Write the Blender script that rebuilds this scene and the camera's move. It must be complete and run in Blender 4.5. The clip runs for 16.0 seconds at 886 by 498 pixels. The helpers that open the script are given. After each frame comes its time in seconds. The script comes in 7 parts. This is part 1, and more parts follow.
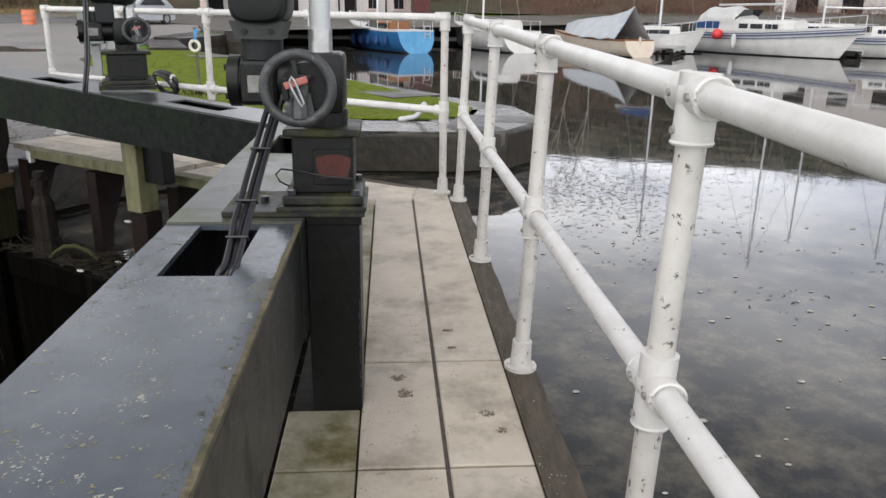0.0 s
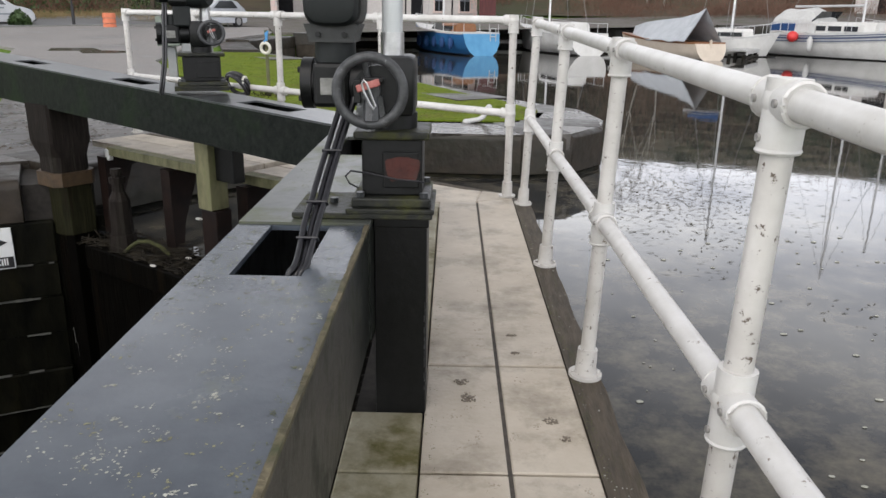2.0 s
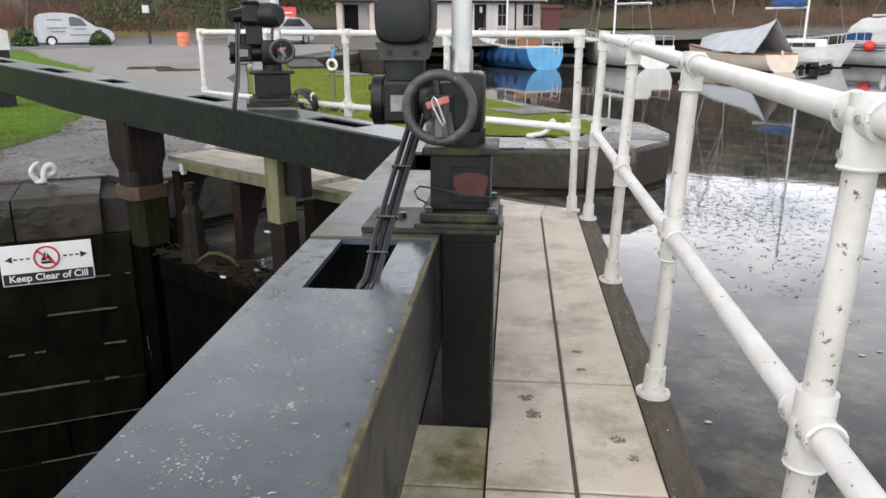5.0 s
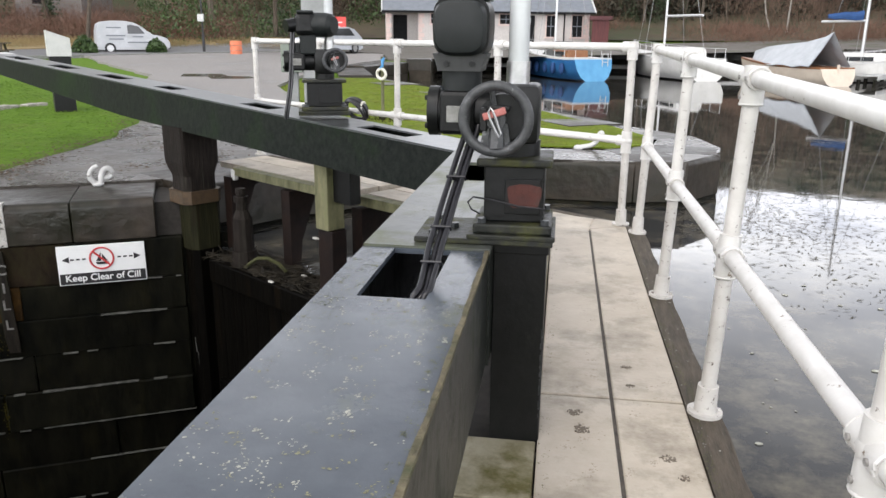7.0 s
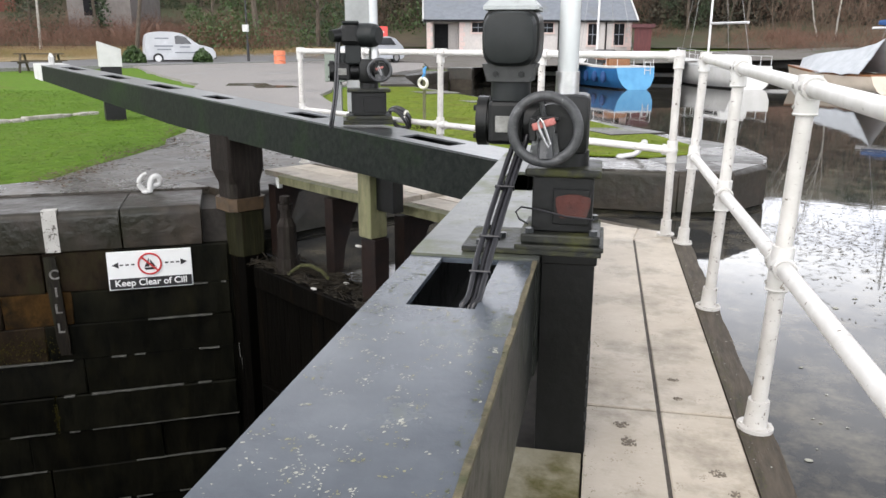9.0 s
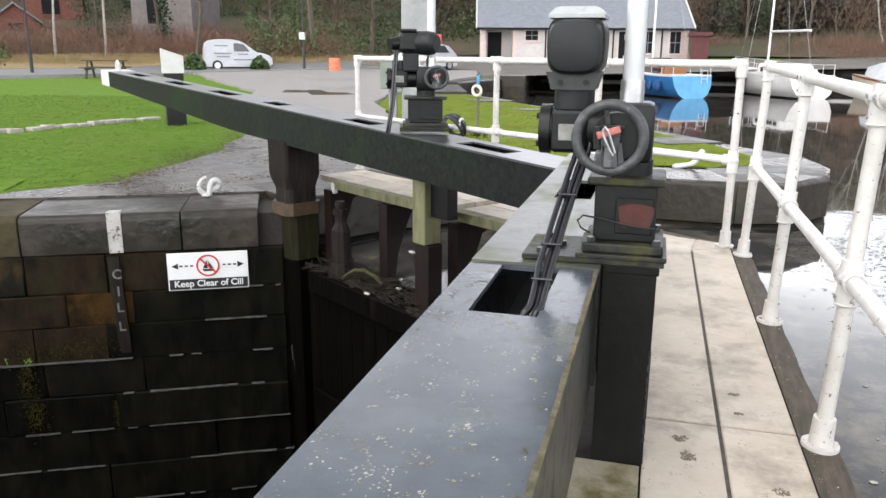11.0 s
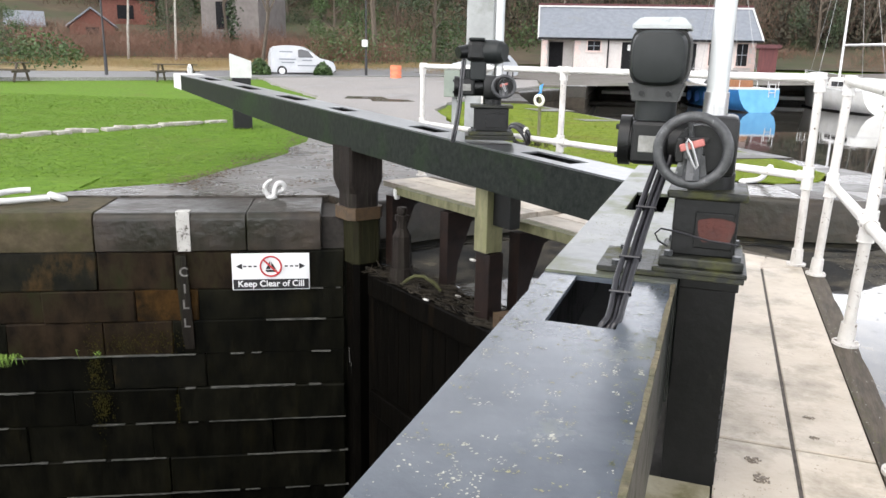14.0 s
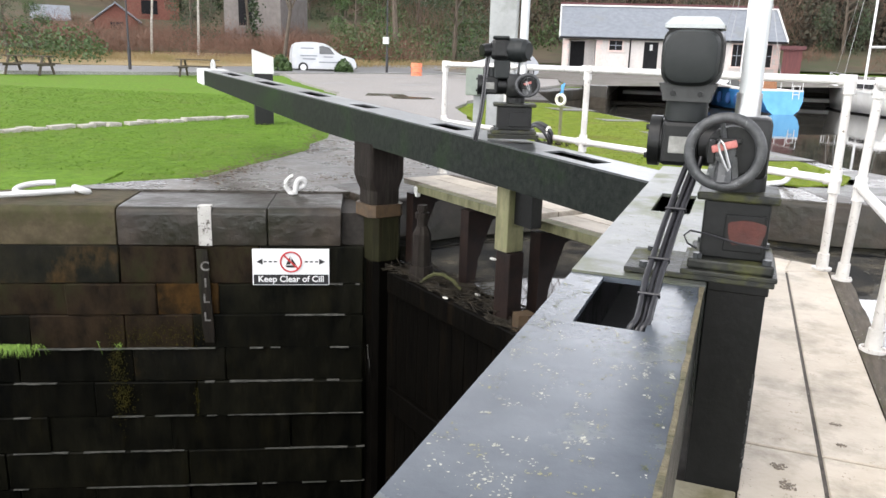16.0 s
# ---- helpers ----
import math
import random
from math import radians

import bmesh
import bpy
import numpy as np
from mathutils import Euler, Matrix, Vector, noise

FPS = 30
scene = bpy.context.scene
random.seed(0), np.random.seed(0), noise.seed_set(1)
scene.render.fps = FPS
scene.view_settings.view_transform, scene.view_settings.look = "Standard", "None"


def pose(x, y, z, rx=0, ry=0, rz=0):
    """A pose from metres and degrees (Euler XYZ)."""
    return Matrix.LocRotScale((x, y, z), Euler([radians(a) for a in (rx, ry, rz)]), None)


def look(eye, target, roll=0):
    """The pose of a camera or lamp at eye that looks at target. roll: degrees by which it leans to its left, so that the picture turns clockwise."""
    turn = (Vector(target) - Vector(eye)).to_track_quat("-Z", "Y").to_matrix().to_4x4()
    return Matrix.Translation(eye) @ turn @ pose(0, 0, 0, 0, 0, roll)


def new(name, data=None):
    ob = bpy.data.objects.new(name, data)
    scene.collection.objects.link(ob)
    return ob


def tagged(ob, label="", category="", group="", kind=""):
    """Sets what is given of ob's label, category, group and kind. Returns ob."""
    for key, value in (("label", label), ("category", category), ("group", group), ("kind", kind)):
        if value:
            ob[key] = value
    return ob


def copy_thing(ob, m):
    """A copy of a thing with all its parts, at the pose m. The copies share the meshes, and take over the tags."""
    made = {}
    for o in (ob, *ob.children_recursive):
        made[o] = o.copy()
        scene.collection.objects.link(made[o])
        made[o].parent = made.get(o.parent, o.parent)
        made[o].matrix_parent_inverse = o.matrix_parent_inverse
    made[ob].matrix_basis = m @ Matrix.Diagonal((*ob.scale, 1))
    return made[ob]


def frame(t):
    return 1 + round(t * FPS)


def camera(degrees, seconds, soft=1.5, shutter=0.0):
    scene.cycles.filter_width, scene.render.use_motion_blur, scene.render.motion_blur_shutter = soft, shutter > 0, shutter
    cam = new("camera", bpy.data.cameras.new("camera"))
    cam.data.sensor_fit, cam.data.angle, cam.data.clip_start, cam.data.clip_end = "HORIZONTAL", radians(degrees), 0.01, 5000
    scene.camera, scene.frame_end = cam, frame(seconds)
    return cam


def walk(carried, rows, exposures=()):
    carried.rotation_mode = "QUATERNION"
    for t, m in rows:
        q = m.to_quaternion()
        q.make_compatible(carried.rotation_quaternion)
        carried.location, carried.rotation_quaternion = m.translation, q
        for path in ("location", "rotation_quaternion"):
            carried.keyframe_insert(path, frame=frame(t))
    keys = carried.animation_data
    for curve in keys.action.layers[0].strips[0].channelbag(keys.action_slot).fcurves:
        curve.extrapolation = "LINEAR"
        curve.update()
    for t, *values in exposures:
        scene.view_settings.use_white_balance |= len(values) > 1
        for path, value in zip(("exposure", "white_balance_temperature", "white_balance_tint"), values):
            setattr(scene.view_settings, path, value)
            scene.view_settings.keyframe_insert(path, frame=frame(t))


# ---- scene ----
cam = camera(60.3, 16.0)
PATH = [
    (0, (0.106, 0.023, 1.166), (0.134, 1.932, 0.572), 1.0),
    (0.5, (0.099, 0.027, 1.166), (0.093, 1.936, 0.57), 0.9),
    (1, (0.092, 0.033, 1.168), (0.033, 1.941, 0.573), 1.0),
    (1.5, (0.09, 0.034, 1.169), (-0.006, 1.941, 0.575), 1.0),
    (2, (0.087, 0.036, 1.167), (-0.043, 1.942, 0.576), 0.9),
    (2.5, (0.088, 0.029, 1.17), (-0.072, 1.934, 0.582), 0.8),
    (3, (0.086, 0.028, 1.167), (-0.1, 1.932, 0.583), 0.7),
    (3.5, (0.084, 0.027, 1.168), (-0.126, 1.93, 0.588), 0.6),
    (4, (0.081, 0.023, 1.172), (-0.155, 1.924, 0.598), 0.2),
    (6.5, (0.051, 0.023, 1.175), (-0.323, 1.913, 0.638), 0.5),
    (7, (0.044, 0.019, 1.176), (-0.357, 1.904, 0.642), 0.5),
    (7.5, (0.036, 0.018, 1.175), (-0.388, 1.898, 0.643), 0.5),
    (8, (0.031, 0.014, 1.175), (-0.42, 1.89, 0.648), 0.2),
    (8.5, (0.027, 0.009, 1.18), (-0.448, 1.881, 0.658), -0.1),
    (9, (0.021, 0.008, 1.181), (-0.48, 1.875, 0.667), 0.2),
    (11.5, (-0.016, -0.013, 1.181), (-0.67, 1.812, 0.688), 0.3),
    (12, (-0.024, -0.015, 1.18), (-0.704, 1.8, 0.688), 0.3),
    (12.5, (-0.03, -0.021, 1.179), (-0.734, 1.786, 0.691), 0.2),
    (13, (-0.038, -0.027, 1.182), (-0.762, 1.773, 0.697), 0.4),
    (13.5, (-0.051, -0.033, 1.184), (-0.791, 1.762, 0.704), 0.8),
    (14, (-0.06, -0.035, 1.18), (-0.818, 1.753, 0.703), 1.2),
    (14.5, (-0.064, -0.034, 1.18), (-0.837, 1.747, 0.701), 1.2),
    (15, (-0.068, -0.038, 1.179), (-0.848, 1.74, 0.697), 1.3),
    (15.5, (-0.076, -0.036, 1.176), (-0.864, 1.738, 0.694), 1.8),
    (16, (-0.086, -0.037, 1.178), (-0.885, 1.732, 0.695), 1.8),
]
EXPOSURES = [(0.0, 0.14, 6650, 11), (2.0, 0.10, 6650, 11), (3.0, 0.13, 6650, 11), (4.0, 0.27, 6650, 11), (7.0, 0.57, 6650, 11), (9.0, 0.70, 6650, 11), (12.5, 0.95, 6650, 11), (16.0, 1.11, 6650, 11)]
walk(cam, [(t, look(e, g, r)) for t, e, g, r in PATH], EXPOSURES)

# ---- light ----
world = bpy.data.worlds.new("world")
scene.world = world
world.use_nodes = True
wn, wl = world.node_tree.nodes, world.node_tree.links
wn.clear()
sky = wn.new("ShaderNodeTexSky")
sky.sky_type = "NISHITA"
sky.sun_disc = False
sky.sun_elevation = radians(52)
sky.sun_rotation = radians(205)
sky.dust_density = 4.0
pale = wn.new("ShaderNodeHueSaturation")
pale.inputs["Saturation"].default_value = 0.22
wtc = wn.new("ShaderNodeTexCoord")
wmap = wn.new("ShaderNodeMapping")
wmap.inputs["Scale"].default_value = (1.0, 1.0, 2.6)
cloud = wn.new("ShaderNodeTexNoise")
cloud.inputs["Scale"].default_value = 2.6
cloud.inputs["Detail"].default_value = 7
cramp = wn.new("ShaderNodeValToRGB")
cramp.color_ramp.elements[0].position, cramp.color_ramp.elements[0].color = 0.36, (0.62, 0.64, 0.70, 1)
cramp.color_ramp.elements[1].position, cramp.color_ramp.elements[1].color = 0.66, (1.35, 1.34, 1.32, 1)
cmul = wn.new("ShaderNodeMix")
cmul.data_type, cmul.blend_type = "RGBA", "MULTIPLY"
cmul.inputs[0].default_value = 1.0
wbg = wn.new("ShaderNodeBackground")
wbg.inputs["Strength"].default_value = 0.15
wout = wn.new("ShaderNodeOutputWorld")
wl.new(sky.outputs[0], pale.inputs["Color"])
wl.new(wtc.outputs["Generated"], wmap.inputs[0])
wl.new(wmap.outputs[0], cloud.inputs["Vector"])
wl.new(cloud.outputs["Fac"], cramp.inputs[0])
wl.new(cramp.outputs[0], cmul.inputs[7])
veil = wn.new("ShaderNodeMix")
veil.data_type = "RGBA"
veil.inputs[0].default_value = 0.62
veil.inputs[7].default_value = (6.6, 6.8, 7.2, 1)
wl.new(pale.outputs[0], veil.inputs[6])
wl.new(veil.outputs[2], cmul.inputs[6])
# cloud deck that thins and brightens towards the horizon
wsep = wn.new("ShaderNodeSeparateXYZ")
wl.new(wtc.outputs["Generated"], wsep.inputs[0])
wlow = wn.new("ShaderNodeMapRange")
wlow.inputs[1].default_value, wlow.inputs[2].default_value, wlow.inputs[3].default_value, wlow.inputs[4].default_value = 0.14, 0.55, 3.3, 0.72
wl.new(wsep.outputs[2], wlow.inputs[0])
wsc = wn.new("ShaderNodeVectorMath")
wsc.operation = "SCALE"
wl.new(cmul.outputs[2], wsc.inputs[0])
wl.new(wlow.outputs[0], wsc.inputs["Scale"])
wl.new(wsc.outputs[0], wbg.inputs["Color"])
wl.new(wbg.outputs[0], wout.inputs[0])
sun = new("sun", bpy.data.lights.new("sun", "SUN"))
sun.data.energy = 0.9
sun.data.angle = radians(40)
sun.data.color = (1.0, 0.97, 0.93)
sun.matrix_world = look((-7.6, -16.4, 23), (0, 0, 0))


# ---- materials ----
def mat(name, c1, c2=None, scale=8.0, rough=0.6, bump=0.0, metal=0.0, c3=None, s3=2.0, lo3=0.55, hi3=0.7, stretch=(1, 1, 1), rough2=None, vary=0.0, bscale=None, spec=0.5):
    """A surface with fine grain between c1 and c2 and larger stains of c3."""
    m = bpy.data.materials.new(name)
    m.use_nodes = True
    nt = m.node_tree
    nd, lk = nt.nodes, nt.links
    b = nd["Principled BSDF"]
    b.inputs["Metallic"].default_value = metal
    b.inputs["Specular IOR Level"].default_value = spec
    geo = nd.new("ShaderNodeNewGeometry")
    mp = nd.new("ShaderNodeMapping")
    mp.inputs["Scale"].default_value = stretch
    lk.new(geo.outputs["Position"], mp.inputs[0])
    n1 = nd.new("ShaderNodeTexNoise")
    n1.inputs["Scale"].default_value = scale
    n1.inputs["Detail"].default_value = 6
    n1.inputs["Roughness"].default_value = 0.65
    lk.new(mp.outputs[0], n1.inputs["Vector"])
    r1 = nd.new("ShaderNodeValToRGB")
    r1.color_ramp.elements[0].position, r1.color_ramp.elements[1].position = 0.32, 0.68
    r1.color_ramp.elements[0].color = (*c1, 1)
    r1.color_ramp.elements[1].color = (*(c2 or c1), 1)
    lk.new(n1.outputs["Fac"], r1.inputs[0])
    col = r1.outputs[0]
    if c3:
        n3 = nd.new("ShaderNodeTexNoise")
        n3.inputs["Scale"].default_value = s3
        n3.inputs["Detail"].default_value = 7
        n3.inputs["Roughness"].default_value = 0.7
        lk.new(mp.outputs[0], n3.inputs["Vector"])
        r3 = nd.new("ShaderNodeMapRange")
        r3.inputs[1].default_value, r3.inputs[2].default_value = lo3, hi3
        lk.new(n3.outputs["Fac"], r3.inputs[0])
        mx = nd.new("ShaderNodeMix")
        mx.data_type = "RGBA"
        lk.new(r3.outputs[0], mx.inputs[0])
        lk.new(col, mx.inputs[6])
        mx.inputs[7].default_value = (*c3, 1)
        col = mx.outputs[2]
        if rough2 is not None:
            rr = nd.new("ShaderNodeMapRange")
            rr.inputs[3].default_value, rr.inputs[4].default_value = rough, rough2
            lk.new(r3.outputs[0], rr.inputs[0])
            lk.new(rr.outputs[0], b.inputs["Roughness"])
    if rough2 is None or not c3:
        b.inputs["Roughness"].default_value = rough
    if vary:
        oi = nd.new("ShaderNodeObjectInfo")
        hv = nd.new("ShaderNodeHueSaturation")
        mr = nd.new("ShaderNodeMapRange")
        mr.inputs[3].default_value, mr.inputs[4].default_value = 1 - vary, 1 + vary
        lk.new(oi.outputs["Random"], mr.inputs[0])
        lk.new(mr.outputs[0], hv.inputs["Value"])
        lk.new(col, hv.inputs["Color"])
        col = hv.outputs[0]
    lk.new(col, b.inputs["Base Color"])
    if bump:
        bp = nd.new("ShaderNodeBump")
        bp.inputs["Strength"].default_value = bump
        bp.inputs["Distance"].default_value = 0.02
        if bscale:
            nb = nd.new("ShaderNodeTexNoise")
            nb.inputs["Scale"].default_value = bscale
            nb.inputs["Detail"].default_value = 5
            lk.new(mp.outputs[0], nb.inputs["Vector"])
            lk.new(nb.outputs["Fac"], bp.inputs["Height"])
        else:
            lk.new(n1.outputs["Fac"], bp.inputs["Height"])
        lk.new(bp.outputs[0], b.inputs["Normal"])
    return m


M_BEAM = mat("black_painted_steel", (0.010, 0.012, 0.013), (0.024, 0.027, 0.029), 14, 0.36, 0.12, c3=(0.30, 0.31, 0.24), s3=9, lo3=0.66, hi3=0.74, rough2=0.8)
# Top plates: the bluish sky sheen of wet black paint is put into the colour.
M_BEAMTOP = mat("sky_sheen_black_plate", (0.042, 0.052, 0.066), (0.080, 0.093, 0.108), 6, 0.27, 0.10, c3=(0.11, 0.12, 0.075), s3=5, lo3=0.60, hi3=0.80, rough2=0.6)
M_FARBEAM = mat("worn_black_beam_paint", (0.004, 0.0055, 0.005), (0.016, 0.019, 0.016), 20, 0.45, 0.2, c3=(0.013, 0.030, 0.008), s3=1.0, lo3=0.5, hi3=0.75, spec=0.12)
M_BEAMALG = mat("algae_stained_plate", (0.040, 0.045, 0.044), (0.085, 0.09, 0.078), 7, 0.32, 0.12, c3=(0.10, 0.115, 0.03), s3=2.6, lo3=0.50, hi3=0.70, rough2=0.6)
# Paler than the far beam's sides: reflected sky is painted into this colour.
M_FARTOP = mat("sky_sheen_far_plate", (0.0451, 0.0492, 0.0533), (0.0902, 0.09676, 0.0984), 9, 0.28, 0.12, c3=(0.0246, 0.0287, 0.0246), s3=4)
M_EDGE = mat("rusty_plate_edge", (0.040, 0.032, 0.018), (0.17, 0.145, 0.085), 45, 0.85, 0.5, c3=(0.050, 0.055, 0.022), s3=7, lo3=0.50, hi3=0.66)
M_BLACK = mat("black_gearbox_paint", (0.002304, 0.002592, 0.002592), (0.006336, 0.006624, 0.006624), 25, 0.40, 0.10, c3=(0.01728, 0.01843, 0.01382), s3=11, lo3=0.6, hi3=0.78, spec=0.3)
M_COVER = mat("dark_grey_cover_plastic", (0.00825, 0.0105, 0.0105), (0.012, 0.01425, 0.01425), 30, 0.5, 0.03, spec=0.3)
M_COLLAR = mat("scuffed_grey_casting", (0.01225, 0.01295, 0.0126), (0.02625, 0.0273, 0.02625), 20, 0.5, 0.15, c3=(0.042, 0.042, 0.04025), s3=14, lo3=0.6, hi3=0.72)
M_GREYCAP = mat("pale_grey_cap", (0.27, 0.29, 0.29), (0.38, 0.40, 0.40), 12, 0.5, 0.05, c3=(0.16, 0.17, 0.15), s3=9, lo3=0.56, hi3=0.7)
M_WHEEL = mat("scuffed_black_handwheel", (0.018, 0.01944, 0.02088), (0.0612, 0.06336, 0.06624), 40, 0.42, 0.15, c3=(0.324, 0.3312, 0.3312), s3=22, lo3=0.60, hi3=0.72)
M_SCRAPED = mat("scraped_wheel_iron", (0.018, 0.0192, 0.0198), (0.06, 0.063, 0.066), 26, 0.4, 0.2, c3=(0.3, 0.306, 0.306), s3=30, lo3=0.54, hi3=0.66)
M_RED = mat("red_padlock_body", (0.28, 0.07, 0.06), (0.42, 0.15, 0.13), 60, 0.4)
M_RUST = mat("flaking_red_primer", (0.04125, 0.00825, 0.00525), (0.0825, 0.018, 0.0105), 18, 0.7, 0.3, c3=(0.0375, 0.01875, 0.015), s3=12, lo3=0.5, hi3=0.65)
M_STEEL = mat("galvanised_steel", (0.42, 0.42, 0.42), (0.62, 0.62, 0.62), 18, 0.35, 0.05, metal=0.8)
M_POLE = mat("clear_grey_stem_cover", (0.42, 0.44, 0.445), (0.56, 0.58, 0.585), 6, 0.16, 0.03, stretch=(1, 1, 0.2), c3=(0.32, 0.35, 0.36), s3=4)
M_RAIL = mat("chipped_white_rail_paint", (0.52, 0.505, 0.475), (0.66, 0.65, 0.63), 7, 0.40, 0.12, c3=(0.16, 0.12, 0.08), s3=24, lo3=0.635, hi3=0.67, rough2=0.8)
M_RAILP = mat("chipped_post_paint", (0.44, 0.42, 0.39), (0.62, 0.60, 0.57), 5, 0.45, 0.15, c3=(0.10, 0.075, 0.055), s3=46, lo3=0.605, hi3=0.64, rough2=0.8)
M_SCREW = mat("dull_painted_screw", (0.16, 0.15, 0.14), (0.40, 0.39, 0.37), 60, 0.6, 0.2)
M_SLAB = mat("damp_concrete_slab", (0.3996, 0.3456, 0.27), (0.54, 0.4806, 0.3996), 3.2, 0.55, 0.15, c3=(0.165, 0.135, 0.092), s3=2.6, lo3=0.49, hi3=0.72, rough2=0.4, vary=0.08, bscale=60)
M_SLABG = mat("mossy_concrete_slab", (0.25, 0.225, 0.145), (0.40, 0.365, 0.27), 5, 0.6, 0.2, c3=(0.105, 0.092, 0.026), s3=3.6, lo3=0.46, hi3=0.64, vary=0.06, bscale=60)
M_KERB = mat("weathered_timber_kerb", (0.0341, 0.02604, 0.01736), (0.093, 0.07316, 0.05084), 7, 0.8, 0.4, stretch=(6, 0.8, 3), c3=(0.0434, 0.0403, 0.01364), s3=5)
M_JOINT = mat("dark_joint", (0.014, 0.012, 0.010), (0.034, 0.029, 0.024), 20, 0.9)
M_STRIP = mat("worn_joint_strip", (0.035, 0.030, 0.025), (0.095, 0.082, 0.068), 25, 0.8, 0.3)
M_STONEB = mat("mossy_brown_coping", (0.026, 0.021, 0.011), (0.080, 0.064, 0.036), 5, 0.75, 0.6, c3=(0.040, 0.040, 0.014), s3=2.2, lo3=0.45, hi3=0.64, vary=0.2, bscale=9, spec=0.2)
M_STONE = mat("wet_sandstone_coping", (0.01632, 0.01292, 0.00952), (0.04488, 0.034, 0.0238), 4, 0.48, 0.6, c3=(0.0136, 0.0136, 0.0068), s3=1.8, lo3=0.42, hi3=0.62, rough2=0.30, vary=0.22, bscale=9, spec=0.35)
# Wet slimy stone, coloured darker still for the shade of the deep chamber.
M_WALL = mat("shade_dark_slimy_stone", (0.001488, 0.001736, 0.001364), (0.00806, 0.00775, 0.00465), 5, 0.55, 1.0, stretch=(1, 1, 0.45), c3=(0.012, 0.0105, 0.0045), s3=2.0, lo3=0.55, hi3=0.78, vary=0.35, spec=0.05, bscale=8)
M_WALLT = mat("damp_upper_wall_stone", (0.003348, 0.00385, 0.002678), (0.01507, 0.01381, 0.007533), 6, 0.55, 1.0, stretch=(1, 1, 0.6), c3=(0.07952, 0.04352, 0.01339), s3=1.5, lo3=0.54, hi3=0.74, vary=0.5, spec=0.1, bscale=8)
M_LIME = mat("pale_lime_seep", (0.12, 0.12, 0.11), (0.30, 0.30, 0.28), 20, 0.6, 0.3)
M_PAVE = mat("wet_stone_paving", (0.032, 0.0288, 0.0256), (0.112, 0.1024, 0.0912), 2.2, 0.34, 0.45, c3=(0.024, 0.0208, 0.0168), s3=1.4, lo3=0.44, hi3=0.60, rough2=0.14, vary=0.15, bscale=11)
M_PAVED = mat("muddy_wet_paving", (0.024, 0.020, 0.016), (0.090, 0.078, 0.066), 2.6, 0.42, 0.6, c3=(0.020, 0.017, 0.012), s3=1.5, lo3=0.42, hi3=0.58, rough2=0.22, vary=0.15, bscale=9)
M_PUDDLE = mat("muddy_puddle", (0.035, 0.028, 0.022), (0.07, 0.058, 0.048), 2, 0.15, 0.1)
M_GRASS = mat("short_wet_grass", (0.064, 0.128, 0.012), (0.122, 0.218, 0.022), 9, 0.9, 0.2, spec=0.1, c3=(0.11, 0.14, 0.030), s3=0.7, lo3=0.5, hi3=0.75, bscale=70)
M_GRASSY = mat("mossy_pier_grass", (0.090, 0.135, 0.012), (0.165, 0.215, 0.022), 5, 0.9, 0.25, spec=0.1, c3=(0.12, 0.10, 0.03), s3=1.2, lo3=0.52, hi3=0.72, bscale=60)
M_GRAVEL = mat("wet_gravel", (0.17, 0.155, 0.145), (0.30, 0.285, 0.27), 25, 0.7, 0.5, c3=(0.10, 0.095, 0.09), s3=0.35, lo3=0.5, hi3=0.7, rough2=0.3)
M_QUAY = mat("brown_grey_quay_gravel", (0.075, 0.066, 0.056), (0.15, 0.135, 0.12), 6, 0.8, 0.4, c3=(0.06, 0.065, 0.03), s3=0.5, lo3=0.5, hi3=0.65)
M_QUAYW = mat("brown_quay_wall_stone", (0.022, 0.019, 0.014), (0.060, 0.050, 0.038), 3, 0.8, 0.5, c3=(0.03, 0.034, 0.014), s3=0.8, spec=0.15)
M_ROAD = mat("wet_asphalt", (0.09, 0.09, 0.092), (0.15, 0.15, 0.152), 10, 0.5, 0.2, c3=(0.2, 0.2, 0.2), s3=0.3)
M_BED = mat("mud_bed", (0.02, 0.018, 0.012), (0.03, 0.026, 0.018), 2, 0.9)
M_ROUGHG = mat("dead_grass_verge", (0.16, 0.115, 0.05), (0.30, 0.22, 0.10), 2, 0.9, 0.5, c3=(0.09, 0.11, 0.03), s3=0.5)
M_TIMBER = mat("mossy_green_timber", (0.065, 0.068, 0.028), (0.18, 0.17, 0.09), 6, 0.7, 0.3, stretch=(2, 2, 0.7), c3=(0.065, 0.085, 0.018), s3=3)
# M_DARKWOOD, M_BROWN, M_DEBRIS: colours lowered for the shadow under the far walkway.
M_DARKWOOD = mat("shade_darkened_wet_oak", (0.0042, 0.00322, 0.00252), (0.0168, 0.0133, 0.0091), 10, 0.5, 0.45, stretch=(3, 3, 0.5), c3=(0.021, 0.0238, 0.0084), s3=2, lo3=0.52, hi3=0.75, spec=0.2)
M_BROWN = mat("rusty_bracket_paint", (0.0054, 0.00315, 0.0027), (0.0144, 0.00765, 0.0054), 9, 0.5, 0.3, spec=0.2)
# Slimy wood, its colour halved again to stand for skylight blocked in the chamber.
M_LEAF = mat("shade_dark_slimy_planking", (0.0011, 0.001, 0.00085), (0.0035, 0.003, 0.00225), 6, 0.5, 0.5, stretch=(3, 3, 0.4), c3=(0.007, 0.005, 0.003), s3=2, spec=0.03)
M_DEBRIS = mat("rotten_reed_debris", (0.0056, 0.00448, 0.0028), (0.0252, 0.02016, 0.01232), 14, 0.8, 0.6, spec=0.2)
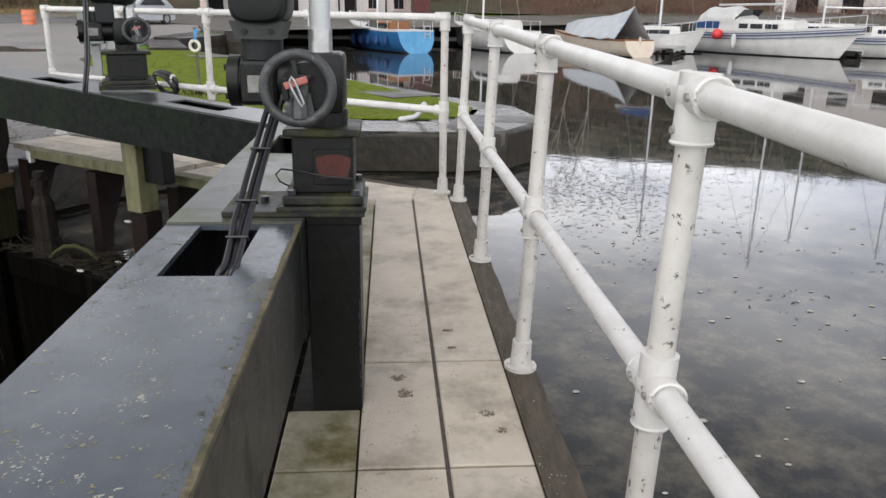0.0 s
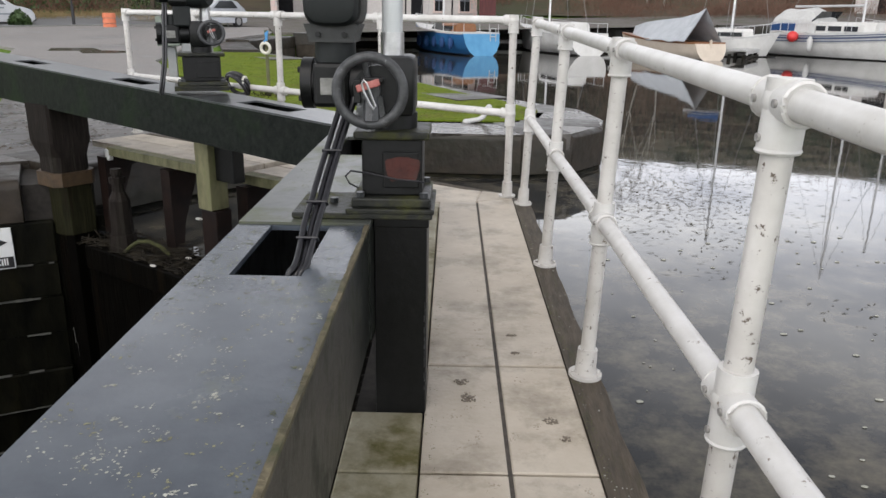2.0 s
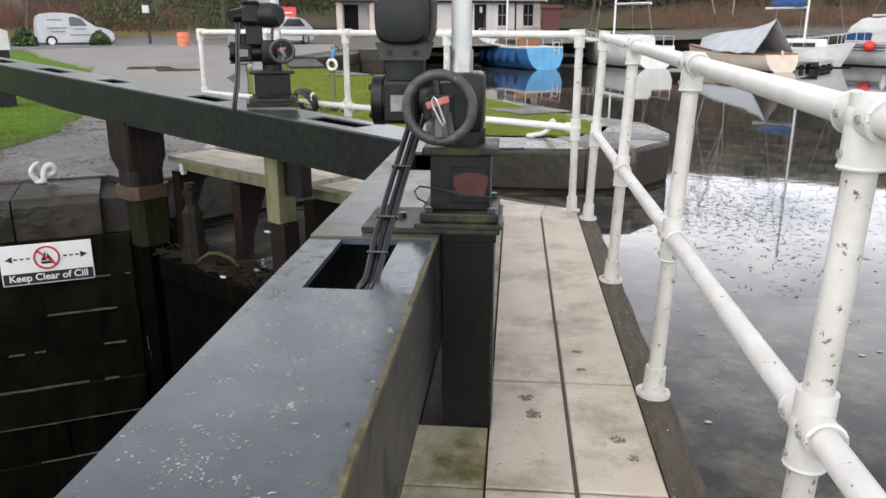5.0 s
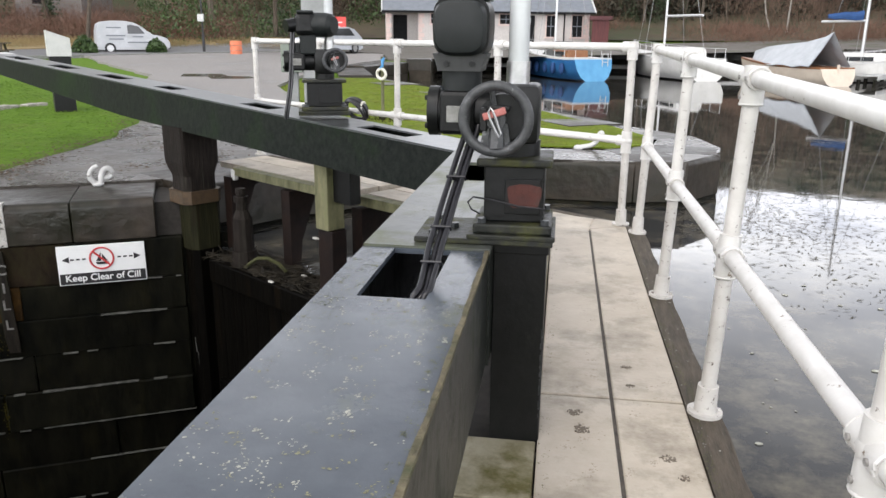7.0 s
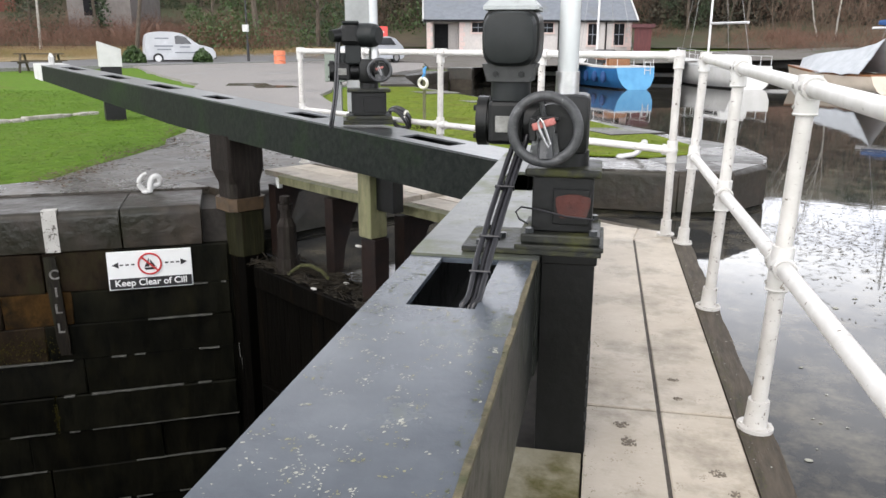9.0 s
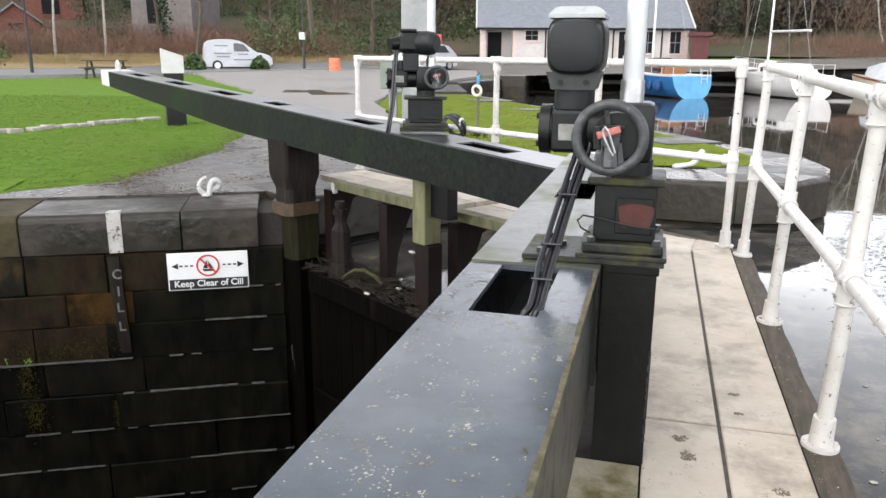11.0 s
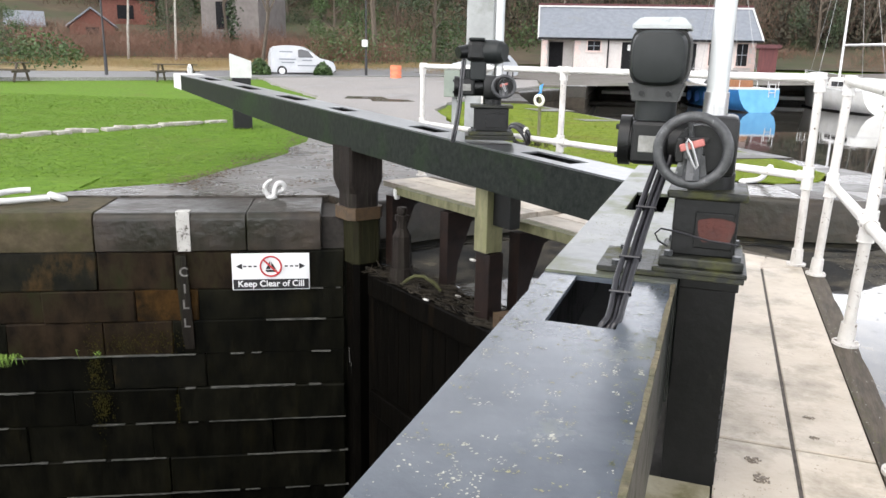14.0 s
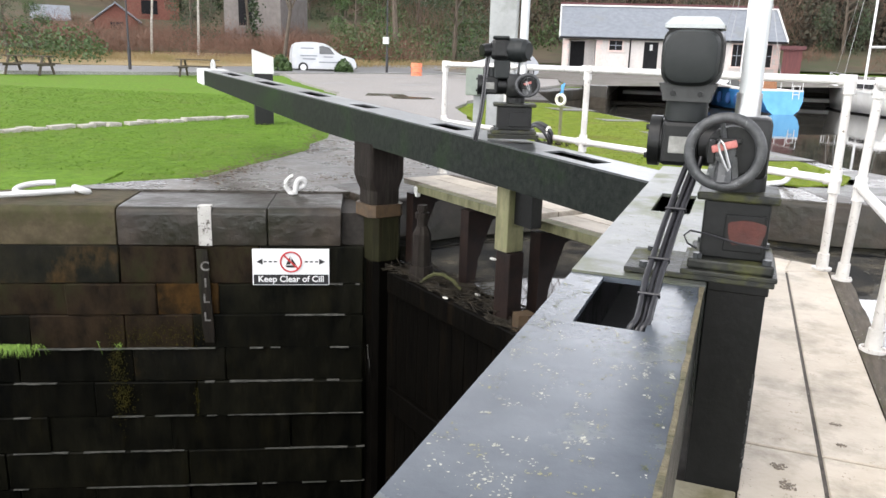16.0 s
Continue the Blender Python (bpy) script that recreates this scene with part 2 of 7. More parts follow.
M_WHITE = mat("white_paint", (0.47, 0.47, 0.455), (0.57, 0.57, 0.555), 6, 0.5, 0.06, c3=(0.5, 0.48, 0.42), s3=3, lo3=0.6, hi3=0.8)
M_OCHRE = mat("ochre_iron_strap", (0.03, 0.018, 0.007), (0.07, 0.041, 0.017), 14, 0.6, 0.3)
M_SIGNW = mat("white_sign_panel", (0.72, 0.73, 0.72), (0.78, 0.79, 0.78), 5, 0.45)
M_INK = mat("black_sign_ink", (0.012, 0.012, 0.013), (0.015, 0.015, 0.015), 5, 0.5)
M_SIGNR = mat("red_sign_ink", (0.45, 0.03, 0.03), (0.5, 0.04, 0.04), 5, 0.5)
M_CABLE = mat("black_cable_sheath", (0.007, 0.007, 0.009), (0.018, 0.018, 0.021), 30, 0.28)
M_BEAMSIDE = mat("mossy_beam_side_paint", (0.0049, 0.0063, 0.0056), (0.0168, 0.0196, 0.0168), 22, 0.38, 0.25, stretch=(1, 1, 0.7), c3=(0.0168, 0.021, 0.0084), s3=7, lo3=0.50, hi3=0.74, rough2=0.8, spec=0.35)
M_MOSSPLATE = mat("mossy_base_plate", (0.008, 0.009, 0.008), (0.024, 0.025, 0.020), 18, 0.45, 0.25, c3=(0.060, 0.062, 0.014), s3=9, lo3=0.48, hi3=0.70, rough2=0.85, spec=0.3)
M_CRUST = mat("dull_lime_crust", (0.03, 0.0306, 0.027), (0.114, 0.114, 0.102), 12, 0.6, 0.3)
M_WORNWHITE = mat("flaking_white_stripe", (0.34, 0.33, 0.30), (0.48, 0.47, 0.44), 8, 0.6, 0.3, c3=(0.045, 0.040, 0.030), s3=16, lo3=0.56, hi3=0.62)
M_TREAD = mat("dark_shoe_stain", (0.27, 0.23, 0.175), (0.38, 0.33, 0.26), 40, 0.6)


def water(name, tint, rough, weed):
    m = bpy.data.materials.new(name)
    m.use_nodes = True
    nd, lk = m.node_tree.nodes, m.node_tree.links
    b = nd["Principled BSDF"]
    b.inputs["IOR"].default_value = 1.33
    b.inputs["Roughness"].default_value = rough
    geo = nd.new("ShaderNodeNewGeometry")
    ns = nd.new("ShaderNodeTexNoise")
    ns.inputs["Scale"].default_value = 2.4
    ns.inputs["Detail"].default_value = 9
    ns.inputs["Roughness"].default_value = 0.72
    lk.new(geo.outputs["Position"], ns.inputs["Vector"])
    r = nd.new("ShaderNodeValToRGB")
    r.color_ramp.elements[0].position, r.color_ramp.elements[0].color = 0.45, (*tint, 1)
    r.color_ramp.elements[1].position, r.color_ramp.elements[1].color = 0.66, (*weed, 1)
    lk.new(ns.outputs["Fac"], r.inputs[0])
    lk.new(r.outputs[0], b.inputs["Base Color"])
    rip = nd.new("ShaderNodeTexNoise")
    rip.inputs["Scale"].default_value = 2.2
    rip.inputs["Detail"].default_value = 3
    lk.new(geo.outputs["Position"], rip.inputs["Vector"])
    bp = nd.new("ShaderNodeBump")
    bp.inputs["Strength"].default_value = 0.035
    bp.inputs["Distance"].default_value = 0.03
    lk.new(rip.outputs["Fac"], bp.inputs["Height"])
    lk.new(bp.outputs[0], b.inputs["Normal"])
    return m


M_WATER = water("still_harbour_water", (0.018, 0.019, 0.020), 0.03, (0.112, 0.100, 0.075))
M_DEEP = water("dark_lock_water", (0.006, 0.006, 0.005), 0.05, (0.012, 0.012, 0.01))


# ---- mesh helpers ----
I4 = Matrix.Identity(4)
GN = pose(0, 0, 0, 0, 0, 3.4)       # near gate: x across the walkway, y along it
GF = pose(0, 0, 0, 0, 0, -32.0)     # far gate: x back along the gate, y towards the harbour
GW = pose(0, 0, 0, 0, 0, 30.67)     # lock chamber: x along the lock, y across it


def box(bm, x0, x1, y0, y1, z0, z1, m=I4, bevel=0.0):
    r = bmesh.ops.create_cube(bm, size=1.0, matrix=m @ Matrix.LocRotScale(((x0 + x1) / 2, (y0 + y1) / 2, (z0 + z1) / 2), None, (abs(x1 - x0), abs(y1 - y0), abs(z1 - z0))))
    if bevel:
        es = list({e for v in r["verts"] for e in v.link_edges})
        bmesh.ops.bevel(bm, geom=es, offset=bevel, segments=2, affect="EDGES", profile=0.5)


def cyl(bm, p, q, r, seg=14, r2=None):
    p, q = Vector(p), Vector(q)
    d = q - p
    m = Matrix.Translation((p + q) / 2) @ d.to_track_quat("Z", "Y").to_matrix().to_4x4()
    bmesh.ops.create_cone(bm, cap_ends=True, segments=seg, radius1=r, radius2=r if r2 is None else r2, depth=d.length, matrix=m)


def ball(bm, p, r, seg=12, squash=(1, 1, 1)):
    bmesh.ops.create_uvsphere(bm, u_segments=seg, v_segments=max(6, seg // 2 + 2), radius=r, matrix=Matrix.LocRotScale(Vector(p), None, squash))


def tube(bm, pts, r, seg=10, closed=False, taper=None):
    pts = [Vector(p) for p in pts]
    rings = []
    n = len(pts)
    for i, p in enumerate(pts):
        a = pts[(i - 1) % n] if closed or i else pts[0]
        b = pts[(i + 1) % n] if closed or i < n - 1 else pts[-1]
        q = (b - a).to_track_quat("Z", "Y")
        rr = r if taper is None else r + (taper - r) * i / (n - 1)
        rings.append([bm.verts.new(p + q @ Vector((rr * math.cos(2 * math.pi * k / seg), rr * math.sin(2 * math.pi * k / seg), 0))) for k in range(seg)])
    for i in range(n if closed else n - 1):
        a, b = rings[i], rings[(i + 1) % n]
        for k in range(seg):
            bm.faces.new((a[k], a[(k + 1) % seg], b[(k + 1) % seg], b[k]))
    if not closed:
        bm.faces.new(rings[0][::-1])
        bm.faces.new(rings[-1])


def torus(bm, c, axis, R, r, seg=36, ring=10):
    q = Vector(axis).to_track_quat("Z", "Y")
    tube(bm, [Vector(c) + q @ Vector((R * math.cos(2 * math.pi * k / seg), R * math.sin(2 * math.pi * k / seg), 0)) for k in range(seg)], r, ring, True)


def prism(bm, poly, z0, z1, m=I4):
    """A polygon in plan (counter-clockwise) raised from z0 to z1."""
    a = [bm.verts.new(m @ Vector((x, y, z0))) for x, y in poly]
    b = [bm.verts.new(m @ Vector((x, y, z1))) for x, y in poly]
    k = len(poly)
    bm.faces.new(a[::-1])
    bm.faces.new(b)
    for i in range(k):
        bm.faces.new((a[i], a[(i + 1) % k], b[(i + 1) % k], b[i]))


def loft(bm, rings, close_ends=True):
    vs = [[bm.verts.new(Vector(p)) for p in r] for r in rings]
    for a, b in zip(vs, vs[1:]):
        k = len(a)
        for i in range(k):
            bm.faces.new((a[i], a[(i + 1) % k], b[(i + 1) % k], b[i]))
    if close_ends:
        bm.faces.new(vs[0][::-1])
        bm.faces.new(vs[-1])


def mesh_from(name, bm, material, smooth=False, up=False):
    bmesh.ops.recalc_face_normals(bm, faces=bm.faces)
    if up:
        bm.normal_update()
        bmesh.ops.reverse_faces(bm, faces=[f for f in bm.faces if f.normal.z < 0])
    me = bpy.data.meshes.new(name)
    if smooth:
        for f in bm.faces:
            f.smooth = True
    bm.to_mesh(me)
    bm.free()
    me.materials.append(material)
    if smooth:
        me.set_sharp_from_angle(angle=radians(38))
    return me


def part(name, bm, material, parent=None, label="", smooth=False):
    ob = new(name, mesh_from(name, bm, material, smooth))
    if parent is not None:
        ob.parent = parent
        ob.matrix_parent_inverse = I4
    return tagged(ob, label)


def thing(name, label, category, group="", kind="", at=I4):
    e = new(name)
    e.empty_display_size = 0.2
    e.matrix_basis = at
    return tagged(e, label, category, group, kind)


def one(name, bm, material, label, category, group="", kind="", smooth=False, up=False):
    return tagged(new(name, mesh_from(name, bm, material, smooth, up)), label, category, group, kind)


def holed_plate(bm, xs, ys, holes, z_of, t):
    """A plate over the grid xs, ys without the cells in holes, its top at z_of(x, y), t thick."""
    grid = {(i, j): bm.verts.new((x, y, z_of(x, y))) for i, x in enumerate(xs) for j, y in enumerate(ys)}
    low = {(i, j): bm.verts.new((x, y, z_of(x, y) - t)) for i, x in enumerate(xs) for j, y in enumerate(ys)}
    cells = {(i, j) for i in range(len(xs) - 1) for j in range(len(ys) - 1)} - set(holes)
    for i, j in cells:
        c = ((i, j), (i + 1, j), (i + 1, j + 1), (i, j + 1))
        bm.faces.new([grid[k] for k in c])
        bm.faces.new([low[k] for k in c[::-1]])
        for a, b, (di, dj) in ((c[0], c[1], (0, -1)), (c[1], c[2], (1, 0)), (c[2], c[3], (0, 1)), (c[3], c[0], (-1, 0))):
            if (i + di, j + dj) not in cells:
                bm.faces.new((grid[b], grid[a], low[a], low[b]))
    bmesh.ops.delete(bm, geom=[v for v in bm.verts if not v.link_faces], context="VERTS")


# ---- ground, banks, water ----
Z_BANK, Z_WATER, Z_POOL = -0.28, -0.80, -4.2


def wp(a, c):
    v = GW @ Vector((a, c, 0))
    return (v.x, v.y)


FAR_BANK = [wp(-150, 7.43), wp(-0.25, 7.43), wp(0.1, 7.75), (-3.3, 7.7), (-2.6, 8.5), (-0.9, 9.4), (0.4, 9.42), (1.05, 9.65), (1.5, 10.3), (1.58, 11.0), (1.42, 12.3),
            (0.35, 13.6), (-1.75, 16.5), (-3.3, 19.1), (-5.1, 21.3), (-7.4, 24.2), (-9.6, 30.0), (-9.2, 35.4), (-8.15, 35.55), (-11.11, 51.79), (14, 52), (40, 50), (320, 70), (320, 420), (-320, 420), (-320, -60)]
NEAR_BANK = [wp(-150, 0.45), wp(-0.6, 0.45), (0.9, -0.6), (3.5, -1.6), (70, -20), (320, -60), (320, -320), (-320, -320), (-320, -150)]


def inside(x, y, poly):
    r, j = False, len(poly) - 1
    for i in range(len(poly)):
        (xi, yi), (xj, yj) = poly[i], poly[j]
        if (yi > y) != (yj > y) and x < (xj - xi) * (y - yi) / (yj - yi) + xi:
            r = not r
        j = i
    return r


def edge_distance(x, y, poly):
    best = 1e9
    for (ax, ay), (bx, by) in zip(poly, poly[1:] + poly[:1]):
        dx, dy = bx - ax, by - ay
        k = max(0, min(1, ((x - ax) * dx + (y - ay) * dy) / (dx * dx + dy * dy)))
        best = min(best, math.hypot(x - ax - k * dx, y - ay - k * dy))
    return best


def height(x, y):
    """The lie of the land: level at the lock, rising slowly to the road and steeply up the wooded hill."""
    d = math.hypot(x, y)
    if y < -3:
        return Z_BANK
    knots = ((0, Z_BANK), (13, Z_BANK), (38, 0.10), (48, 0.20), (62, 0.9), (75, 2.1), (95, 5.0), (140, 17.0), (220, 36.0), (600, 40.0))
    for (d0, z0), (d1, z1) in zip(knots, knots[1:]):
        if d <= d1:
            return z0 + (z1 - z0) * (d - d0) / (d1 - d0)
    return 40.0


def ground_sheet():
    def axis(lo, a, b, hi, fine):
        v, s, right = [], fine, []
        x = a
        while x < b:
            v.append(x)
            x += fine
        left, x, s = [], a, fine
        while x > lo:
            s *= 1.22
            x -= s
            left.append(max(x, lo))
        x, s = b, fine
        while x < hi:
            right.append(x)
            s *= 1.22
            x += s
        return left[::-1] + v + right + [hi]
    xs, ys = axis(-320, -14, 6, 320, 0.5), axis(-320, -4, 40, 420, 0.6)
    bm = bmesh.new()
    grid = []
    for y in ys:
        row = []
        for x in xs:
            z = -6.0
            for poly in (FAR_BANK, NEAR_BANK):
                if inside(x, y, poly) and edge_distance(x, y, poly) > 0.75:
                    z = height(x, y) - 0.02
            row.append(bm.verts.new((x, y, z)))
        grid.append(row)
    for j in range(len(ys) - 1):
        for i in range(len(xs) - 1):
            bm.faces.new((grid[j][i], grid[j][i + 1], grid[j + 1][i + 1], grid[j + 1][i]))
    return one("ground", bm, M_GRASS, "short wet green grass of the canal bank", "ground", kind="structure", smooth=True, up=True)


def skirt(bm, drop):
    """Turns the rim of a sheet down into the ground."""
    rim = [e for e in bm.edges if e.is_boundary]
    r = bmesh.ops.extrude_edge_only(bm, edges=rim)
    for v in r["geom"]:
        if isinstance(v, bmesh.types.BMVert):
            v.co.z -= drop


def patch(name, poly, dz, material, label, category, wobble=0.0, straight=0):
    """A sheet of another surface laid on the ground."""
    pts = []
    for e, ((ax, ay), (bx, by)) in enumerate(zip(poly, poly[1:] + poly[:1])):
        n = max(1, int(math.hypot(bx - ax, by - ay) / 0.7)) if wobble else 1
        n = min(n, 40)
        for k in range(n):
            x, y = ax + (bx - ax) * k / n, ay + (by - ay) * k / n
            w = noise.noise_vector((x * 1.3, y * 1.3, dz * 90)) * (0 if e < straight else wobble)
            pts.append((x + w.x, y + w.y))
    bm = bmesh.new()
    bm.faces.new([bm.verts.new((x, y, 0)) for x, y in pts])
    bmesh.ops.triangulate(bm, faces=bm.faces)
    if max(p[0] for p in pts) - min(p[0] for p in pts) < 60:
        for axis in (0, 1):
            c = min(p[axis] for p in pts) + 1.0
            while c < max(p[axis] for p in pts):
                at, way = [0, 0, 0], [0, 0, 0]
                at[axis], way[axis] = c, 1
                bmesh.ops.bisect_plane(bm, geom=bm.verts[:] + bm.edges[:] + bm.faces[:], plane_co=at, plane_no=way)
                c += 2.0
    for v in bm.verts:
        v.co.z = height(v.co.x, v.co.y) + dz
    skirt(bm, 0.004 if name == "puddle" else 0.2)
    return one(name, bm, material, label, category, kind="structure", smooth=True, up=True)


ground_sheet()
patch("bank", [wp(-14, 0.45), wp(-0.6, 0.45), (0.9, -0.6), (3.5, -1.6), (14.0, -4.54), (14.0, -7.0), (3.0, -7.0), (-4.0, -7.0), wp(-14, -3.0)], -0.012, M_GRASS, "short wet green grass behind the coping", "ground")


patch("pavement", [wp(-3.3, 8.32), wp(-0.6, 8.32), wp(0.1, 8.3), (-3.5, 8.0), (-2.6, 8.6), (-1.6, 9.3), (-4.2, 11.6), (-6.3, 13.5), (-8.6, 13.4), (-7.6, 11.4), (-6.98, 9.97), (-6.6, 7.93), (-6.35, 6.9), (-6.74, 6.2)], 0.02, M_PAVED, "wet dark stone paving by the lock gate", "pavement", 0.2, 2)
patch("grass_margin", [wp(-60, 8.3), wp(-3.0, 8.3), wp(-3.0, 9.7), wp(-60, 9.7)], 0.004, M_GRASS, "strip of grass behind the coping", "grass")
patch("puddle", [(-12.9, 21.6), (-12.1, 21.8), (-11.4, 21.0), (-10.7, 21.2), (-10.3, 21.9), (-10.9, 22.5), (-11.6, 22.3), (-12.3, 23.0), (-13.2, 22.6)], 0.074, M_PUDDLE, "dark muddy puddle on the gravel", "puddle", 0.3)
patch("car_park", [(-7.5, 12.8), (-9.6, 14.2), (-14, 22), (-20, 28), (-27, 36), (-22, 44), (-13, 44), (-10.5, 36), (-10.6, 30), (-9.7, 27.2), (-9.5, 22.6), (-8.6, 19.2), (-6.7, 15.8)], 0.07, M_GRAVEL, "wet grey gravel car park with puddles", "car park", 0.2)


def strip(name, near, wide0, wide1, dz, material, label, category):
    """A band that follows a line in plan, from wide0 to wide1 metres farther from the lock."""
    pts = []
    for (ax, ay), (bx, by) in zip(near, near[1:]):
        pts += [(ax + (bx - ax) * k / 8, ay + (by - ay) * k / 8) for k in range(8)]
    pts.append(near[-1])
    bm = bmesh.new()
    rows = []
    for x, y in pts:
        d = math.hypot(x, y)
        row = []
        for k in range(5):
            f = 1 + (wide0 + (wide1 - wide0) * k / 4) / d
            row.append(bm.verts.new((x * f, y * f, height(x * f, y * f) + dz)))
        rows.append(row)
    for a, b in zip(rows, rows[1:]):
        for k in range(4):
            bm.faces.new((a[k], a[k + 1], b[k + 1], b[k]))
    skirt(bm, 0.25)
    return one(name, bm, material, label, category, kind="structure", smooth=True, up=True)


ROAD_LINE = [(-110, 2), (-29.58, 21.46), (-27.19, 26.58), (-24.68, 32.76), (-21.69, 40.57), (-17.37, 47.93)]
strip("road", ROAD_LINE, 0, 9.5, 0.10, M_ROAD, "wet grey road beyond the grass", "road")
strip("road_edge", ROAD_LINE, -0.35, 0.02, 0.125, M_LIME, "pale kerb line between grass and road", "kerb")
strip("verge", ROAD_LINE, 9.6, 24, 0.12, M_ROUGHG, "strip of dead straw-coloured grass along the road", "verge")
patch("quay", [(-13, 44), (-10.4, 36.2), (-8.57, 36.48), (-11.57, 52.51), (14, 53), (40, 51), (120, 57), (120, 66), (40, 62), (4, 60), (-20, 59), (-22, 46)], 0.10, M_QUAY, "wet brown-grey gravel quay before the harbour building", "quay")
patch("pier_path", [(-0.9, 9.4), (0.4, 9.45), (1.0, 9.7), (1.48, 10.4), (1.52, 11.0), (1.38, 12.2), (0.25, 13.5), (-1.85, 16.4), (-3.4, 19.0), (-3.5, 18.9), (-1.98, 16.3), (0.15, 13.25), (0.75, 12.0), (0.65, 10.9), (0.1, 10.4), (-1.2, 10.35), (-2.4, 9.7), (-2.6, 8.6)], 0.03, M_PAVE, "wet flagstone edge of the lock pier", "pavement", 0.12)
patch("pier_grass", [(-2.6, 9.9), (-1.2, 10.5), (0.1, 10.5), (0.6, 10.95), (0.68, 11.9), (0.1, 13.15), (-1.95, 16.3), (-3.45, 18.9), (-5.3, 21.1), (-7.3, 23.4), (-8.4, 23.2), (-9.0, 21.6), (-8.4, 19.0), (-6.2, 15.5), (-4.3, 11.8)], 0.046, M_GRASSY, "yellow-green mossy grass on the lock pier", "grass", 0.2)

bm = bmesh.new()
prism(bm, [(-320, -60), wp(0.2, 7.9), (-3.6, 6.6), (-0.6, 4.75), (0.0, 4.4), (0.3, 0.6), (0.9, -0.2), (3, -2), (320, -80), (320, 420), (-320, 420)][::1], Z_WATER - 0.02, Z_WATER)
one("water", bm, M_WATER, "still dark harbour water with floating weed", "water", kind="structure")
bm = bmesh.new()
prism(bm, [wp(-150, 0.3), wp(1.5, 0.3), wp(3.4, 4), wp(1.0, 7.6), wp(-150, 7.6)], Z_POOL - 0.05, Z_POOL)
one("lock_water", bm, M_DEEP, "black water deep in the lock chamber", "water", kind="structure")


# ---- lock walls ----
def block_mesh(w, h, d, b, seed, rough=0.0):
    bm = bmesh.new()
    box(bm, -w / 2, w / 2, 0, d, 0, h, I4)
    es = [e for e in bm.edges if sum(v.co.y < 0.01 for v in e.verts) >= 1]
    bmesh.ops.bevel(bm, geom=es, offset=b, segments=1, affect="EDGES")
    rnd = random.Random(seed)
    for v in bm.verts:
        if v.co.y < d - 0.01:
            v.co += Vector((rnd.uniform(-1, 1), rnd.uniform(-1, 1), rnd.uniform(-1, 1))) * rough
    return bm


def lock_wall(name, c, a0, a1, face, label):
    """A coursed stone wall; each stone is a part. face +1: it looks down the y axis."""
    wall = thing(name, label, "wall", kind="structure")
    bm = bmesh.new()
    y0, y1 = (c + 0.10, c + 1.0) if face > 0 else (c - 1.0, c - 0.10)
    box(bm, -150, a1, y0, y1, -6.0, Z_BANK - 0.06, GW)
    part("backing", bm, M_JOINT, wall)
    return wall


wall_far = lock_wall("wall_far", 7.43, -9, 0.1, 1, "slimy coursed stone wall of the lock chamber, shade in its colour")
wall_near = lock_wall("wall_near", 0.45, -9, -0.6, -1, "dark stone wall of the lock chamber under the gate")

def nosed_stone(x0, x1, y0, y1, z0, z1, m, nose):
    bm = bmesh.new()
    box(bm, x0, x1, y0, y1, z0, z1)
    es = [e for e in bm.edges if all(abs(v.co.y - y0) < 1e-4 and abs(v.co.z - z1) < 1e-4 for v in e.verts)]
    bmesh.ops.bevel(bm, geom=es, offset=nose, segments=5, affect="EDGES", profile=0.5)
    es = [e for e in bm.edges if len(e.link_faces) == 2 and e.calc_face_angle(0) > 1.2]
    bmesh.ops.bevel(bm, geom=es, offset=0.007, segments=1, affect="EDGES")
    bm.transform(m)
    return bm


# heel recess behind the far gate and the pier's own walls
pier = thing("wall_pier", "wet stone wall of the lock pier, shade painted in by the gate", "wall", kind="structure")
edge_pts = [wp(0.1, 7.75), (-3.3, 7.7), (-2.6, 8.5), (-0.9, 9.4), (0.4, 9.42), (1.05, 9.65), (1.5, 10.3), (1.58, 11.0), (1.42, 12.3), (0.35, 13.6), (-1.75, 16.5), (-3.3, 19.1), (-5.1, 21.3), (-7.4, 24.2), (-9.6, 30.0), (-9.2, 35.4), (-8.15, 35.55), (-11.11, 51.79), (14, 52), (40, 50), (320, 70)]
rnd = random.Random(4)
for (ax, ay), (bx, by) in zip(edge_pts, edge_pts[1:]):
    ln = math.hypot(bx - ax, by - ay)
    if ln > 100:
        continue
    n = max(1, round(ln / (1.1 if ay < 20 else 2.5)))
    ang = math.atan2(by - ay, bx - ax)
    for k in range(n):
        zt = height((ax + bx) / 2, (ay + by) / 2) + 0.03
        w = ln / n
        m = Matrix.Translation((ax + (bx - ax) * k / n, ay + (by - ay) * k / n, 0)) @ Matrix.Rotation(ang, 4, "Z")
        bm = nosed_stone(0.004, w - 0.004, rnd.uniform(0, 0.012), 1.15, zt - 0.50, zt + rnd.uniform(-0.006, 0.006), m, 0.07)
        part("stone", bm, M_STONE, pier, smooth=True)
        bm = bmesh.new()
        box(bm, 0.004, w - 0.004, 0.03 + rnd.uniform(0, 0.012), 1.0, -2.0, zt - 0.51, m, 0.015)
        # Stones nearest the gate get the darker colour as shadow beneath the walkway.
        part("stone", bm, M_WALL if ay < 9 else M_WALLT if ay < 20 else M_QUAYW, pier)

# coping of the far wall
coping = thing("coping", "wet brown sandstone coping stones along the lock edge", "coping", kind="structure")
rnd = random.Random(7)
a = -0.28
widths = [0.72, 1.42, 1.36, 1.25, 1.5, 1.3, 1.2, 1.4, 1.3, 1.2]
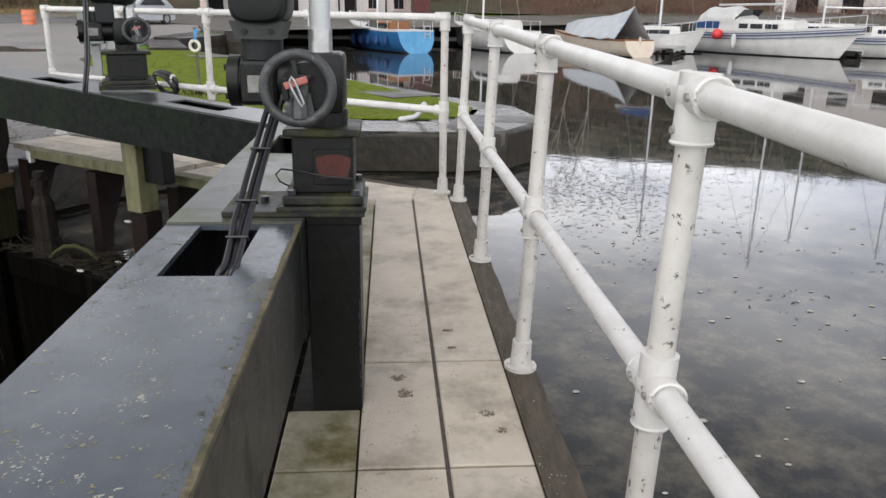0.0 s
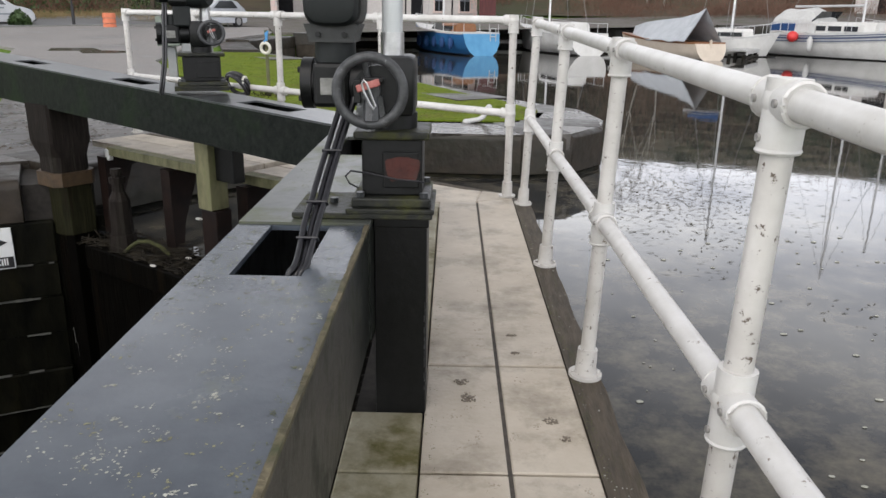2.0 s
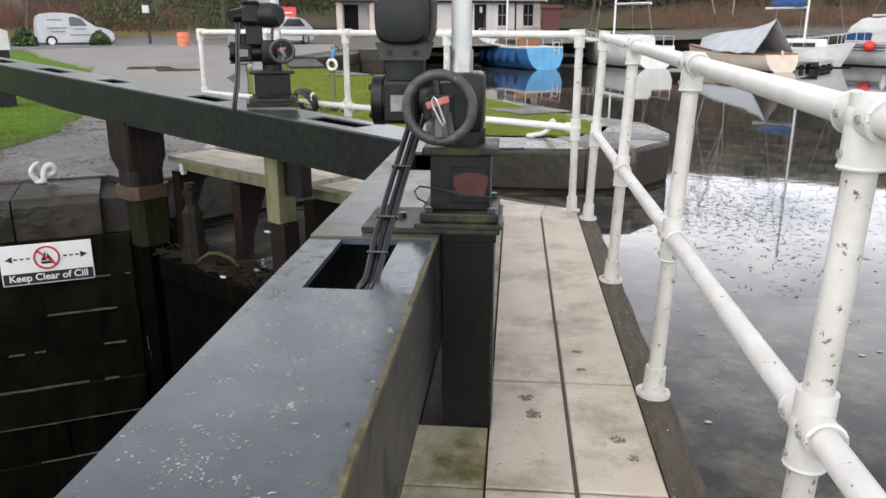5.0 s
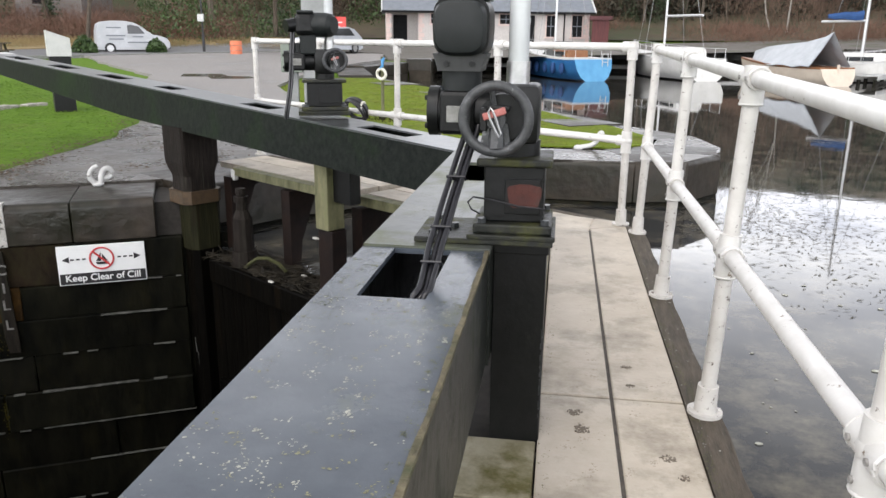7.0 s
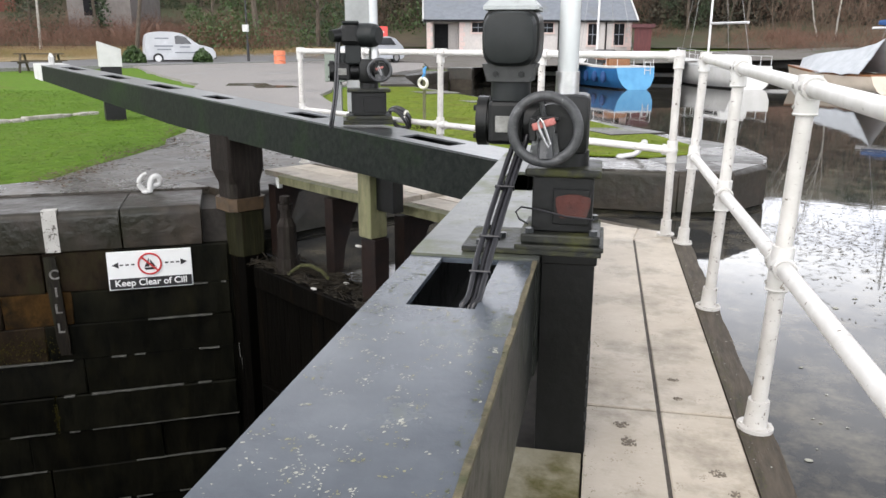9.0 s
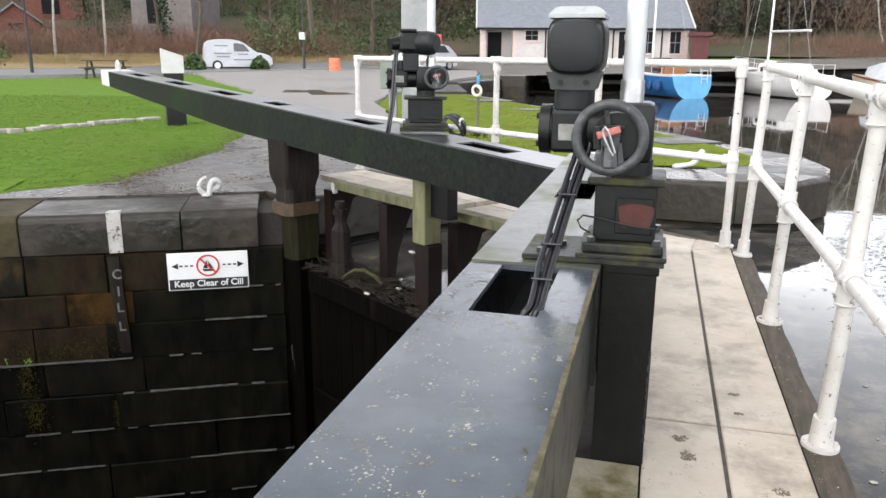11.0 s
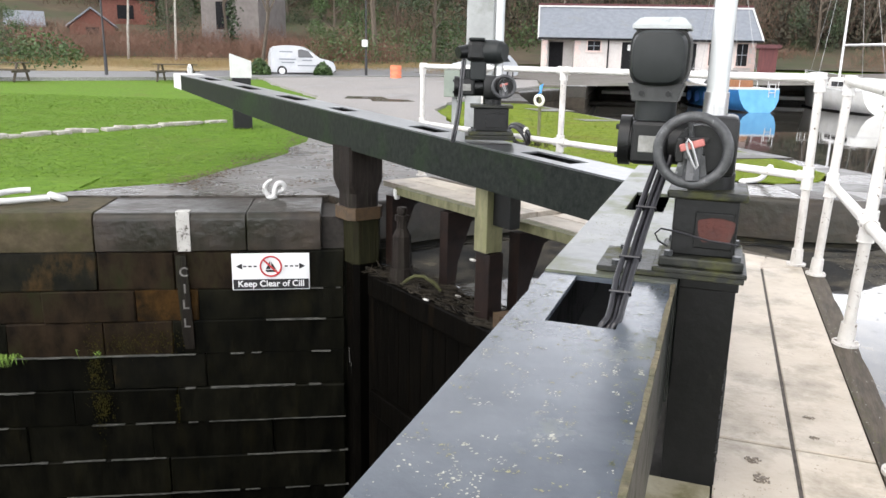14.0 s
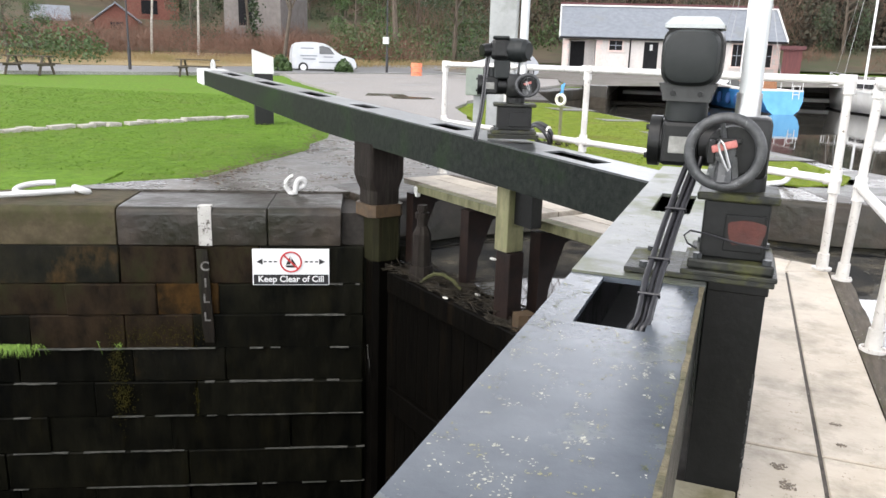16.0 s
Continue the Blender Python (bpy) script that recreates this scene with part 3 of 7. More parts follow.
for w in widths:
    bm = nosed_stone(a - w + 0.004, a - 0.004, 7.43, 8.8 if a - w > -3.4 else 8.36, Z_BANK - 0.375, Z_BANK + rnd.uniform(-0.006, 0.008), GW, 0.075)
    part("coping_stone", bm, M_STONE if a > -2.0 else M_STONEB, coping, smooth=True)
    a -= w
bm = bmesh.new()
box(bm, -150, a, 7.43, 8.35, Z_BANK - 0.36, Z_BANK, GW, 0.04)
part("coping_rest", bm, M_STONEB, coping)
# near coping behind the camera
bm = bmesh.new()
box(bm, -150, -0.6, -0.5, 0.45, Z_BANK - 0.36, Z_BANK, GW, 0.04)
one("coping_near", bm, M_STONE, "stone coping of the lock edge", "coping", kind="structure")


# ---- railings ----
def railing(name, m, posts, label, lower_z=0.545, h0=1.025, slope=0.0195, lean=0.0):
    """A tubular railing: posts along local y, two rails, ball-shouldered fittings; it leans by lean to each metre of height."""
    r = thing(name, label, "railing", at=m)
    R = 0.0245
    y0, y1 = posts[0], posts[-1]

    def top(y):
        return h0 + slope * y

    def at(y, z):
        return Vector((lean * z, y, z))

    for za, zb, nm in ((top(y0), top(y1), "top_rail"), (lower_z, lower_z, "lower_rail")):
        bm = bmesh.new()
        cyl(bm, at(y0, za), at(y1, zb), R, 18)
        part(nm, bm, M_RAIL, r, smooth=True)
    for y in posts:
        h = top(y)
        bm = bmesh.new()
        cyl(bm, at(y, 0.0), at(y, h), R, 18)
        p = part("post", bm, M_RAILP, r, smooth=True)
        for z in (h, lower_z):
            bm = bmesh.new()
            cyl(bm, at(y, z - 0.075), at(y, z + (0.034 if z == h else 0.06)), 0.033, 18)
            ya, yb = (y - 0.06 if y != y0 else y), (y + 0.06 if y != y1 else y)
            cyl(bm, at(ya, z), at(yb, z), 0.033, 18)
            ball(bm, at(y, z), 0.0365, 16, (1, 1, 0.95))
            for s in (0.06, -0.06):
                if (s < 0 and y == y0) or (s > 0 and y == y1):
                    continue
                torus(bm, at(y + s, z), (0, 1, 0), 0.031, 0.0045, 18, 6)
            torus(bm, at(y, z - 0.075), (0, 0, 1), 0.031, 0.0045, 18, 6)
            part("fitting", bm, M_RAIL, p, smooth=True)
            for dz, dy in ((-0.055, 0.0), (0, 0.04), (0, -0.04)):
                if (dy < 0 and y == y0) or (dy > 0 and y == y1):
                    continue
                c = at(y + dy, z + dz)
                bm = bmesh.new()
                cyl(bm, c + Vector((-0.0375, 0, 0)), c + Vector((-0.028, 0, 0)), 0.0065, 10)
                part("set_screw", bm, M_SCREW, p, "dull recessed set screw", True)
        bm = bmesh.new()
        cyl(bm, at(y, 0.0), at(y, 0.012), 0.056, 20)
        cyl(bm, at(y, 0.012), at(y, 0.10), 0.036, 18, 0.033)
        for sx in (-1, 1):
            cyl(bm, (sx * 0.043, y, 0.012), (sx * 0.043, y, 0.02), 0.008, 6)
        part("base_flange", bm, M_RAILP, p, smooth=True)
    return r


near_posts = [-2.4, -1.2, 0.0, 1.20, 2.383, 3.575, 4.815]
railing("railing", GN @ Matrix.Translation((0.556, 0, 0)), near_posts, "white painted tubular steel railing with chipped paint along the walkway", lean=0.035)
far_posts = [-6.78, -5.74, -4.69, -3.62, -2.53]
railing("railing", GF @ Matrix.Translation((0, 4.366, 0)) @ pose(0, 0, 0, 0, 0, -90), far_posts, "white painted tubular steel railing on the far gate walkway", h0=1.13, slope=0.0, lower_z=0.55)

# ---- near gate ----
gate_near = thing("lock_gate", "black steel and timber lock gate with a long balance beam", "lock gate", at=GN)
HX0, HX1 = -0.395, -0.235


def hollow_beam(parent, x0, x1, y0, y1, z0, z1, hole, material, label):
    """A plated hollow beam with a slot through its top plate; each plate is a part."""
    t = 0.014
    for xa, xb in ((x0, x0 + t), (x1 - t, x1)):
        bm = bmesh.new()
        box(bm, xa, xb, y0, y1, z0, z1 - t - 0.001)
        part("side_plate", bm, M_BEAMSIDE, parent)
    bm = bmesh.new()
    box(bm, x0 + t, x1 - t, y0, y1, z0, z0 + t)
    part("bottom_plate", bm, M_BEAM, parent)
    bm = bmesh.new()
    ya, yb, xa, xb = hole
    holed_plate(bm, [x0, xa, xb, x1], [y0, ya, yb, y1], [(1, 1)], lambda x, y: z1, t)
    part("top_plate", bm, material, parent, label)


hollow_beam(gate_near, -0.487, -0.135, -3.5, 2.03, 0.27, 0.61, (1.61, 2.022, HX0, HX1), M_BEAMTOP, "wet black top plate speckled with lichen, sky sheen in its colour")
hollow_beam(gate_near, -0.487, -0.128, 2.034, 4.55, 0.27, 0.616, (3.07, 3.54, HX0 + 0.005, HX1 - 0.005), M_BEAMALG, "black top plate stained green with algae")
bm = bmesh.new()
rnd = random.Random(3)
for k in range(170):
    y = -1.4 + k * 0.0202
    w = 0.008 + 0.005 * noise.noise((y * 9, 0.3, 1.0))
    box(bm, -0.134 - w, -0.1312 + 0.001 * noise.noise((y * 15, 2.0, 0)), y, y + 0.0202, 0.602, 0.6122 + 0.0015 * noise.noise((y * 20, 1.0, 3.0)))
part("edge_strip", bm, M_EDGE, gate_near, "rusty lichen-crusted edge of the beam plate")
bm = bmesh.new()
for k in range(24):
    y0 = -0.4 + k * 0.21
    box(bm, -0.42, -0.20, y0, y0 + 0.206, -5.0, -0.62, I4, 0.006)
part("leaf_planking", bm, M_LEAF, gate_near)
for yy in (0.6, 4.25):
    bm = bmesh.new()
    box(bm, -0.46, -0.16, yy, yy + 0.34, -5.0, 0.27, I4, 0.02)
    part("gate_post", bm, M_DARKWOOD, gate_near)
bm = bmesh.new()
box(bm, -0.45, -0.14, 0.6, 4.5, -0.95, -0.62, I4, 0.015)
part("top_rail_timber", bm, M_DARKWOOD, gate_near)
for yy in (1.2, 2.9, 3.9):
    bm = bmesh.new()
    box(bm, -0.16, 0.56, yy, yy + 0.06, -0.2, -0.09)
    box(bm, -0.16, -0.10, yy, yy + 0.06, -0.7, -0.09)
    part("walkway_bracket", bm, M_BROWN, gate_near)

# walkway slabs
walkway = thing("walkway", "narrow walkway of damp beige concrete slabs on the lock gate", "walkway", at=GN)
rows_y = [-2.6, -1.75, -0.9, -0.03, 0.83, 1.79, 2.44, 4.86]


def slab(poly, z1, material, lift=0.0):
    bm = bmesh.new()
    prism(bm, poly, z1 - 0.06, z1)
    es = [e for e in bm.edges if all(v.co.z > z1 - 0.01 for v in e.verts)]
    bmesh.ops.bevel(bm, geom=es, offset=0.004, segments=1, affect="EDGES")
    return part("slab", bm, material, walkway)


for i, (a, b) in enumerate(zip(rows_y, rows_y[1:])):
    g = 0.006
    if i < len(rows_y) - 2:
        slab([(0.022, a + g), (0.256, a + g), (0.256, b - g), (0.022, b - g)], 0.0, M_SLAB)
        slab([(0.268, a + g), (0.499, a + g), (0.499, b - g), (0.268, b - g)], 0.001, M_SLAB)
    else:
        slab([(0.022, a + g), (0.256, a + g), (0.256, b + 0.002), (0.022, b - 0.031)], 0.0, M_SLAB)
        slab([(0.268, a + g), (0.499, a + g), (0.499, b + 0.11), (0.268, b)], 0.001, M_SLAB)
slab([(-0.20, 1.0), (0.016, 1.0), (0.016, 1.79), (-0.20, 1.79)], -0.004, M_SLABG)
slab([(-0.20, 1.797), (0.016, 1.797), (0.016, 2.116), (-0.20, 2.116)], -0.004, M_SLABG)
slab([(-0.13, 2.46), (0.015, 2.46), (0.015, 4.81), (-0.20, 4.785), (-0.20, 4.55), (-0.13, 4.55)], -0.006, M_SLABG)
slab([(-0.22, 4.80), (0.255, 4.866), (0.30, 5.18), (-0.28, 5.42)], -0.002, M_SLAB)
slab([(0.262, 4.872), (0.50, 4.985), (0.44, 5.12), (0.306, 5.178)], -0.001, M_SLAB)
bm = bmesh.new()
box(bm, -0.2, 0.51, -2.6, 4.86, -0.075, -0.045)
part("bearer", bm, M_JOINT, walkway)
bm = bmesh.new()
box(bm, 0.255, 0.269, -2.6, 4.84, -0.044, -0.004)
part("joint_strip", bm, M_STRIP, walkway, "dark worn strip between the slabs")
bm = bmesh.new()
rnd = random.Random(5)
prof = [(0.502, -0.16), (0.502, 0.003), (0.606, -0.004), (0.612, -0.16)]
rings = []
for k in range(60):
    y = -2.6 + k * 0.1283
    w = 0.004 * math.sin(k * 1.7) + rnd.uniform(-0.002, 0.002)
    rings.append([(x + (w if x > 0.55 else 0), y, z + rnd.uniform(-0.002, 0.002)) for x, z in prof])
loft(bm, rings)
part("kerb", bm, M_KERB, walkway, "dark weathered timber edge of the walkway")


# ---- lifting gear ----
def curve_through(pts, steps=5):
    """A smooth line through the points."""
    p = [Vector(v) for v in pts]
    p = [p[0]] + p + [p[-1]]
    out = []
    for i in range(1, len(p) - 2):
        for k in range(steps):
            t = k / steps
            out.append(0.5 * (2 * p[i] + (p[i + 1] - p[i - 1]) * t + (2 * p[i - 1] - 5 * p[i] + 4 * p[i + 1] - p[i + 2]) * t * t + (3 * p[i] - p[i - 1] - 3 * p[i + 1] + p[i + 2]) * t ** 3))
    return out + [p[-2]]


def paddle_gear(at, turn=0.0, wide=1.0):
    """The paddle actuator: pedestal, gearbox, covered motor head, handwheel and stem cover."""
    g = thing("paddle_gear", "black paddle gear with a handwheel and a tall stem cover", "lock gear", group="paddle gears on the gates", at=at)
    bm = bmesh.new()
    box(bm, -0.20 if turn else -0.35, 0.04, 2.07, 2.33, 0.618, 0.634, I4, 0.003)
    box(bm, -0.20, 0.045, 2.065, 2.335, 0.634, 0.648, I4, 0.003)
    box(bm, -0.185, 0.035, 2.08, 2.32, 0.648, 0.676, I4, 0.006)
    base = part("base_plate", bm, M_MOSSPLATE, g, "base plate green with moss")
    for x, y in ((-0.16, 2.095), (0.015, 2.095), (-0.16, 2.305), (0.015, 2.305), (-0.30, 2.10), (-0.30, 2.30), (-0.25, 2.20)):
        if turn and x < -0.2:
            continue
        z = 0.676 if x > -0.2 else 0.634
        bm = bmesh.new()
        cyl(bm, (x, y, z), (x, y, z + 0.014), 0.013, 6)
        part("bolt", bm, M_BEAM, base)
    bm = bmesh.new()
    box(bm, -0.158, 0.010, 2.115, 2.29, 0.676, 0.835, I4, 0.005)
    ped = part("pedestal_box", bm, M_BLACK, g)
    bm = bmesh.new()
    box(bm, -0.10, 0.0, 2.108, 2.118, 0.70, 0.80, I4, 0.003)
    part("access_plate", bm, M_BLACK, ped)
    bm = bmesh.new()
    poly = [(-0.072 + 0.046 * math.copysign(abs(math.cos(t)) ** 0.6, math.cos(t)) * (1 + 0.10 * math.sin(3 * t)), 0.752 + 0.037 * math.copysign(abs(math.sin(t)) ** 0.6, math.sin(t)) * (1 + 0.1 * math.cos(2 * t) + 0.06 * math.sin(5 * t))) for t in [2 * math.pi * k / 18 for k in range(18)]]
    poly = [(x + 0.028, z) for x, z in poly]
    vs = [bm.verts.new((x, 2.1055, z)) for x, z in poly]
    vb = [bm.verts.new((x, 2.1085, z)) for x, z in poly]
    bm.faces.new(vs)
    for i in range(18):
        bm.faces.new((vs[i], vb[i], vb[(i + 1) % 18], vs[(i + 1) % 18]))
    if turn:
        bm.free()
    else:
        part("bare_patch", bm, M_RUST, ped, "patch of flaking red primer")
    bm = bmesh.new()
    box(bm, -0.178, 0.030, 2.09, 2.31, 0.835, 0.857, I4, 0.006)
    part("pedestal_cap", bm, M_MOSSPLATE, g)
    bm = bmesh.new()
    cyl(bm, (-0.07, 2.20, 0.857), (-0.07, 2.20, 0.90), 0.062, 20)
    box(bm, -0.135, -0.012, 2.12, 2.29, 0.895, 1.055, I4, 0.016)
    gear = part("gearbox", bm, M_BLACK, g, smooth=True)
    bm = bmesh.new()
    cyl(bm, (-0.105, 2.13, 0.975), (-0.105, 2.03, 0.975), 0.062, 26)
    part("wheel_boss", bm, M_BLACK, gear, smooth=True)
    bm = bmesh.new()
    cyl(bm, (-0.135, 2.20, 0.975), (-0.30, 2.20, 0.975), 0.062, 22)
    part("barrel", bm, M_BLACK, gear, smooth=True)
    bm = bmesh.new()
    cyl(bm, (-0.295, 2.20, 0.975), (-0.325, 2.20, 0.975), 0.070, 22)
    part("end_flange", bm, M_BLACK, gear, smooth=True)
    bm = bmesh.new()
    box(bm, -0.29, -0.19, 2.13, 2.27, 0.915, 1.035, I4, 0.012)
    part("terminal_box", bm, M_BLACK, gear)
    bm = bmesh.new()
    box(bm, -0.268, -0.215, 2.122, 2.132, 0.95, 0.995, I4, 0.002)
    part("rating_plate", bm, M_LIME, gear, "small dull metal rating plate")
    for k in range(4):
            bm = bmesh.new()
            a = math.pi / 4 + k * math.pi / 2
            cyl(bm, (-0.326, 2.20 + 0.055 * math.cos(a), 0.975 + 0.055 * math.sin(a)), (-0.334, 2.20 + 0.055 * math.cos(a), 0.975 + 0.055 * math.sin(a)), 0.008, 6)
            part("bolt", bm, M_BLACK, gear)
    bm = bmesh.new()
    cyl(bm, (-0.235, 2.20, 1.03), (-0.235, 2.20, 1.095), 0.056, 28)
    part("neck", bm, M_COVER, g, smooth=True)
    bm = bmesh.new()
    loft(bm, [[(-0.235 + sx * w, y, z) for sx, y in ((-1, 2.13), (1, 2.13), (1, 2.27), (-1, 2.27))] for z, w in ((1.088, 0.060), (1.10, 0.062), (1.135, 0.074))])
    part("mounting_collar", bm, M_COLLAR, g, "scuffed grey mounting collar")
    # covered motor head: a rounded hood with a domed face
    bm = bmesh.new()

    def hood(w, z0, z1, y, r=0.42):
        out = []
        cx, cz, hz, w = -0.232, (z0 + z1) / 2, (z1 - z0) / 2, w * 0.85
        for k in range(28):
            t = 2 * math.pi * k / 28
            c, s = math.cos(t), math.sin(t)
            e = 0.52
            out.append((cx + w * 1.06 * math.copysign(abs(c) ** e, c) * (1 + 0.03 * s - 0.06 * s * s), y, cz + hz * math.copysign(abs(s) ** e, s)))
        return out
    loft(bm, [hood(0.060, 1.155, 1.255, 2.085), hood(0.072, 1.138, 1.266, 2.09), hood(0.079, 1.130, 1.272, 2.105), hood(0.080, 1.128, 1.274, 2.16)])
    head = part("cover", bm, M_COVER, g, "dark grey moulded cover", True)
    bm = bmesh.new()
    loft(bm, [hood(0.086, 1.124, 1.282, 2.135), hood(0.088, 1.121, 1.286, 2.15), hood(0.088, 1.121, 1.286, 2.27), hood(0.070, 1.14, 1.27, 2.31)])
    part("motor_case", bm, M_BLACK, g, smooth=True)
    bm = bmesh.new()
    loft(bm, [[(-0.232 + w, y0, z), (-0.232 - w, y0, z), (-0.232 - w, 2.29, z), (-0.232 + w, 2.29, z)] for w, y0, z in ((0.074, 2.118, 1.276), (0.074, 2.118, 1.286), (0.058, 2.135, 1.303), (0.045, 2.15, 1.307))])
    part("cap", bm, M_BLACK if turn else M_GREYCAP, g, "" if turn else "pale grey top cap")
    for sx in (-0.27, -0.20):
        bm = bmesh.new()
        cyl(bm, (sx, 2.130, 1.108), (sx, 2.122, 1.108), 0.008, 6)
        part("bolt", bm, M_BLACK, head)
    if turn:
        for o in [o for o in g.children if o.name.split(".")[0] in ("cover", "motor_case", "cap", "mounting_collar")]:
            for q in (*o.children, o):
                bpy.data.objects.remove(q)
        bm = bmesh.new()
        box(bm, -0.222, -0.118, 2.12, 2.27, 1.02, 1.15, I4, 0.012)
        part("neck_housing", bm, M_COVER, g)
        bm = bmesh.new()
        box(bm, -0.248, -0.125, 2.10, 2.28, 1.145, 1.285, I4, 0.03)
        part("motor_case", bm, M_BLACK, g)
        bm = bmesh.new()
        ax = Vector((0.86, -0.5, -0.03)).normalized()
        p = Vector((-0.14, 2.19, 1.215))
        for d0, d1, r0, r1 in ((0.0, 0.09, 0.078, 0.080), (0.09, 0.135, 0.080, 0.074), (0.135, 0.16, 0.074, 0.055)):
            cyl(bm, p + ax * d0, p + ax * d1, r0, 22, r1)
        part("cover", bm, M_COVER, g, "dark grey domed motor cover", True)
        bm = bmesh.new()
        cyl(bm, (-0.23, 2.16, 1.215), (-0.305, 2.12, 1.205), 0.046, 16, 0.040)
        part("cable_gland", bm, M_BLACK, g, smooth=True)
        bm = bmesh.new()
        box(bm, -0.236, -0.13, 2.12, 2.26, 1.285, 1.305, I4, 0.008)
        part("cap", bm, M_COVER, g)
    # handwheel
    bm = bmesh.new()
    c = Vector((-0.120, 1.995, 0.975))
    prof = [(0.0135 * math.cos(q), 0.0115 * math.sin(q)) for q in [2 * math.pi * i / 10 for i in range(10)]]
    rim = [[bm.verts.new(c + Vector(((0.0845 + u) * math.cos(a), v, (0.0845 + u) * math.sin(a)))) for u, v in prof] for a in [2 * math.pi * k / 52 for k in range(52)]]
    for k in range(52):
        for i in range(10):
            bm.faces.new((rim[k][i], rim[(k + 1) % 52][i], rim[(k + 1) % 52][(i + 1) % 10], rim[k][(i + 1) % 10]))
    for t, ra, rb in ((1.75, 0.008, 0.006), (4.75, 0.020, 0.024)):
        cyl(bm, c + Vector((0.02 * math.cos(t), 0.016, 0.02 * math.sin(t))), c + Vector((0.078 * math.cos(t), 0.004, 0.078 * math.sin(t))), ra, 8, rb)
    cyl(bm, c + Vector((0, 0.05, 0)), c + Vector((0, -0.008, 0)), 0.026, 18)
    wheel = part("handwheel", bm, M_WHEEL, g, "scuffed black handwheel", True)
    bm = bmesh.new()
    web = [c + Vector((x, 0.006, z)) for x, z in ((-0.030, -0.012), (0.030, -0.012), (0.040, -0.074), (0.0, -0.080), (-0.040, -0.070))]
    fa, fb = [bm.verts.new(p) for p in web], [bm.verts.new(p + Vector((0, 0.010, 0))) for p in web]
    bm.faces.new(fa)
    bm.faces.new(fb[::-1])
    for i in range(5):
        bm.faces.new((fa[i], fb[i], fb[(i + 1) % 5], fa[(i + 1) % 5]))
    part("wheel_web", bm, M_SCRAPED, wheel, "scraped grey web of the wheel")
    for x0, x1, z0, z1 in ((-0.040, -0.022, -0.03, 0.028), (-0.022, 0.036, 0.022, 0.034)):
        bm = bmesh.new()
        box(bm, x0, x1, -0.012, 0.012, z0, z1, Matrix.Translation(c), 0.003)
        part("locking_bracket", bm, M_BLACK, wheel)
    bm = bmesh.new()
    box(bm, -0.030, 0.030, -0.022, -0.004, -0.009, 0.009, Matrix.Translation(c + Vector((-0.002, -0.012, 0.016))) @ Matrix.Rotation(radians(-18), 4, "Y"), 0.003)
    lock = part("padlock", bm, M_RED, wheel, "faded red padlock")
    bm = bmesh.new()
    tube(bm, [c + Vector(p) for p in ((-0.012, -0.03, 0.03), (-0.016, -0.04, 0.022), (-0.010, -0.04, 0.0), (0.004, -0.035, -0.030), (0.012, -0.032, -0.042), (0.016, -0.03, -0.034), (0.004, -0.034, 0.0), (-0.004, -0.036, 0.022))], 0.0031, 6, True)
    part("shackle", bm, M_STEEL, wheel, "bright steel shackle")
    if turn:
        shift = Matrix.Translation(c + Vector((0.113, 0, 0.012))) @ Matrix.Scale(0.82, 4) @ Matrix.Translation(-c)
        for q in (wheel, *wheel.children, *[o for o in gear.children if o.name.startswith("wheel_boss")]):
            q.data.transform(shift)
    if wide != 1.0:
        for o in g.children:
            if o.name.split(".")[0] in ("base_plate", "pedestal_box", "pedestal_cap"):
                for q in (o, *o.children):
                    q.data.transform(Matrix.Translation((-0.07, 0, 0)) @ Matrix.Diagonal((wide, 1, 1, 1)) @ Matrix.Translation((0.07, 0, 0)))
    # stem cover
    sxm = -0.035 if turn else -0.078
    bm = bmesh.new()
    cyl(bm, (sxm, 2.20, 1.05), (sxm, 2.20, 1.115), 0.0325, 20)
    part("stem_collar", bm, M_STEEL, g, smooth=True)
    bm = bmesh.new()
    cyl(bm, (sxm, 2.20, 1.105), (sxm, 2.20, 2.55), 0.0285, 24)
    part("stem_cover", bm, M_POLE, g, "tall pale tubular stem cover", True)
    # cables into the beam
    for k, dx in enumerate((-0.0165, 0.0165, 0.0)):
        bm = bmesh.new()
        pts = [(-0.199 + dx, 2.16, 0.955), (-0.199 + dx, 2.14, 0.924), (-0.212 + dx, 2.08, 0.868), (-0.224 + dx, 2.02, 0.814), (-0.234 + dx, 1.945, 0.761), (-0.241 + dx, 1.87, 0.712), (-0.246 + dx, 1.81, 0.678), (-0.247 + dx * 0.9, 1.76, 0.651), (-0.247 + dx * 0.8, 1.70, 0.627), (-0.249 + dx * 0.8, 1.668, 0.612), (-0.262 + dx * 0.8, 1.648, 0.585), (-0.272 + dx * 0.8, 1.642, 0.44)]
        if turn:
            pts = [(-0.262 + 0.5 * dx, 2.15, 1.18), (-0.272 + 0.5 * dx, 2.14, 1.05), (-0.280 + 0.5 * dx, 2.13, 0.93), (-0.292 + 0.5 * dx, 2.12, 0.80), (-0.312 + 0.5 * dx, 2.10, 0.68), (-0.325 + 0.5 * dx, 2.10, 0.60)]
        tube(bm, [p + Vector((0, 0.008 * (k == 2), -0.008 * (k == 2))) for p in curve_through(pts, 3)], 0.0078, 10)
        cb = part("cable", bm, M_CABLE, g, "glossy black cable strapped in a bundle", True)
    for p in () if turn else ((-0.224, 2.02, 0.814), (-0.241, 1.87, 0.712), (-0.247, 1.76, 0.651)):
        bm = bmesh.new()
        box(bm, -0.0265, 0.0265, -0.0105, 0.0105, -0.003, 0.003, Matrix.Translation(p) @ pose(0, 0, 0, -40, 0, 0), 0.002)
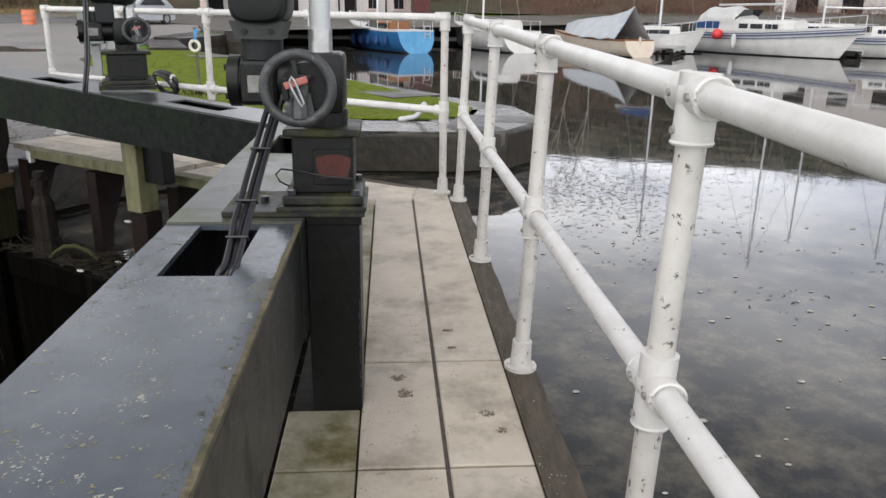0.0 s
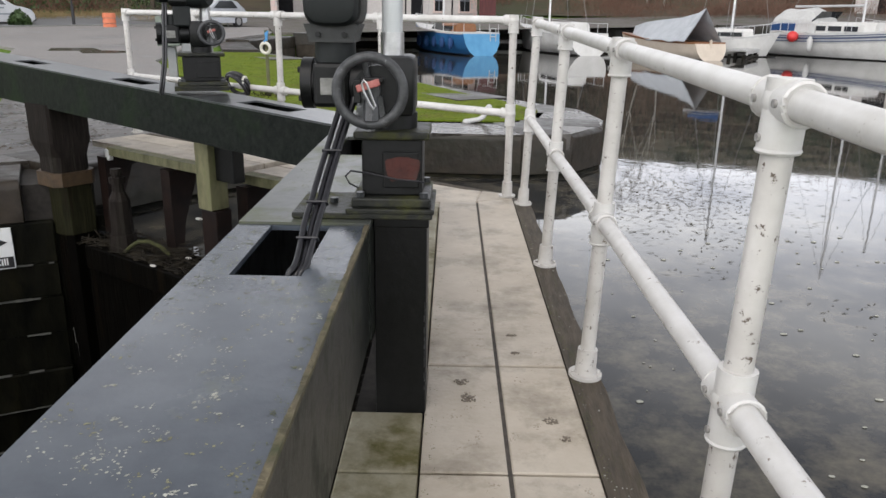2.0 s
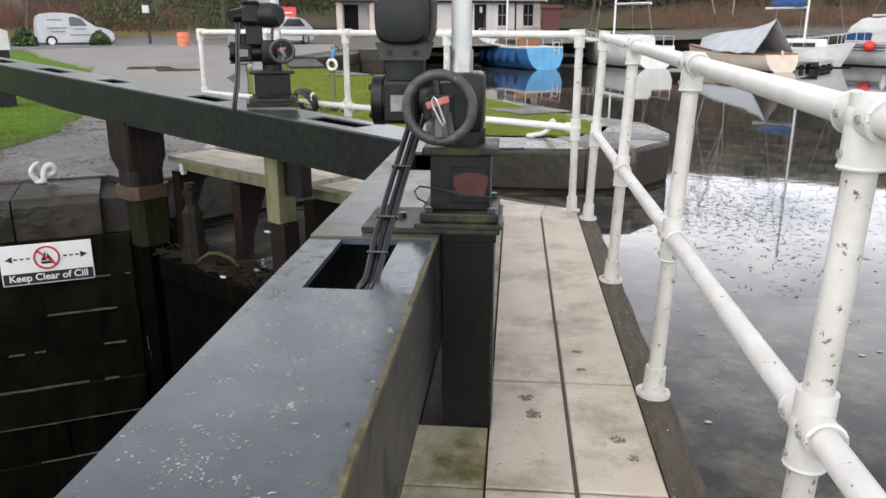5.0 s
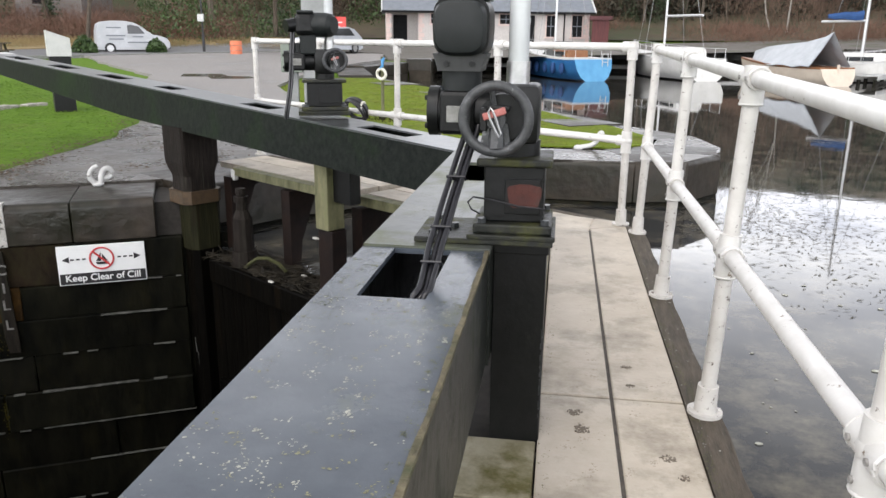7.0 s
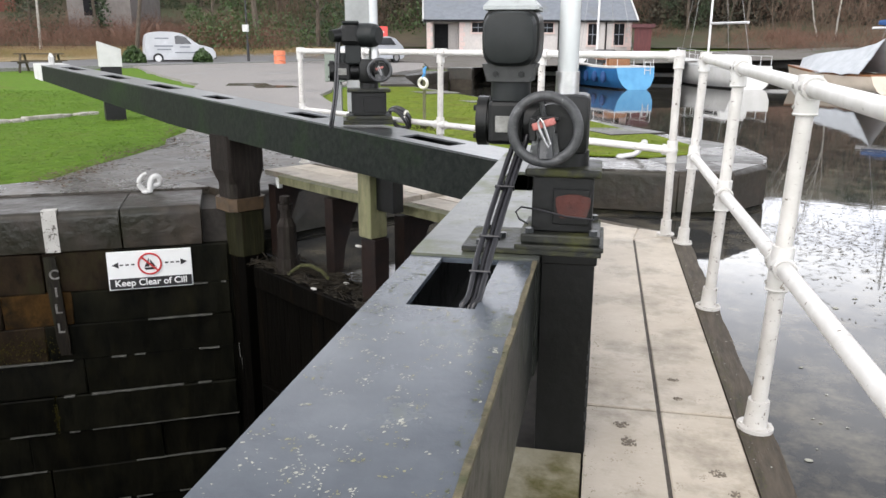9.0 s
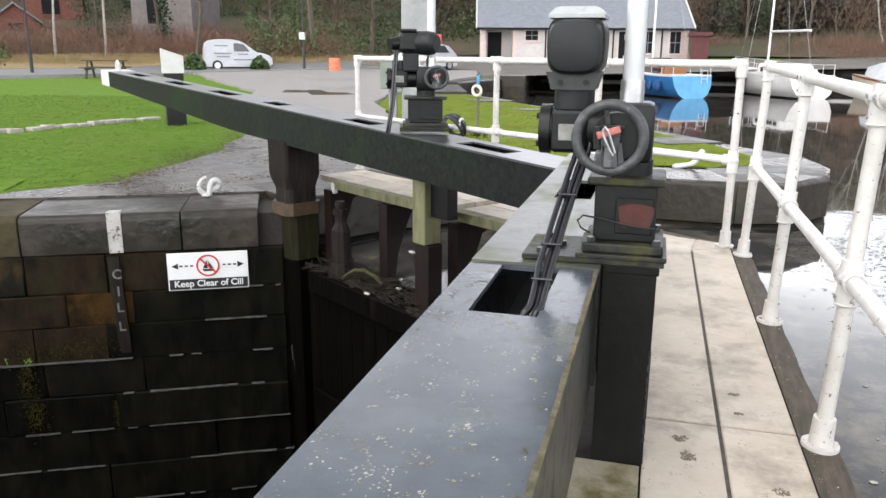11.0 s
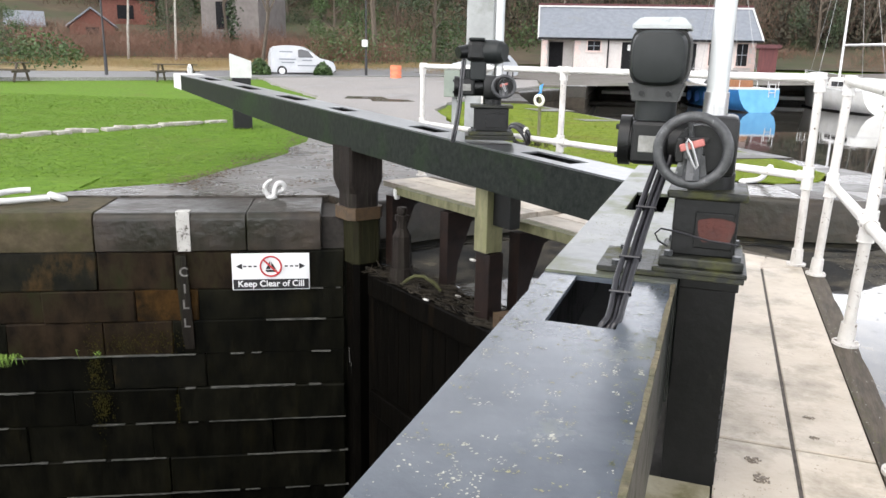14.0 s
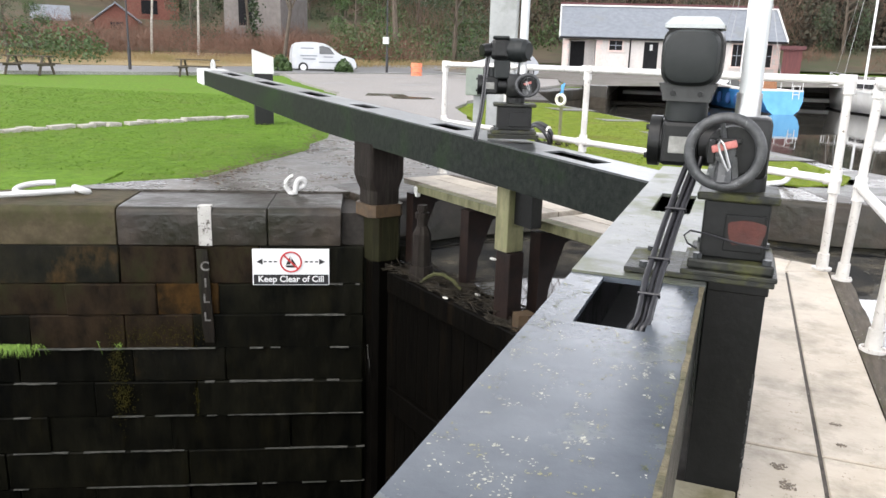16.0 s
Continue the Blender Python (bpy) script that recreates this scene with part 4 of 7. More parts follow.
        part("cable_tie", bm, M_CABLE, cb)
    return g


gear_near = paddle_gear(GN)
# pedestal leg beside the beam
leg = thing("gear_pedestal", "tall black steel pedestal under the paddle gear", "pedestal", at=GN)
for nm, dims in (("side_panel", (-0.1265, -0.104, 2.134, 2.33)), ("side_panel", (0.010, 0.024, 2.134, 2.33)), ("front_panel", (-0.1265, 0.024, 2.12, 2.133))):
    bm = bmesh.new()
    box(bm, *dims, -0.12, 0.584, I4, 0.003)
    part(nm, bm, M_BLACK, leg)
bm = bmesh.new()
box(bm, -0.127, 0.03, 2.105, 2.34, 0.585, 0.617, I4, 0.004)
part("top_flange", bm, M_BLACK, leg)
bm = bmesh.new()
r = random.Random(12)
for k in range(60):
    z = r.gauss(0.20, 0.07)
    w = r.uniform(0.002, 0.007)
    box(bm, 0.0242 - w, 0.0252, 2.1192, 2.1215, z, z + r.uniform(0.004, 0.02))
tagged(part("scraped_edge", bm, M_SCRAPED, leg, "paint scraped bare along the edge"), kind="stuff")
bm = bmesh.new()
tube(bm, [(-0.166, 2.10, 0.70), (-0.19, 2.09, 0.715), (-0.20, 2.09, 0.735), (-0.185, 2.09, 0.75), (-0.14, 2.10, 0.742), (-0.06, 2.10, 0.725), (0.0, 2.105, 0.72), (0.016, 2.11, 0.716)], 0.003, 6)
wire = part("wire", bm, M_CABLE, gear_near, "loose thin black wire")

paddle_gear(Matrix.Translation((-2.00, 5.42, -0.03)) @ pose(0, 0, 0, 0, 0, 22) @ Matrix.Diagonal((1.12, 1.12, 1.06, 1)) @ Matrix.Translation((0.07, -2.2, 0)), -68.0, 1.35)


# ---- far gate ----
def beam_top(s):
    return 0.545 + 0.0439 * (s - 3.5)


gate_far = thing("lock_gate", "black far lock gate with a long upswept balance beam", "lock gate", at=GF)
D0, D1 = 3.35, 3.72


def beam_strip(bm, d0, d1, top, bot, s0, s1):
    n = max(1, int((s1 - s0) / 0.4))
    rings = []
    for k in range(n + 1):
        s = s0 + (s1 - s0) * k / n
        rings.append([(-s, d0, beam_top(s) + bot(s)), (-s, d1, beam_top(s) + bot(s)), (-s, d1, beam_top(s) + top), (-s, d0, beam_top(s) + top)])
    loft(bm, rings)


def depth(s):
    """The beam is deepest over the heel post and tapers towards its tip."""
    return -0.31 - 0.008 * (min(s, 7.6) - 4.5) + 0.0295 * max(0.0, s - 7.6)


S_END = 11.76
slots = [(3.62, 4.12), (5.20, 5.62), (6.78, 7.14), (7.90, 8.48), (9.26, 9.86), (10.72, 11.32)]
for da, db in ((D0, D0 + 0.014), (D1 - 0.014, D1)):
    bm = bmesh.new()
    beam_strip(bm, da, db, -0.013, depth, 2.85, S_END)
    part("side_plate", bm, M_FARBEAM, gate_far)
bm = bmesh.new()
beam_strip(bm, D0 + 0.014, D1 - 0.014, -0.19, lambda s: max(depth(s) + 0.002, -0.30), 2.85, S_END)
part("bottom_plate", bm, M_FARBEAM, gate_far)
cuts = sorted([v for ab in slots for v in ab] + [2.85 + 0.45 * k for k in range(20) if all(abs(2.85 + 0.45 * k - v) > 0.02 for ab in slots for v in ab)] + [S_END])
cuts = [-v for v in cuts[::-1]]
open_cells = [(i, 1) for i in range(len(cuts) - 1) for a, b in slots if -b - 1e-6 <= cuts[i] and cuts[i + 1] <= -a + 1e-6]
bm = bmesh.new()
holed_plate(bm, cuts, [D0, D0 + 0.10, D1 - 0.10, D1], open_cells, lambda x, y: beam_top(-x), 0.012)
part("top_plate", bm, M_FARTOP, gate_far, "wet black top plate with open slots, sky sheen in its grey")
bm = bmesh.new()
beam_strip(bm, D0 - 0.004, D1 + 0.004, 0.004, lambda s: depth(s) - 0.004, S_END, S_END + 0.36)
part("beam_tip", bm, M_WHITE, gate_far, "white painted end of the beam")
bm = bmesh.new()
zt = beam_top(11.8)
tube(bm, [(-11.74, 3.5, zt), (-11.74, 3.5, zt + 0.10), (-11.80, 3.5, zt + 0.14), (-11.86, 3.5, zt + 0.10), (-11.86, 3.5, zt)], 0.022, 8)
part("lifting_eye", bm, M_WHITE, gate_far, "white painted lifting eye")
# heel post: a squared head, a rounded shaft under it, an iron strap and a mossy foot
M_HEEL = mat("weathered_oak_heel", (0.0054, 0.00405, 0.003375), (0.02025, 0.01586, 0.01282), 9, 0.7, 0.5, stretch=(5, 5, 0.5), c3=(0.02869, 0.02633, 0.02025), s3=2.4, lo3=0.52, hi3=0.72, spec=0.12)
M_OLIVE = mat("olive_mossy_oak", (0.0078, 0.0078, 0.00351), (0.02262, 0.02184, 0.00936), 8, 0.7, 0.4, stretch=(5, 5, 0.4), c3=(0.01365, 0.00858, 0.00468), s3=2.2, spec=0.1)


def rounded(x0, x1, y0, y1, z, c):
    return [(x0 + c, y0, z), (x1 - c, y0, z), (x1, y0 + c, z), (x1, y1 - c, z), (x1 - c, y1, z), (x0 + c, y1, z), (x0, y1 - c, z), (x0, y0 + c, z)]


bm = bmesh.new()
loft(bm, [rounded(-6.76, -6.45, 3.355, 3.675, -0.34, 0.05), rounded(-6.76, -6.45, 3.355, 3.675, -0.08, 0.05), rounded(-6.79, -6.445, 3.345, 3.68, -0.02, 0.03), rounded(-6.815, -6.44, 3.335, 3.70, 0.05, 0.02), rounded(-6.815, -6.44, 3.335, 3.70, 0.375, 0.02)])
part("heel_post", bm, M_HEEL, gate_far, "massive weathered oak heel post")
bm = bmesh.new()
loft(bm, [rounded(-6.72, -6.45, 3.38, 3.70, -0.78, 0.05), rounded(-6.72, -6.45, 3.38, 3.70, -0.345, 0.05)])
part("heel_post_foot", bm, M_OLIVE, gate_far, "olive mossy foot of the heel post")
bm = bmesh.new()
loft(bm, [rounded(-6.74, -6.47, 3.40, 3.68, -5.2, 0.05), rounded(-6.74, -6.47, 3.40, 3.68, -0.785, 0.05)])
part("heel_post_shaft", bm, M_LEAF, gate_far, "slimy shaft of the heel post, chamber shade in its black")
bm = bmesh.new()
loft(bm, [rounded(-6.80, -6.43, 3.325, 3.72, -0.335, 0.06), rounded(-6.80, -6.43, 3.325, 3.72, -0.215, 0.06)])
part("strap", bm, M_OCHRE, gate_far, "rusty ochre iron strap")
bm = bmesh.new()
box(bm, -6.33, -6.27, 3.74, 3.79, -0.13, -0.03, I4, 0.012)
part("white_cap", bm, M_WHITE, gate_far, "small white plastic cap")
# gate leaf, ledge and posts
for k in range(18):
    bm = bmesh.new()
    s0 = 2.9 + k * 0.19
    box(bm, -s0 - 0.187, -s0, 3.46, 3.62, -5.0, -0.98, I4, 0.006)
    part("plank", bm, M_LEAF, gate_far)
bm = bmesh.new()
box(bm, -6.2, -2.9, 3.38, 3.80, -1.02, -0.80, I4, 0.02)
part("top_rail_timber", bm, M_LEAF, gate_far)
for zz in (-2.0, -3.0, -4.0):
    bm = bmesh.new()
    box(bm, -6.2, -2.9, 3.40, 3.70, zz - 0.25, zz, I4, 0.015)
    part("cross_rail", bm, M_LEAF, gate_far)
for s0, w, z0 in ((4.46, 0.155, -0.24), ):
    bm = bmesh.new()
    box(bm, -s0 - w, -s0, 3.44, 3.60, z0, 0.31, I4, 0.008)
    part("beam_post", bm, M_TIMBER, gate_far, "green mossy timber post under the beam")
    bm = bmesh.new()
    box(bm, -s0 - 0.01, -s0 + 0.2, 3.50, 3.60, -0.02, 0.30, I4, 0.008)
    part("steel_post", bm, M_BLACK, gate_far)
    bm = bmesh.new()
    box(bm, -s0 - w, -s0 + 0.02, 3.46, 3.60, -0.85, z0 - 0.005, I4, 0.008)
    part("lower_post", bm, M_BROWN, gate_far, "rust-brown lower post")
for s0 in (3.62, 4.40, 5.36, 6.30):
    bm = bmesh.new()
    poly = [(3.72, -0.86), (3.80, -0.86), (3.84, -0.55), (3.98, -0.20), (4.35, -0.10), (3.72, -0.10)]
    a = [bm.verts.new((-s0, d, z)) for d, z in poly]
    b = [bm.verts.new((-s0 - 0.12, d, z)) for d, z in poly]
    bm.faces.new(a)
    bm.faces.new(b[::-1])
    for i in range(6):
        bm.faces.new((a[i], b[i], b[(i + 1) % 6], a[(i + 1) % 6]))
    part("walkway_bracket", bm, M_BROWN, gate_far, "rust-brown walkway bracket")
# paddle spindle on the leaf
bm = bmesh.new()
for z0, z1, r0, r1 in ((-0.80, -0.66, 0.115, 0.105), (-0.66, -0.37, 0.092, 0.085), (-0.37, -0.30, 0.085, 0.052), (-0.30, -0.225, 0.048, 0.046), (-0.225, -0.175, 0.066, 0.066), (-0.175, -0.15, 0.04, 0.04), (-0.15, -0.105, 0.05, 0.044)):
    cyl(bm, (-5.80, 3.52, z0), (-5.80, 3.52, z1), r0, 10, r1)
part("paddle_post", bm, M_HEEL, gate_far, "weathered old paddle spindle post")
M_MOSSROPE = mat("mossy_rope", (0.0198, 0.0216, 0.00432), (0.0504, 0.0522, 0.0126), 30, 0.9, 0.4)
bm = bmesh.new()
tube(bm, [(-5.66, 3.44, -0.78), (-5.58, 3.45, -0.72), (-5.50, 3.47, -0.67), (-5.40, 3.50, -0.655), (-5.30, 3.54, -0.69), (-5.24, 3.58, -0.76)], 0.017, 8)
part("rope", bm, M_MOSSROPE, gate_far, "bent yellow-green mossy rope", True)
bm = bmesh.new()
prism(bm, [(-4.32, 3.42), (-4.22, 3.40), (-4.18, 3.46), (-4.20, 3.54), (-4.30, 3.55)], -0.80, -0.66)
part("iron_lug", bm, M_OCHRE, gate_far, "rusty ochre iron lug")
bm = bmesh.new()
for s0, d0, z0 in ((5.15, 3.36, -0.775), (4.62, 3.44, -0.32), (5.05, 3.62, -0.76), (4.78, 3.70, -0.765)):
    ball(bm, (-s0, d0, z0), 0.024, 8, (1.6, 0.8, 0.4))
tagged(part("litter", bm, M_WORNWHITE, gate_far, "pale scraps of plastic litter"), kind="stuff")
# debris on the ledge
bm = bmesh.new()
rnd = random.Random(11)
for k in range(420):
    s0, d = rnd.uniform(3.9, 6.25), rnd.uniform(3.36, 3.80)
    t = rnd.uniform(0, 3.14)
    L = rnd.uniform(0.03, 0.16)
    z = -0.79 + abs(rnd.gauss(0, 0.03))
    dx, dy = L * math.cos(t), L * math.sin(t) * 0.5
    cyl(bm, (-s0 - dx, d - dy, z), (-s0 + dx, d + dy, z + rnd.uniform(-0.02, 0.04)), rnd.uniform(0.002, 0.005), 4)
for k in range(40):
    ball(bm, (-rnd.uniform(4.3, 6.1), rnd.uniform(3.42, 3.78), -0.80), rnd.uniform(0.03, 0.09), 8, (1.3, 1, 0.5))
tagged(part("debris", bm, M_DEBRIS, gate_far, "heap of rotten reeds on the gate ledge"), kind="stuff")

far_walk = thing("walkway", "narrow walkway of pale planks along the far gate", "walkway", at=GF)
for s0, s1 in ((2.60, 4.50), (4.66, 6.72)):
    for d0, d1 in ((3.86, 4.12), (4.13, 4.39)):
        bm = bmesh.new()
        box(bm, -s1, -s0, d0, d1, -0.062, -0.008, I4, 0.004)
        part("slab", bm, M_SLAB, far_walk)
for s0, s1 in ((2.9, 4.50), (4.66, 6.3)):
    bm = bmesh.new()
    box(bm, -s1, -s0, 3.75, 3.852, -0.085, -0.01, I4, 0.006)
    part("edge_board", bm, M_TIMBER, far_walk, "green mossy edge board")
bm = bmesh.new()
box(bm, -6.7, -2.62, 4.395, 4.46, -0.16, -0.006, I4, 0.006)
part("kerb", bm, M_KERB, far_walk)

# flakes of lichen, leaf scraps and droppings on beam and slabs
M_FLAKE = mat("pale_lichen_flakes", (0.20, 0.20, 0.16), (0.50, 0.50, 0.44), 45, 0.8)
M_SCRAP = mat("mossy_leaf_scraps", (0.09, 0.085, 0.040), (0.30, 0.29, 0.17), 50, 0.8)


def flakes(name, label, material, x0, x1, y0, y1, z, clusters, per, size, spread, seed):
    """Clusters of small, thin, irregular bits strewn over a level surface."""
    r = random.Random(seed)
    vs, fs = [], []
    for _ in range(clusters):
        cx, cy = r.uniform(x0, x1), r.uniform(y0, y1)
        sp, way = spread * r.uniform(0.3, 1.4), r.uniform(0, 3.14)
        for _ in range(r.randint(per // 4, per)):
            u, v = r.gauss(0, sp), r.gauss(0, sp * 0.45)
            x, y = cx + u * math.cos(way) - v * math.sin(way), cy + u * math.sin(way) + v * math.cos(way)
            if not (x0 < x < x1 and y0 < y < y1):
                continue
            q, st, a0 = size * r.uniform(0.3, 1.0) ** 1.5, r.uniform(0.25, 0.9), r.uniform(0, 6.28)
            n, i = r.randint(5, 7), len(vs)
            for k in range(n):
                t, e = 2 * math.pi * k / n, q * r.uniform(0.4, 1.3)
                p, o = e * math.cos(t), e * math.sin(t) * st
                vs.append((x + p * math.cos(a0) - o * math.sin(a0), y + p * math.sin(a0) + o * math.cos(a0), z + 0.0003 + 0.0004 * r.random()))
            fs.append(tuple(range(i, i + n)))
    me = bpy.data.meshes.new(name)
    me.from_pydata(vs, [], fs)
    me.materials.append(material)
    ob = tagged(new(name, me), label, "debris", kind="stuff")
    ob.matrix_basis = GN
    return ob


M_MOSS = mat("damp_green_moss", (0.045, 0.052, 0.016), (0.12, 0.125, 0.045), 40, 0.9)
flakes("lichen_flakes", "pale lichen flakes and droppings on the black beam", M_FLAKE, -0.48, -0.15, 0.2, 1.60, 0.61, 130, 16, 0.0042, 0.016, 1)
flakes("lichen_flakes", "pale lichen flakes on the beam end plate", M_FLAKE, -0.48, -0.14, 2.36, 3.06, 0.616, 60, 12, 0.0036, 0.02, 2)
flakes("leaf_scraps", "dry leaf scraps strewn on the beam", M_SCRAP, -0.48, -0.15, 0.2, 1.60, 0.61, 90, 14, 0.0040, 0.018, 3)
flakes("leaf_scraps", "pale scraps of leaf and shell on the walkway edge", M_FLAKE, 0.42, 0.60, 1.2, 4.8, 0.003, 90, 6, 0.0045, 0.03, 4)
flakes("mud_marks", "dark muddy marks trodden on the slabs", M_TREAD, 0.04, 0.49, 1.2, 4.7, 0.0010, 70, 26, 0.0060, 0.022, 5)
flakes("moss_crumbs", "green moss along the rim of the beam slot", M_MOSS, -0.484, -0.397, 1.45, 2.02, 0.61, 60, 30, 0.0026, 0.02, 11)
flakes("moss_crumbs", "green moss beside the beam slot", M_MOSS, -0.232, -0.142, 1.55, 2.02, 0.61, 26, 30, 0.0026, 0.02, 12)
flakes("moss_crumbs", "green moss along the beam edge", M_MOSS, -0.170, -0.145, 0.3, 1.60, 0.61, 60, 30, 0.0024, 0.012, 13)
flakes("moss_crumbs", "green moss on the beam plate beside the gear", M_MOSS, -0.46, -0.20, 2.36, 2.95, 0.616, 50, 40, 0.0028, 0.03, 14)
flakes("moss_crumbs", "brown moss along the edge of the slabs", M_MOSS, 0.024, 0.06, 1.2, 4.7, 0.0010, 60, 24, 0.0028, 0.015, 15)
flakes("moss_crumbs", "yellow-brown moss along the timber kerb", M_MOSS, 0.500, 0.530, 1.2, 4.8, 0.0055, 110, 30, 0.0032, 0.02, 16)
M_MUD = mat("dark_wet_mud", (0.11, 0.088, 0.064), (0.20, 0.165, 0.125), 60, 0.5)
for x, y, s in ((0.138, 2.316, 0.027), (0.158, 2.206, 0.031), (0.403, 2.07, 0.024), (0.43, 1.97, 0.02), (0.332, 2.545, 0.016), (0.331, 2.705, 0.02)):
    r = random.Random(int(x * 1000))
    bm = bmesh.new()
    for k in range(44):
        t, q = r.uniform(0, 6.28), s * r.random() ** 0.6
        cyl(bm, (x + q * math.cos(t), y + q * math.sin(t) * 0.8, 0.0005), (x + q * math.cos(t), y + q * math.sin(t) * 0.8, 0.0015 + 0.00005 * k), s * r.uniform(0.05, 0.17), 6)
    ob = one("mud_mark", bm, M_MUD, "dark trodden mud mark on a slab", "debris", kind="stuff")
    ob.matrix_basis = GN

# weed and scum afloat on the harbour water
M_WEED = mat("floating_weed", (0.030, 0.026, 0.014), (0.085, 0.075, 0.045), 9, 0.6)
r = random.Random(17)
vs, fs = [], []
for k in range(10500):
    if k < 8500:
        x, y = r.uniform(0.7, 7.5), r.uniform(1.2, 11.0)
        if noise.noise((x * 0.55, y * 0.35, 2.0)) + 0.5 * noise.noise((x * 1.7, y * 1.1, 5.0)) < r.uniform(0.08, 0.6):
            continue
    else:
        x, y = r.gauss(1.9, 0.75), r.gauss(9.0, 0.9)
        if x < 0.75 or (x < 1.7 and y > 9.4):
            continue
    t, L, w = r.gauss(0.4, 0.8), r.uniform(0.006, 0.055) * (1.8 if r.random() < 0.06 else 1), r.uniform(0.002, 0.008)
    dx, dy = math.cos(t), math.sin(t)
    i = len(vs)
    bend = r.uniform(-0.012, 0.012)
    z = Z_WATER + 0.003
    vs += [(x - dx * L, y - dy * L, z), (x - dy * (w + bend), y + dx * (w + bend), z + 0.002), (x + dx * L, y + dy * L, z), (x + dy * (w - bend), y - dx * (w - bend), z + 0.002)]
    fs.append((i, i + 3, i + 2, i + 1))
me = bpy.data.meshes.new("floating_weed")
me.from_pydata(vs, [], fs)
me.materials.append(M_WEED)
tagged(new("floating_weed", me), "strands of brown weed afloat on the water", "weed", kind="stuff")
r = random.Random(23)
bm = bmesh.new()
for k in range(130):
    x, y = r.uniform(0.75, 4.5), r.uniform(1.3, 7.5)
    ball(bm, (x, y, Z_WATER + 0.004), r.uniform(0.004, 0.020), 7, (1.4, 0.9, 0.35))
one("floating_leaves", bm, M_FLAKE, "pale leaves and foam scraps afloat on the water", "leaves", kind="stuff")


# ---- stones of the far lock wall ----
M_WALLO = mat("ochre_stained_wall_stone", (0.018, 0.0096, 0.0036), (0.06, 0.0312, 0.0084), 7, 0.6, 1.0, stretch=(1, 1, 0.8), c3=(0.0072, 0.006, 0.0036), s3=4, lo3=0.48, hi3=0.66, spec=0.07, bscale=8)
M_WALLR = mat("russet_damp_wall_stone", (0.0068, 0.0051, 0.0034), (0.0289, 0.0187, 0.0102), 6, 0.6, 1.0, stretch=(1, 1, 0.6), c3=(0.0153, 0.017, 0.0068), s3=3, lo3=0.5, hi3=0.7, spec=0.07, bscale=8)
rnd = random.Random(21)
stone_shapes = {}
course_z = [-0.66, -1.042, -1.367, -1.715, -2.077, -2.447, -2.84, -3.245, -3.62, -3.98, -4.34, -4.7]
given = {0: [1.02, 0.62, 0.72, 1.30], 1: [1.43, 0.60, 0.86, 1.2], 2: [1.69, 0.66, 0.9], 3: [1.39, 0.9, 1.1], 4: [1.68, 1.0], 5: [0.75, 1.2]}
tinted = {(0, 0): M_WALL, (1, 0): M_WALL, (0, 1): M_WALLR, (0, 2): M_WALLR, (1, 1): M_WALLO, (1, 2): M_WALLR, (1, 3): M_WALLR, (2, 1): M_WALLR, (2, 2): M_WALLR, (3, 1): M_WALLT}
for row, (zt, zb) in enumerate(zip(course_z, course_z[1:])):
    h, a, k = zt - zb, -0.06, 0
    while a > -7.5:
        w = given[row][k] if k < len(given.get(row, ())) else rnd.choice((0.75, 0.95, 1.2, 1.45, 1.8))
        # Lower courses take the stone that has the chamber's shade in its colour.
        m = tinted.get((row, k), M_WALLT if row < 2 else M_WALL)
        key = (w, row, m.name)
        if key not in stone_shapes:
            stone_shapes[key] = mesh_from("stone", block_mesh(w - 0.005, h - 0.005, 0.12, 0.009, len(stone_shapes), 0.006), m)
        ob = new("stone", stone_shapes[key])
        ob.parent = wall_far
        ob.matrix_basis = GW @ Matrix.Translation((a - w / 2, 7.43 + rnd.uniform(0.0, 0.02) - (0.02 if row > 3 else 0), zb))
        a -= w
        k += 1
# pale lime crust on some bed joints of the lower courses
bm = bmesh.new()
for z, spans in ((-1.042, ((-0.5, -0.1),)), (-1.367, ((-0.84, -0.25),)), (-1.715, ((-3.25, -1.5), (-1.2, -0.9), (-0.4, -0.1))), (-2.077, ((-3.5, -3.1), (-1.66, -0.08))), (-2.447, ((-3.54, -3.38), (-2.77, -0.06))), (-2.84, ((-3.58, -3.05), (-2.9, -1.9), (-1.08, -0.04))), (-3.245, ((-3.62, -3.4), (-2.9, -0.04))), (-3.62, ((-2.2, -0.9), (-0.7, -0.04)))):
    for a0, a1 in spans:
        x = a0
        while x < a1:
            L = rnd.uniform(0.05, 0.16)
            if rnd.random() < 0.88:
                box(bm, x, min(x + L, a1), 7.400 + rnd.uniform(-0.004, 0.006), 7.44, z - rnd.uniform(0.001, 0.007), z + rnd.uniform(0.001, 0.006), GW)
            x += L
tagged(part("lime_crust", bm, M_CRUST, wall_far, "pale lime crust seeping from the joints"), kind="stuff")
